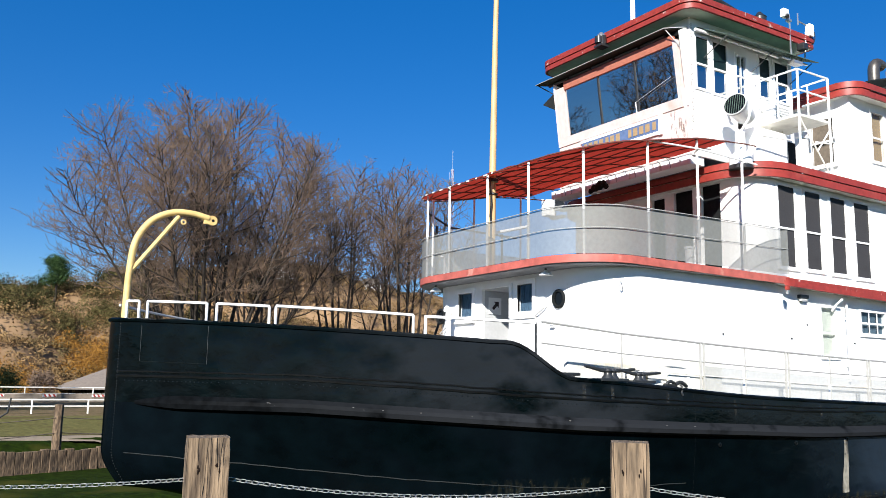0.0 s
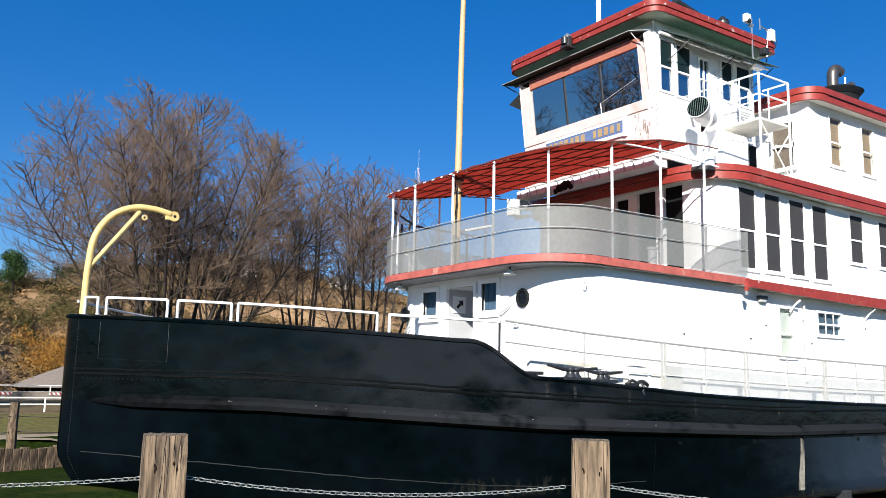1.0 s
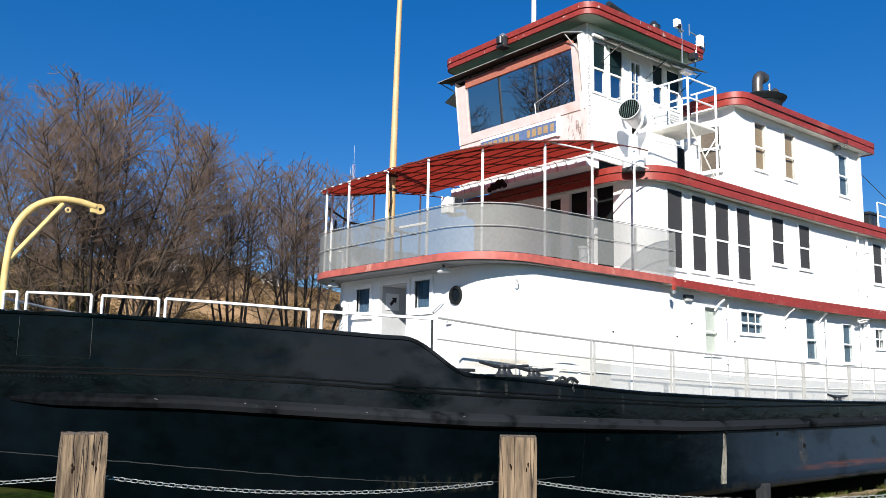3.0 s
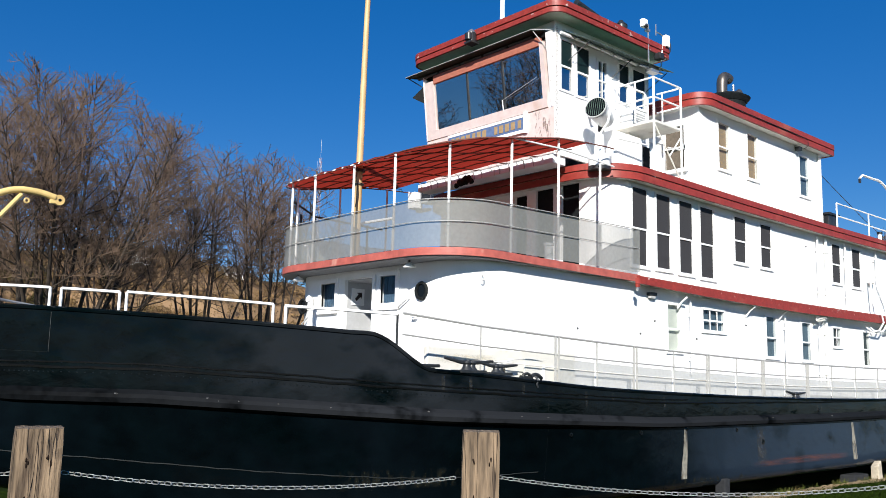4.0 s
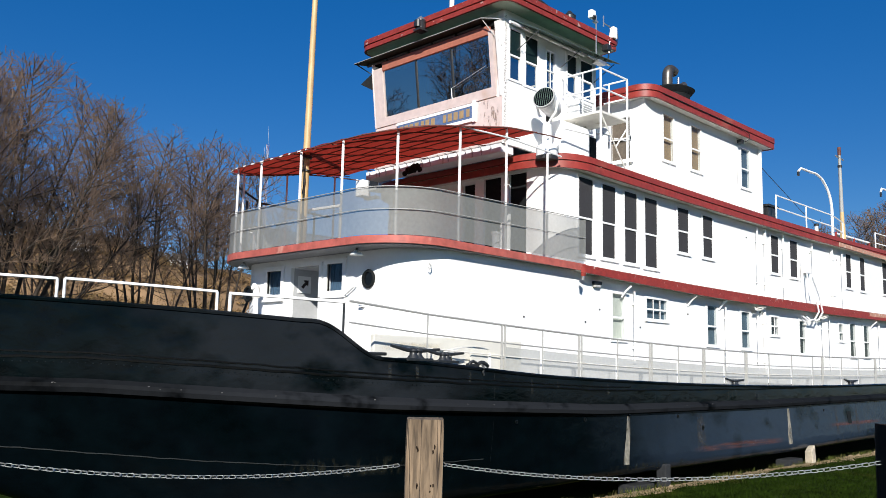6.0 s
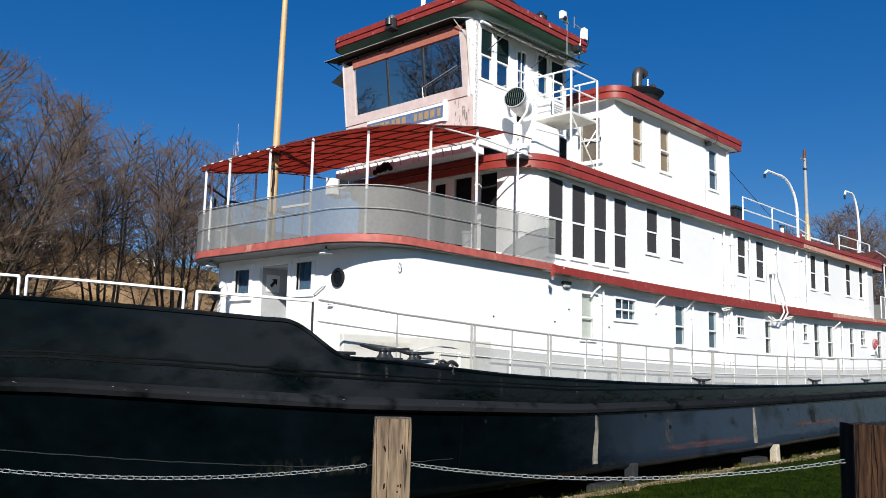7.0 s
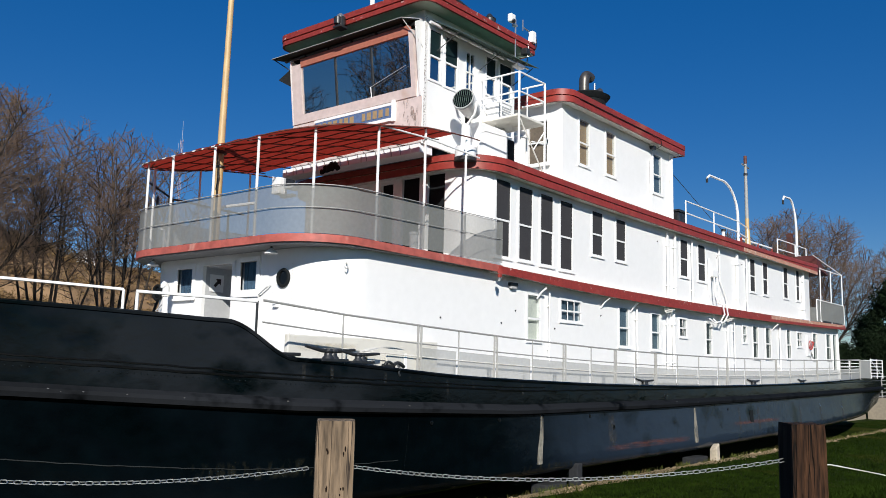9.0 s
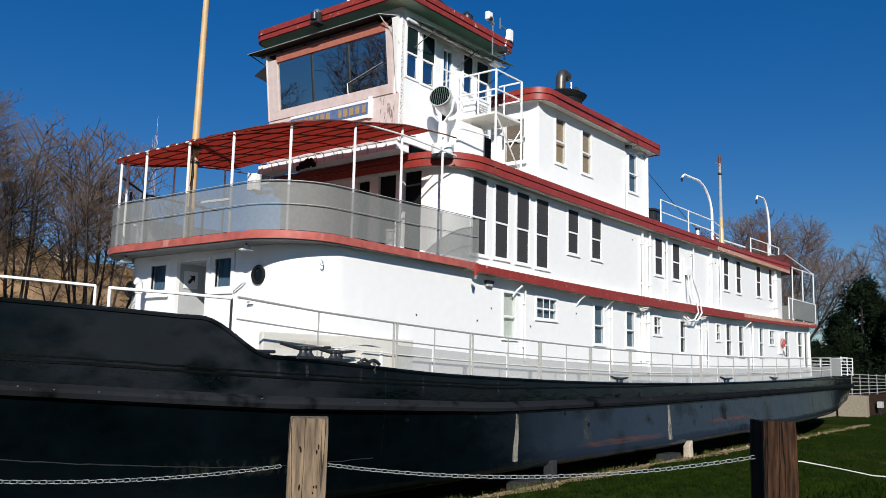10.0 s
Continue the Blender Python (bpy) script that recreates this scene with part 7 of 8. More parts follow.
def chain(p, q, sag, label="galvanised link chain hanging between timber posts"):
    p, q = Vector(p), Vector(q)
    ob = thing("chain", *p.lerp(q, 0.5), label, "chain", "fence chains")
    inv = Matrix.Translation(-ob.location)
    pts = [p.lerp(q, i / 200) - Vector((0, 0, sag * 4 * (i / 200) * (1 - i / 200))) for i in range(201)]
    total = sum((b - a).length for a, b in zip(pts, pts[1:]))
    pitch = 2 * L - 3.2 * rr + 0.002
    n = int(total / pitch)
    acc, k = 0.0, 0
    for i in range(n):
        s = (i + 0.5) * total / n
        while k < 199 and acc + (pts[k + 1] - pts[k]).length < s:
            acc += (pts[k + 1] - pts[k]).length
            k += 1
        d = (pts[k + 1] - pts[k]).normalized()
        c = pts[k] + d * (s - acc)
        side = d.cross(Vector((0, 0, 1))).normalized()
        up = side.cross(d)
        tilt = radians(45 if i % 2 else -45)
        y = side * math.cos(tilt) + up * math.sin(tilt)
        z = d.cross(y)
        o = new("link", LINK)
        o.parent = ob
        o.matrix_parent_inverse = inv
        o.matrix_basis = Matrix(((d.x, y.x, z.x, c.x), (d.y, y.y, z.y, c.y), (d.z, y.z, z.z, c.z), (0, 0, 0, 1)))


chain((-0.65, 5.03, 1.17), (1.19, 4.15, 1.158), 0.045)
chain((1.37, 4.05, 1.163), (2.97, 3.19, 1.132), 0.058)
chain((3.13, 3.06, 1.14), (4.27, 1.38, 1.235), 0.075)
ob = thing("rope", 4.6, 1.0, 1.2, "thin white rope tied to the dark post", "rope")
part("strand", tubed([(4.38, 1.262, 1.216), (4.53, 1.25, 1.206), (4.9, 1.15, 1.148), (5.2, 1.073, 1.098), (6.0, 0.87, 1.02), (7.0, 0.6, 0.98)], 0.003, 6), SOILED, ob)

# ---- behind the bow: timber wall, path, rails, shelter ----
wallob = thing("retaining_wall", 3, wall_line(3), -0.95, "retaining wall of weathered upright timbers", "wall", kind="structure")
OLDWOOD = material("old_brown_timber", (0.135, 0.092, 0.056), 0.9, spread=0.5, grain=12, stain=4, bump=1.0, stretch=(2, 2, 0.7), dark=(0.055, 0.036, 0.022), dark_at=0.5, random_tint=0.22)
plank = flat(boxed(-0.113, 0.113, -0.06, 0.06, -0.55, 0.24, bevel=0.012), "plank", OLDWOOD)
for i in range(110):
    x = -8 + i * 0.215
    o = new("plank", plank)
    o.parent = wallob
    o.matrix_parent_inverse = Matrix.Translation(-wallob.location)
    o.matrix_basis = pose(x, wall_line(x) + 0.2, -0.62 + 0.05 * random.uniform(-1, 1), random.uniform(-3, 3), random.uniform(-1.5, 1.5), 23 + random.uniform(-4, 4))
for x in (-3.6, 3.72, 11.2):
    y = wall_line(x) + 0.45
    ob = thing("rope_post", x, y, -0.2, "old round timber post above the retaining wall", "post", "rope fence posts")
    part("timber", tubed([(x, y, -0.6), (x - 0.01, y, 0.2), (x, y, 0.80)], 0.13, 9, 0.115), OLDWOOD, ob)
for h in (0.05, 0.45):
    for x0, x1 in ((-3.6, 3.72), (3.72, 11.2)):
        ob = thing("fence_rope", x0, wall_line(x0), h, "grey rope slung between the timber posts", "rope", "fence ropes")
        part("strand", tubed([(x0 + (x1 - x0) * i / 10, wall_line(x0 + (x1 - x0) * i / 10) + 0.40, h - 0.6 * (i / 10) * (1 - i / 10)) for i in range(11)], 0.012, 5), SHADEBOARD, ob)


def strip(name, y0, y1, x0, x1, mat, label, lift=0.02):
    bm = bmesh.new()
    n = 40
    rows = [[bm.verts.new((x0 + (x1 - x0) * i / n, y, land(x0 + (x1 - x0) * i / n, y) + lift)) for y in (y0, (y0 + y1) / 2, y1)] for i in range(n + 1)]
    for a, b in zip(rows, rows[1:]):
        for k in range(2):
            bm.faces.new((a[k], b[k], b[k + 1], a[k + 1]))
    tagged(part(name, bm, mat, None), label, name, kind="structure")


WORN = material("worn_brown_lawn", (0.150, 0.112, 0.062), 0.95, spread=0.35, grain=4, stain=0.4, bump=0.4, dark=(0.10, 0.088, 0.036), dark_at=0.52, spec=0.05)
strip("path", 26.9, 28.3, -60, 40, ROAD, "pale gravel path on the terrace")
DRYGRASS = material("dry_olive_grass", (0.125, 0.115, 0.040), 0.95, spread=0.4, grain=5, stain=0.5, bump=0.5, dark=(0.10, 0.075, 0.035), dark_at=0.55, spec=0.05)
strip("dry_lawn", 28.32, 40.9, -60, 40, DRYGRASS, "dry olive lawn on the terrace", 0.03)
strip("worn_lawn", 41, 60, -120, 60, WORN, "worn brown lawn across the park")
strip("road", 62, 76, -120, 90, ROAD, "grey road below the bluff")


def yard_rail(y, x0, x1, z, h, step, label):
    ob = thing("yard_rail", x0, y, z, label, "fence", "yard rails")
    for dz in (h, h * 0.5):
        part("bar", tubed([(x0, y, z + dz), (x1, y, z + dz)], 0.035, 5), SOILED, ob)
    x = x0
    while x <= x1:
        part("upright", tubed([(x, y, z - 0.2), (x, y, z + h)], 0.04, 5), SOILED, ob)
        x += step


yard_rail(43.0, -14, 16, -0.2, 0.60, 2.4, "white pipe fence along the terrace")
yard_rail(62.0, -14, 20, -0.2, 0.85, 4.2, "white pipe fence along the road")
BARRIER = material("weathered_tan_concrete", (0.24, 0.20, 0.16), 0.95, spread=0.15, grain=4, stain=0.8, spec=0.1)
ob = thing("road_barrier", 5, 61.0, -0.45, "long tan concrete barrier with red and white striped marks", "barrier")
part("beam", boxed(-40, 24, 60.9, 61.1, -0.5, 0.27, bevel=0.02), BARRIER, ob)
for x in (2.3, 5.3, 8.35, 11.35):
    mark = part("mark", boxed(x - 0.42, x + 0.42, 60.88, 60.897, 0.08, 0.22), WHITE, ob)
    for k in range(3):
        bm = bmesh.new()
        a = x - 0.36 + k * 0.27
        bm.faces.new([bm.verts.new(v) for v in ((a + 0.09, 60.874, 0.08), (a + 0.21, 60.874, 0.08), (a + 0.12, 60.874, 0.22), (a, 60.874, 0.22))])
        part("stripe", bm, BUOYRED, mark)
shelter = thing("picnic_shelter", 17, 80, -0.2, "low open shelter with a brown hipped roof", "shelter")
bm = bmesh.new()
e = [(11.6, 77), (22.5, 77), (22.5, 84), (11.6, 84)]
lo = [bm.verts.new((x, y, 0.25)) for x, y in e]
t = [bm.verts.new((15.6, 80.5, 2.1)), bm.verts.new((18.5, 80.5, 2.1))]
for f in ((lo[0], lo[1], t[1], t[0]), (lo[1], lo[2], t[1]), (lo[2], lo[3], t[0], t[1]), (lo[3], lo[0], t[0]), (lo[3], lo[2], lo[1], lo[0])):
    bm.faces.new(f)
part("roof", bm, SHINGLE, shelter)
for x, y in ((12.2, 77.6), (17, 77.6), (21.8, 77.6), (12.2, 83.4), (21.8, 83.4)):
    part("post", boxed(x - 0.12, x + 0.12, y - 0.12, y + 0.12, -0.5, 0.25), DARKWOOD, shelter)
part("back_wall", boxed(12.2, 21.8, 83, 83.2, -0.5, 0.25), DARKWOOD, shelter)
ob = thing("bike_rack", 3.6, 40.0, -0.2, "dark bent pipe rack on the grass", "rack")
part("hoop", tubed([(2.2, 33.0, -0.2), (2.9, 33.0, 0.0), (3.25, 33.0, 0.25), (3.32, 33.0, 0.75)], 0.035), DARK, ob)

# ---- astern: concrete ramp with railing ----
ramp = thing("ramp_wall", 58, 13.5, -0.95, "pale concrete ramp wall astern of the boat", "wall", kind="structure")
part("wall", boxed(56.6, 57.4, 11.6, 13.2, -1.1, 0.32, bevel=0.02), CONCRETE, ramp)
part("wall_wing", boxed(57.41, 75, 11.9, 13.3, -1.1, 0.30, bevel=0.02), DARKWOOD, ramp)
part("wall_back", boxed(48.5, 56.59, 13.3, 13.8, -1.1, 0.10, bevel=0.02), CONCRETE, ramp)
ob = thing("ramp_railing", 57, 11.8, 0.3, "white five-bar pipe railing on the ramp wall", "railing")
for k in range(6):
    part("bar", tubed([(54.5, 12.4, 0.42 + 0.24 * k), (75, 12.4, 0.42 + 0.20 * k)], 0.026, 5), RAILGREY, ob)
for x in (54.5, 56.8, 59, 61.5, 64, 67, 70, 73):
    part("upright", tubed([(x, 12.4, 0.25), (x, 12.4, 1.62)], 0.035, 5), RAILGREY, ob)
ob = thing("gas_meter", 60.5, 11.5, -0.95, "small grey utility box by the ramp", "box")
part("case", boxed(60.3, 60.9, 11.45, 11.75, -0.5, -0.1, bevel=0.03), GREY, ob)
part("pipe", tubed([(60.6, 11.6, -1.0), (60.6, 11.6, -0.5)], 0.04), DARK, ob)

# ---- trees ----


def bare_tree(seed, height, wide, stems, reach=0.80, density=1.0, r0=0.17, low=0.22, belly=0.50):
    """Trunks and limbs of a leafless tree, and its twigs, as two meshes round the origin; the crown fills a rounded dome."""
    rng = random.Random(seed)
    wood, twig = ([], []), ([], [])
    mid_z = height * belly
    off = Vector((seed * 1.7, seed * 0.9, 0))

    def filled(p):
        """Over 1 outside the dome, whose outline is uneven."""
        q = math.hypot(p.x, p.y)
        v = (p.z - mid_z) / (height - mid_z) if p.z > mid_z else (mid_z - p.z) / (mid_z * 1.5)
        return math.sqrt((q / wide) ** 2 + v * v) * (1 + 0.12 * noise.noise(Vector((p.x, p.y, p.z)) * (3.0 / wide) + off))

    def limb(target, pts, ra, rb, n):
        V, F = target
        start = len(V)
        for i, p in enumerate(pts):
            d = (pts[min(i + 1, len(pts) - 1)] - pts[max(i - 1, 0)])
            d.normalize()
            u = d.cross(Vector((0.3, 0.5, 0.8) if abs(d.z) < 0.95 else (1, 0, 0)))
            u.normalize()
            v = d.cross(u)
            r = ra + (rb - ra) * i / (len(pts) - 1)
            for k in range(n):
                a = 2 * math.pi * k / n
                V.append(p + u * (r * math.cos(a)) + v * (r * math.sin(a)))
        for i in range(len(pts) - 1):
            for k in range(n):
                s = start + i * n
                F.append((s + k, s + (k + 1) % n, s + n + (k + 1) % n, s + n + k))

    def shoots(pts, length, r, level):
        """Side branches along a branch."""
        if level > 4:
            return
        n = len(pts) - 1
        gap = (0.60, 0.46, 0.36, 0.33)[level - 1] / density
        kids = min(40, int(length / gap + rng.random()))
        first = (low, 0.16, 0.12, 0.10)[level - 1]
        for k in range(kids):
            f = first + (1 - first) * ((k + rng.random()) / max(1, kids)) ** (0.62 if level == 1 else 1.0)
            i = min(n - 1, int(f * n))
            base = pts[i].lerp(pts[i + 1], f * n - i)
            along_d = (pts[i + 1] - pts[i]).normalized()
            side = along_d.cross(Vector((rng.gauss(0, 1), rng.gauss(0, 1), rng.gauss(0, 0.5)))).normalized()
            d = (along_d * math.cos(radians(48)) + side * math.sin(radians(rng.uniform(36, 70)))).normalized()
            if d.z < -0.25:
                d.z *= -0.3
            if level == 1:
                ln = (0.27 * height) * (0.92 - 0.36 * f) * rng.uniform(0.5, 1.0)
            else:
                ln = length * rng.uniform(*((0.42, 0.72), (0.45, 0.75), (0.45, 0.80))[level - 2]) * (1.10 - 0.4 * f)
            grow(base, d, ln, max((0.026, 0.017, 0.0125, 0.0104)[level - 1], r * (1 - 0.75 * f) * 0.42), level)

    def grow(p, d, length, r, level):
        if length < 0.12:
            return
        n = (6, 6, 4, 2, 1)[level]
        pts, q = [p.copy()], p.copy()
        wob = (0.05, 0.09, 0.10, 0.11, 0.12)[level]
        for i in range(n):
            d = (d + Vector((rng.gauss(0, wob), rng.gauss(0, wob), rng.gauss(0, wob) + (0.05, 0.06, 0.06, 0.07, 0.05)[level]))).normalized()
            q = q + d * length / n
            pts.append(q.copy())
            if filled(q) > 1.0:
                break
        done = length * (len(pts) - 1) / n
        limb(wood if level < 2 else twig, pts, r, r * (0.4, 0.4, 0.4, 0.5, 0.55)[level], (7, 5, 3, 3, 3)[level])
        shoots(pts, done, r, level + 1)

    for s in range(stems):
        a = 2.39996 * s + rng.uniform(-0.5, 0.5)
        q = wide * reach * math.sqrt((s + 0.4) / stems) * rng.uniform(0.85, 1.05)
        top = mid_z + (height - mid_z) * math.sqrt(max(0.05, 1 - (q / wide) ** 2)) * rng.uniform(0.90, 1.0)
        base = Vector((0.5 * math.cos(a), 0.5 * math.sin(a), -0.3)) * (1 if stems > 1 else 0.1)
        tip = Vector((q * math.cos(a), q * math.sin(a), top))
        ctrl = Vector((tip.x * 0.52 + rng.gauss(0, 0.3), tip.y * 0.52 + rng.gauss(0, 0.3), top * 0.50))
        pts = []
        for i in range(13):
            f = i / 12
            p = base * (1 - f) ** 2 + ctrl * (2 * f * (1 - f)) + tip * f * f
            pts.append(p + Vector((noise.noise(Vector((f * 3, s, seed))), noise.noise(Vector((f * 3, s, seed + 9))), 0)) * (0.35 * f))
        ra = r0 * rng.uniform(0.65, 1.1)
        limb(wood, pts, ra, 0.012, 7)
        shoots(pts, height, ra, 1)
    out = []
    for nm, (V, F), m in (("limbs", wood, BARK), ("twigs", twig, TWIG)):
        me = bpy.data.meshes.new(nm)
        me.from_pydata(V, [], F)
        me.materials.append(m)
        me.shade_smooth()
        out.append(me)
    return out


def plant(meshes, x, y, z, size, turn, label, group="bare trees", name="bare_tree"):
    ob = thing(name, x, y, z, label, "tree", group)
    ob.scale = (size, size, size)
    ob.rotation_euler = (0, 0, radians(turn))
    for me in meshes:
        o = new("trunk" if me.name.startswith("limbs") else "crown", me)
        o.parent = ob
    return ob


big = bare_tree(3, 15.6, 9.0, 22, 0.97, 1.08, r0=0.15, low=0.34, belly=0.40)
mid = bare_tree(11, 14.4, 5.4, 8, 0.92, 1.06, r0=0.13, low=0.42, belly=0.46)
slim = bare_tree(21, 14.0, 4.2, 6, 0.92, 1.06, r0=0.12, low=0.42, belly=0.50)
plant(big, 12.2, 41.0, -0.3, 1.0, 20, "large leafless many-stemmed tree behind the bow")
plant(mid, 22.0, 46.0, -0.3, 1.04, 0, "leafless tree with several grey stems")
plant(mid, 26.6, 46.5, -0.3, 1.09, 130, "leafless tree with several grey stems")
plant(slim, 19.0, 52.0, -0.3, 1.05, 75, "slender leafless tree with several grey stems")
plant(slim, 29.0, 52.0, -0.3, 1.05, 200, "slender leafless tree with several grey stems")
plant(mid, -8.5, 43.0, -0.3, 1.05, 200, "leafless many-stemmed tree off the bow")
plant(slim, -12.6, 36.0, -0.3, 1.22, 30, "tall slender leafless tree off the bow")
plant(big, 87, 26.8, -1.0, 1.19, 80, "large leafless tree astern of the boat")
plant(mid, 100, 42, -1.0, 1.1, 10, "leafless tree astern of the boat")
plant(mid, 90, 31.0, -1.0, 1.12, 190, "leafless tree astern of the boat")
plant(mid, 84, 13.6, -1.0, 1.14, 150, "large leafless tree astern of the boat")
plant(mid, 112, 55, -1.0, 1.2, 60, "leafless tree astern of the boat")


def foliage(seed, shape, count, size, mat, name):
    """Small bent leaf clumps filling the places that shape() yields."""
    rng = random.Random(seed)
    V, F = [], []
    for i in range(count):
        p = shape(rng)
        a = Vector((rng.gauss(0, 1), rng.gauss(0, 1), rng.gauss(0, 0.8))).normalized() * size * rng.uniform(0.5, 1.3)
        b = a.cross(Vector((rng.gauss(0, 1), rng.gauss(0, 1), rng.gauss(0, 1)))).normalized() * size * rng.uniform(0.2, 0.45)
        s = len(V)
        V += [p - a, p + b * 0.9, p + a, p - b]
        F.append((s, s + 1, s + 2, s + 3))
    me = bpy.data.meshes.new(name)
    me.from_pydata(V, [], F)
    me.materials.append(mat)
    return me


def cone_shape(h, r):
    lobes = random.Random(int(h * 10))
    tufts = [(lobes.uniform(0.08, 0.95), lobes.uniform(0, 2 * math.pi), lobes.uniform(0.5, 1.0)) for _ in range(70)]

    def pick(rng):
        f, a, q = rng.choice(tufts)
        rad = r * (1 - f) ** 0.65 * q
        return Vector((rad * math.cos(a) + rng.gauss(0, 0.09 * r), rad * math.sin(a) + rng.gauss(0, 0.09 * r), h * f + rng.gauss(0, 0.04 * h)))
    return pick


cedar = foliage(5, cone_shape(9.0, 3.4), 15000, 0.15, EVERGREEN, "crown")
cedar_trunk = flat(tubed([(0, 0, -0.3), (0.1, 0, 4), (0, 0, 7.5)], 0.22, 7, 0.05), "trunk", BARK)


def cedar_at(x, y, z, size, turn):
    ob = thing("evergreen_tree", x, y, z, "dark green bushy evergreen tree", "tree", "evergreens")
    ob.scale, ob.rotation_euler = (size, size, size), (0, 0, radians(turn))
    for me in (cedar_trunk, cedar):
        o = new("trunk" if me is cedar_trunk else "crown", me)
        o.parent = ob


for x, y, s, a in ((71, 14.6, 1.10, 0), (76, 17.2, 0.86, 70), (69, 11.2, 0.9, 140), (76, 12.0, 1.2, 200), (84, 21.5, 0.62, 20), (79, 7.5, 1.3, 300), (72, 9.0, 1.0, 250), (88, 18.5, 0.8, 100), (67, 16.6, 0.50, 40), (69, 18.6, 0.52, 215), (65.5, 17.4, 0.50, 310), (68.5, 15.6, 0.66, 160), (92, 27, 0.55, 33), (78, 15.0, 1.0, 280)):
    cedar_at(x, y, -1.0, s, a)
LEAFGREEN = material("deep_green_leaves", (0.035, 0.066, 0.022), 0.9, spread=0.5, grain=1.2, bump=0, spec=0.1)
round_lobes = [(random.Random(50 + k).uniform(0, 6.28), random.Random(80 + k).uniform(0.1, 1.5), random.Random(110 + k).uniform(2.2, 4.6)) for k in range(22)]


def round_crown(rng):
    a, q, h = rng.choice(round_lobes)
    q *= 1.0 if h < 3.8 else 0.7
    return Vector((q * math.cos(a) + rng.gauss(0, 0.34), q * math.sin(a) + rng.gauss(0, 0.34), h + rng.gauss(0, 0.30)))


ob = thing("broadleaf_tree", 13.3, 99.5, land(13.3, 99.5), "small round-crowned dark green tree on the bluff", "tree")
o = new("trunk", flat(tubed([(0, 0, -0.5), (0.1, 0, 1.6), (0.0, 0, 3.2)], 0.16, 7, 0.07), "trunk", BARK))
o.parent = ob
o = new("crown", foliage(55, round_crown, 5200, 0.14, LEAFGREEN, "crown"))
o.parent = ob
cedar_at(28.0, 98.0, land(28, 98) - 0.5, 0.35, 50)
cedar_at(36.0, 100.0, land(36, 100) - 0.5, 0.4, 10)

# brush over the bluff
rngb = random.Random(8)
clumps = []
while len(clumps) < 3400:
    az, dist = rngb.uniform(40, 97), rngb.uniform(80, 125)
    x, y = dist * math.cos(radians(az)), dist * math.sin(radians(az))
    steep = abs(land(x, y + 0.8) - land(x, y - 0.8)) / 1.6
    if y - 0.10 * x > 80 and noise.noise(Vector((x * 0.17, y * 0.17, 2))) > -0.55 + 0.35 * max(0.0, steep - 0.6):
        clumps.append((x, y, land(x, y), rngb.uniform(0.5, 1.7)))


def bluff_shape(rng):
    x, y, z, s = rng.choice(clumps)
    a, q = rng.uniform(0, 2 * math.pi), math.sqrt(rng.random())
    return Vector((x + s * 1.1 * q * math.cos(a), y + s * 1.1 * q * math.sin(a), z + s * 1.1 * rng.random() * (1.2 - q)))


tagged(new("bluff_brush", foliage(9, bluff_shape, 170000, 0.20, BRUSH, "bluff_brush")), "dry brown brush covering the bluff", "brush", kind="stuff")
orange = [(rngb.uniform(-2, 10), rngb.uniform(78, 84), 0, rngb.uniform(1.0, 2.0)) for _ in range(26)] + [(rngb.uniform(11.5, 24), rngb.uniform(86, 91), 0, rngb.uniform(1.2, 2.2)) for _ in range(22)]


def orange_shape(rng):
    x, y, z, s = rng.choice(orange)
    a, q = rng.uniform(0, 2 * math.pi), math.sqrt(rng.random())
    return Vector((x + s * q * math.cos(a), y + s * q * math.sin(a), land(x, y) + s * 1.6 * rng.random() * (1.15 - q)))


tagged(new("autumn_bushes", foliage(10, orange_shape, 45000, 0.12, RUSTLEAF, "autumn_bushes")), "orange-leaved bushes at the foot of the bluff", "bush", kind="stuff")
shrubs = [(rngb.uniform(-6, 30), rngb.uniform(93, 104), 0, rngb.uniform(1.1, 2.3)) for _ in range(46)]


def shrub_shape(rng):
    x, y, z, s = rng.choice(shrubs)
    a, q = rng.uniform(0, 2 * math.pi), math.sqrt(rng.random())
    return Vector((x + s * q * math.cos(a), y + s * q * math.sin(a), land(x, y) - 0.2 + s * 1.25 * rng.random() * (1.25 - q * q)))


OLIVE = material("olive_leaf", (0.10, 0.085, 0.034), 0.9, spread=0.5, grain=0.6, stain=0.15, bump=0, dark=(0.045, 0.055, 0.02), dark_at=0.52, spec=0.05)
tagged(new("hill_shrubs", foliage(12, shrub_shape, 60000, 0.13, OLIVE, "hill_shrubs")), "olive and brown shrubs along the bluff top", "bush", kind="stuff")
# grass blades on the lawn that shows
rngg = random.Random(31)
V, F = [], []
while len(V) < 3 * 120000:
    x, y = rngg.uniform(12, 60), rngg.uniform(2.0, 12.5)
    if y > 9.72 + 0.25 * rngg.random() and x < 47:
        continue
    if rngg.random() > (16 / x) ** 1.3:
        continue
    z = land(x, y)
    h = rngg.uniform(0.03, 0.075)
    a = rngg.uniform(0, math.pi)
    s = len(V)
    V += [(x - 0.012 * math.cos(a), y - 0.012 * math.sin(a), z), (x + 0.012 * math.cos(a), y + 0.012 * math.sin(a), z), (x + rngg.gauss(0, 0.03), y + rngg.gauss(0, 0.03), z + h)]
    F.append((s, s + 1, s + 2))
me = bpy.data.meshes.new("grass_blades")
me.from_pydata(V, [], F)
me.materials.append(material("grass_blade", (0.0120, 0.0240, 0.002), 0.9, spread=0.5, grain=2.5, stain=0.5, bump=0, dark=(0.034, 0.037, 0.006), dark_at=0.58, spec=0.05))
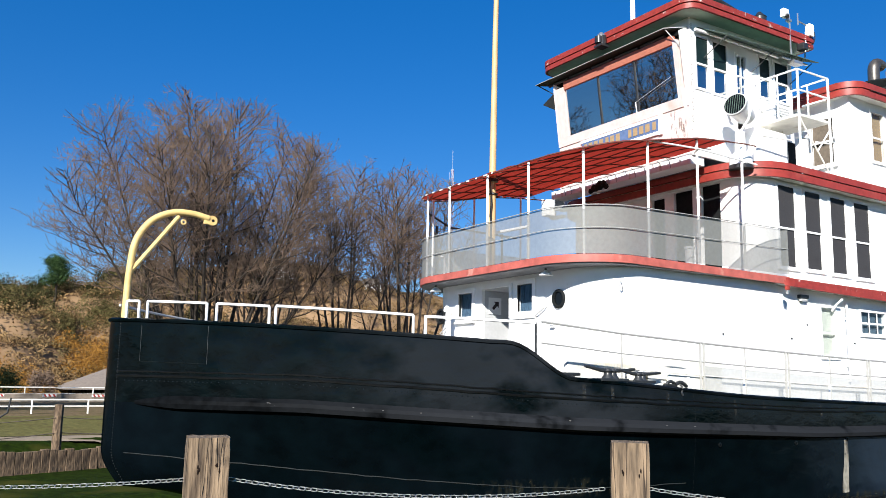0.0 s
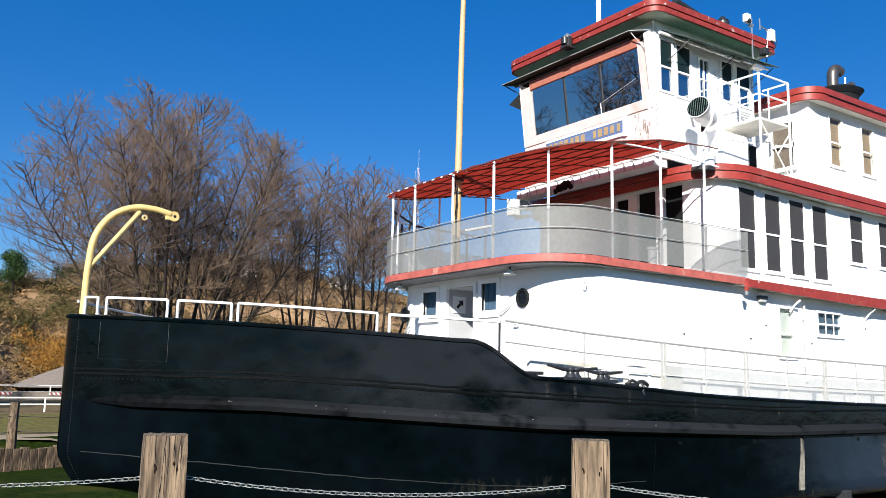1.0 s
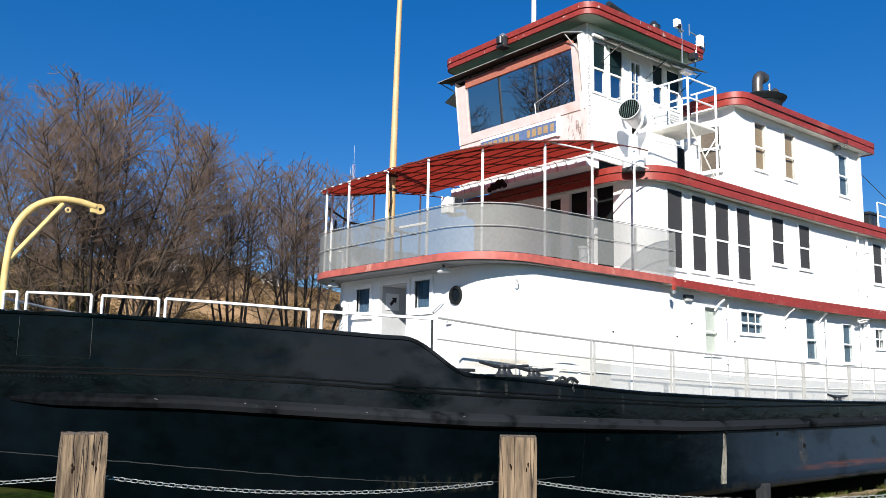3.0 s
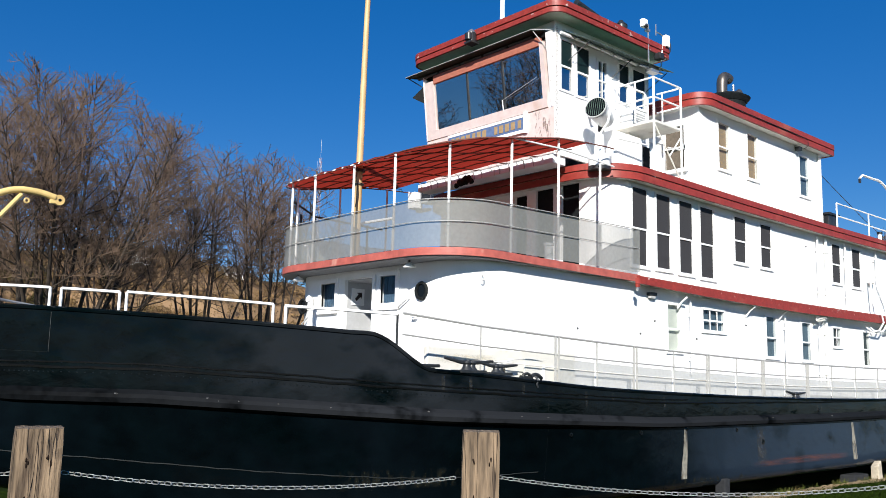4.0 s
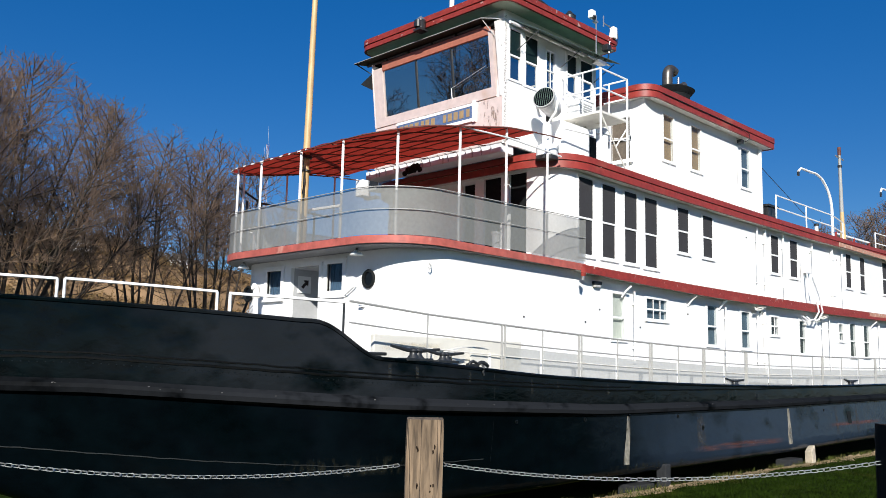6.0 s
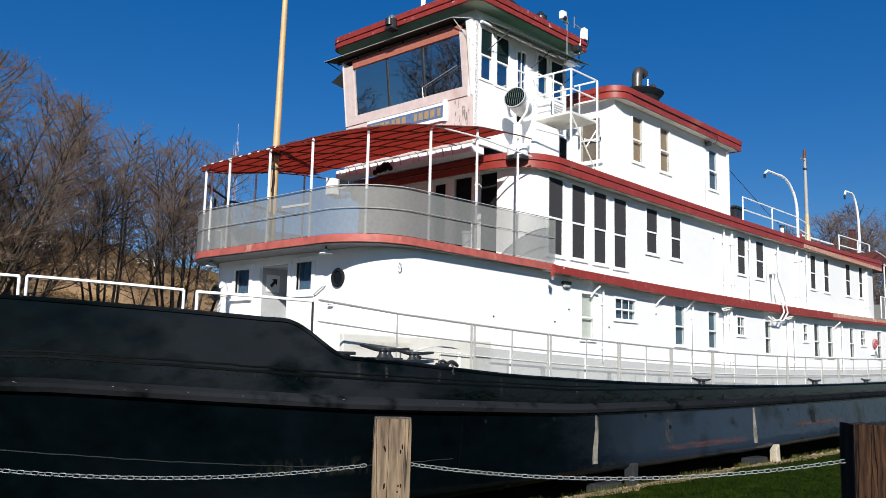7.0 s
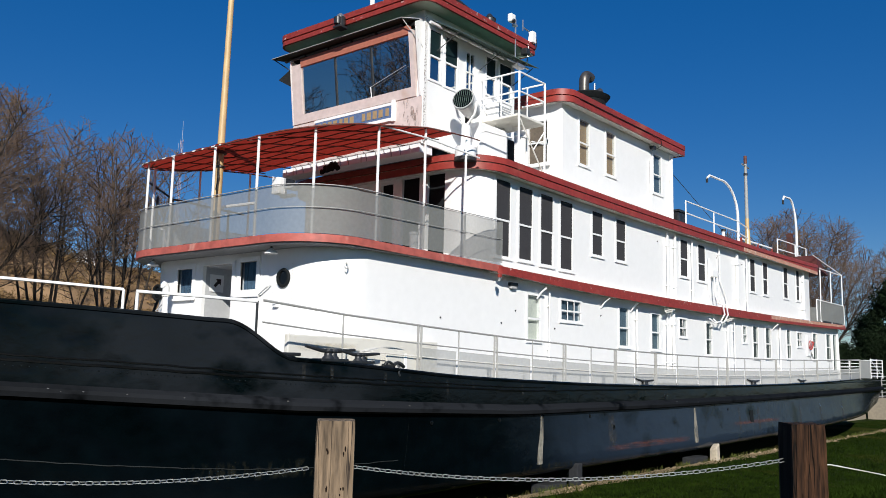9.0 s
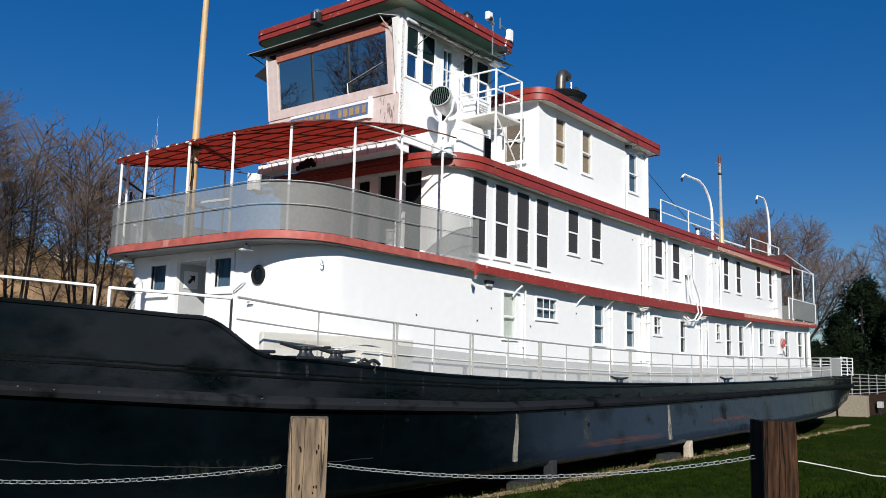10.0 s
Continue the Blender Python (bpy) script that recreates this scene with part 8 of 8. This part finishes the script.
tagged(new("grass_blades", me), "short mown grass blades", "grass", kind="stuff")

rngw = random.Random(5)
V, F = [], []
for i in range(5200):
    x = rngw.uniform(12, 44)
    y = 10.0 + rngw.gauss(0, 0.20)
    if noise.noise(Vector((x * 1.3, y * 2, 4))) < 0.02:
        continue
    z, h, a = land(x, y), rngw.uniform(0.05, 0.17), rngw.uniform(0, math.pi)
    k = len(V)
    V += [(x - 0.010 * math.cos(a), y - 0.010 * math.sin(a), z), (x + 0.010 * math.cos(a), y + 0.010 * math.sin(a), z), (x + rngw.gauss(0, 0.05), y + rngw.gauss(0, 0.05), z + h)]
    F.append((k, k + 1, k + 2))
me = bpy.data.meshes.new("weeds")
me.from_pydata(V, [], F)
me.materials.append(material("weed_leaf", (0.07, 0.085, 0.02), 0.9, spread=0.6, grain=5, stain=1.5, bump=0, dark=(0.16, 0.12, 0.05), dark_at=0.55, spec=0.05))
tagged(new("weeds", me), "low weeds and dry stems along the hull", "weeds", kind="stuff")

# far houses and radio mast
for x, y, w, h in ((48.2, 109.9, 1.7, 0.2), (42.1, 107.0, 2.2, 0.3), (55.4, 106.5, 1.4, 0.2)):
    z = land(x, y) - 0.2
    ob = thing("far_house", x, y, z, "small white house far up on the bluff", "house", "far houses")
    part("wall", boxed(x - w / 2, x + w / 2, y - 1.5, y + 1.5, z, z + h + 0.9), WHITE, ob)
    bm = bmesh.new()
    zz = z + h + 0.9
    a = [bm.verts.new(v) for v in ((x - w / 2 - 0.2, y - 1.7, zz), (x + w / 2 + 0.2, y - 1.7, zz), (x + w / 2 + 0.2, y + 1.7, zz), (x - w / 2 - 0.2, y + 1.7, zz), (x - w / 2, y, zz + 0.9), (x + w / 2, y, zz + 0.9))]
    for f in ((0, 1, 5, 4), (2, 3, 4, 5), (0, 4, 3), (1, 2, 5), (3, 2, 1, 0)):
        bm.faces.new([a[i] for i in f])
    part("roof", bm, SHINGLE, ob)
    part("window", boxed(x - 0.4, x + 0.4, y - 1.52, y - 1.505, z + 0.7, z + h + 0.3), NAVY, ob)
tower = thing("radio_mast", 108.3, 168.1, land(108.3, 168.1), "thin red and white lattice radio mast far off", "mast")
bz = land(108.3, 168.1)
for dx, dy in ((0.5, 0), (-0.3, 0.45), (-0.3, -0.45)):
    part("leg", tubed([(108.3 + dx, 168.1 + dy, bz), (108.3 + dx * 0.6, 168.1 + dy * 0.6, 52)], 0.05, 4), GREY, tower)
bm = bmesh.new()
for k in range(20):
    z = bz + (52 - bz) * k / 20
    for i, (d0, d1) in enumerate((((0.5, 0), (-0.3, 0.45)), ((-0.3, 0.45), (-0.3, -0.45)), ((-0.3, -0.45), (0.5, 0)))):
        tube(bm, [(108.3 + d0[0] * 0.8, 168.1 + d0[1] * 0.8, z), (108.3 + d1[0] * 0.8, 168.1 + d1[1] * 0.8, z + (52 - bz) / 20)], 0.03, 3)
part("lattice", bm, RED, tower)
part("whip", tubed([(108.3, 168.1, 52), (108.3, 168.1, 56.5)], 0.035, 4), GREY, tower)
part("whip", tubed([(107.4, 168.1, 45), (107.4, 168.1, 51)], 0.03, 4), GREY, tower)


# shrubs at the foot of the bluff and along its crest


def shrub(x, y, z, wide, high, mat, label, seed, count=3000, leaf=0.10):
    ob = thing("shrub", x, y, z, label, "bush", "park shrubs")
    rng = random.Random(seed)
    lobes = [(rng.uniform(0, 2 * math.pi), rng.uniform(0.2, 0.8), rng.uniform(0.25, 0.8)) for _ in range(14)]

    def pick(r):
        a, q, f = r.choice(lobes)
        return Vector((q * wide * math.cos(a) + r.gauss(0, 0.2 * wide), q * wide * math.sin(a) + r.gauss(0, 0.2 * wide), max(0.0, f * high + r.gauss(0, 0.16 * high))))

    o = new("crown", foliage(seed, pick, count, leaf, mat, "crown"))
    o.parent = ob


OLIVE = material("olive_leaves", (0.045, 0.048, 0.020), 0.95, spread=0.5, grain=1.5, bump=0, spec=0.1)
shrub(6.4, 71.0, -0.2, 1.5, 2.2, EVERGREEN, "dark green rounded shrub by the road", 41)
shrub(4.0, 71.0, -0.2, 1.3, 2.0, EVERGREEN, "dark green rounded shrub by the road", 42)
shrub(9.3, 71.5, -0.2, 1.0, 1.9, TWIG, "grey-brown leafless shrub by the road", 43)
for k in range(16):
    x = -2 + k * 1.9
    y = 101 + 3.0 * math.sin(k * 2.3) + 0.1 * x
    shrub(x, y, land(x, y) - 0.3, 1.6 + 0.5 * math.sin(k * 1.7), 1.9 + 0.7 * math.sin(k * 2.9), OLIVE if k % 3 else BRUSH, "olive scrub on the crest of the bluff", 60 + k, 2200, 0.12)

bm = bmesh.new()
for a in ((12.08, 12.15, 7.08, 8.37), (12.75, 12.82, 7.08, 8.37), (12.15, 12.75, 8.30, 8.37), (12.15, 12.75, 7.08, 7.15), (12.15, 12.75, 7.70, 7.74)):
    box(bm, TEX_X0 - 0.03, TEX_X0 + 0.02, *a)
win = part("window", bm, WHITE, boat)
part("sill", boxed(TEX_X0 - 0.10, TEX_X0 - 0.032, 12.03, 12.87, 7.03, 7.078), WHITE, win)
ob = thing("roof_cable", 22, 11.35, 8.87, "thin black cable along the texas roof edge", "cable")
part("cable", tubed([(19.5, 11.355, 8.872), (21.5, 11.352, 8.866), (23.4, 11.353, 8.872), (24.25, 11.345, 8.862), (24.5, 11.34, 8.80), (24.55, 11.36, 8.66), (24.45, 11.46, 8.57)], 0.011, 5), DARK, ob)
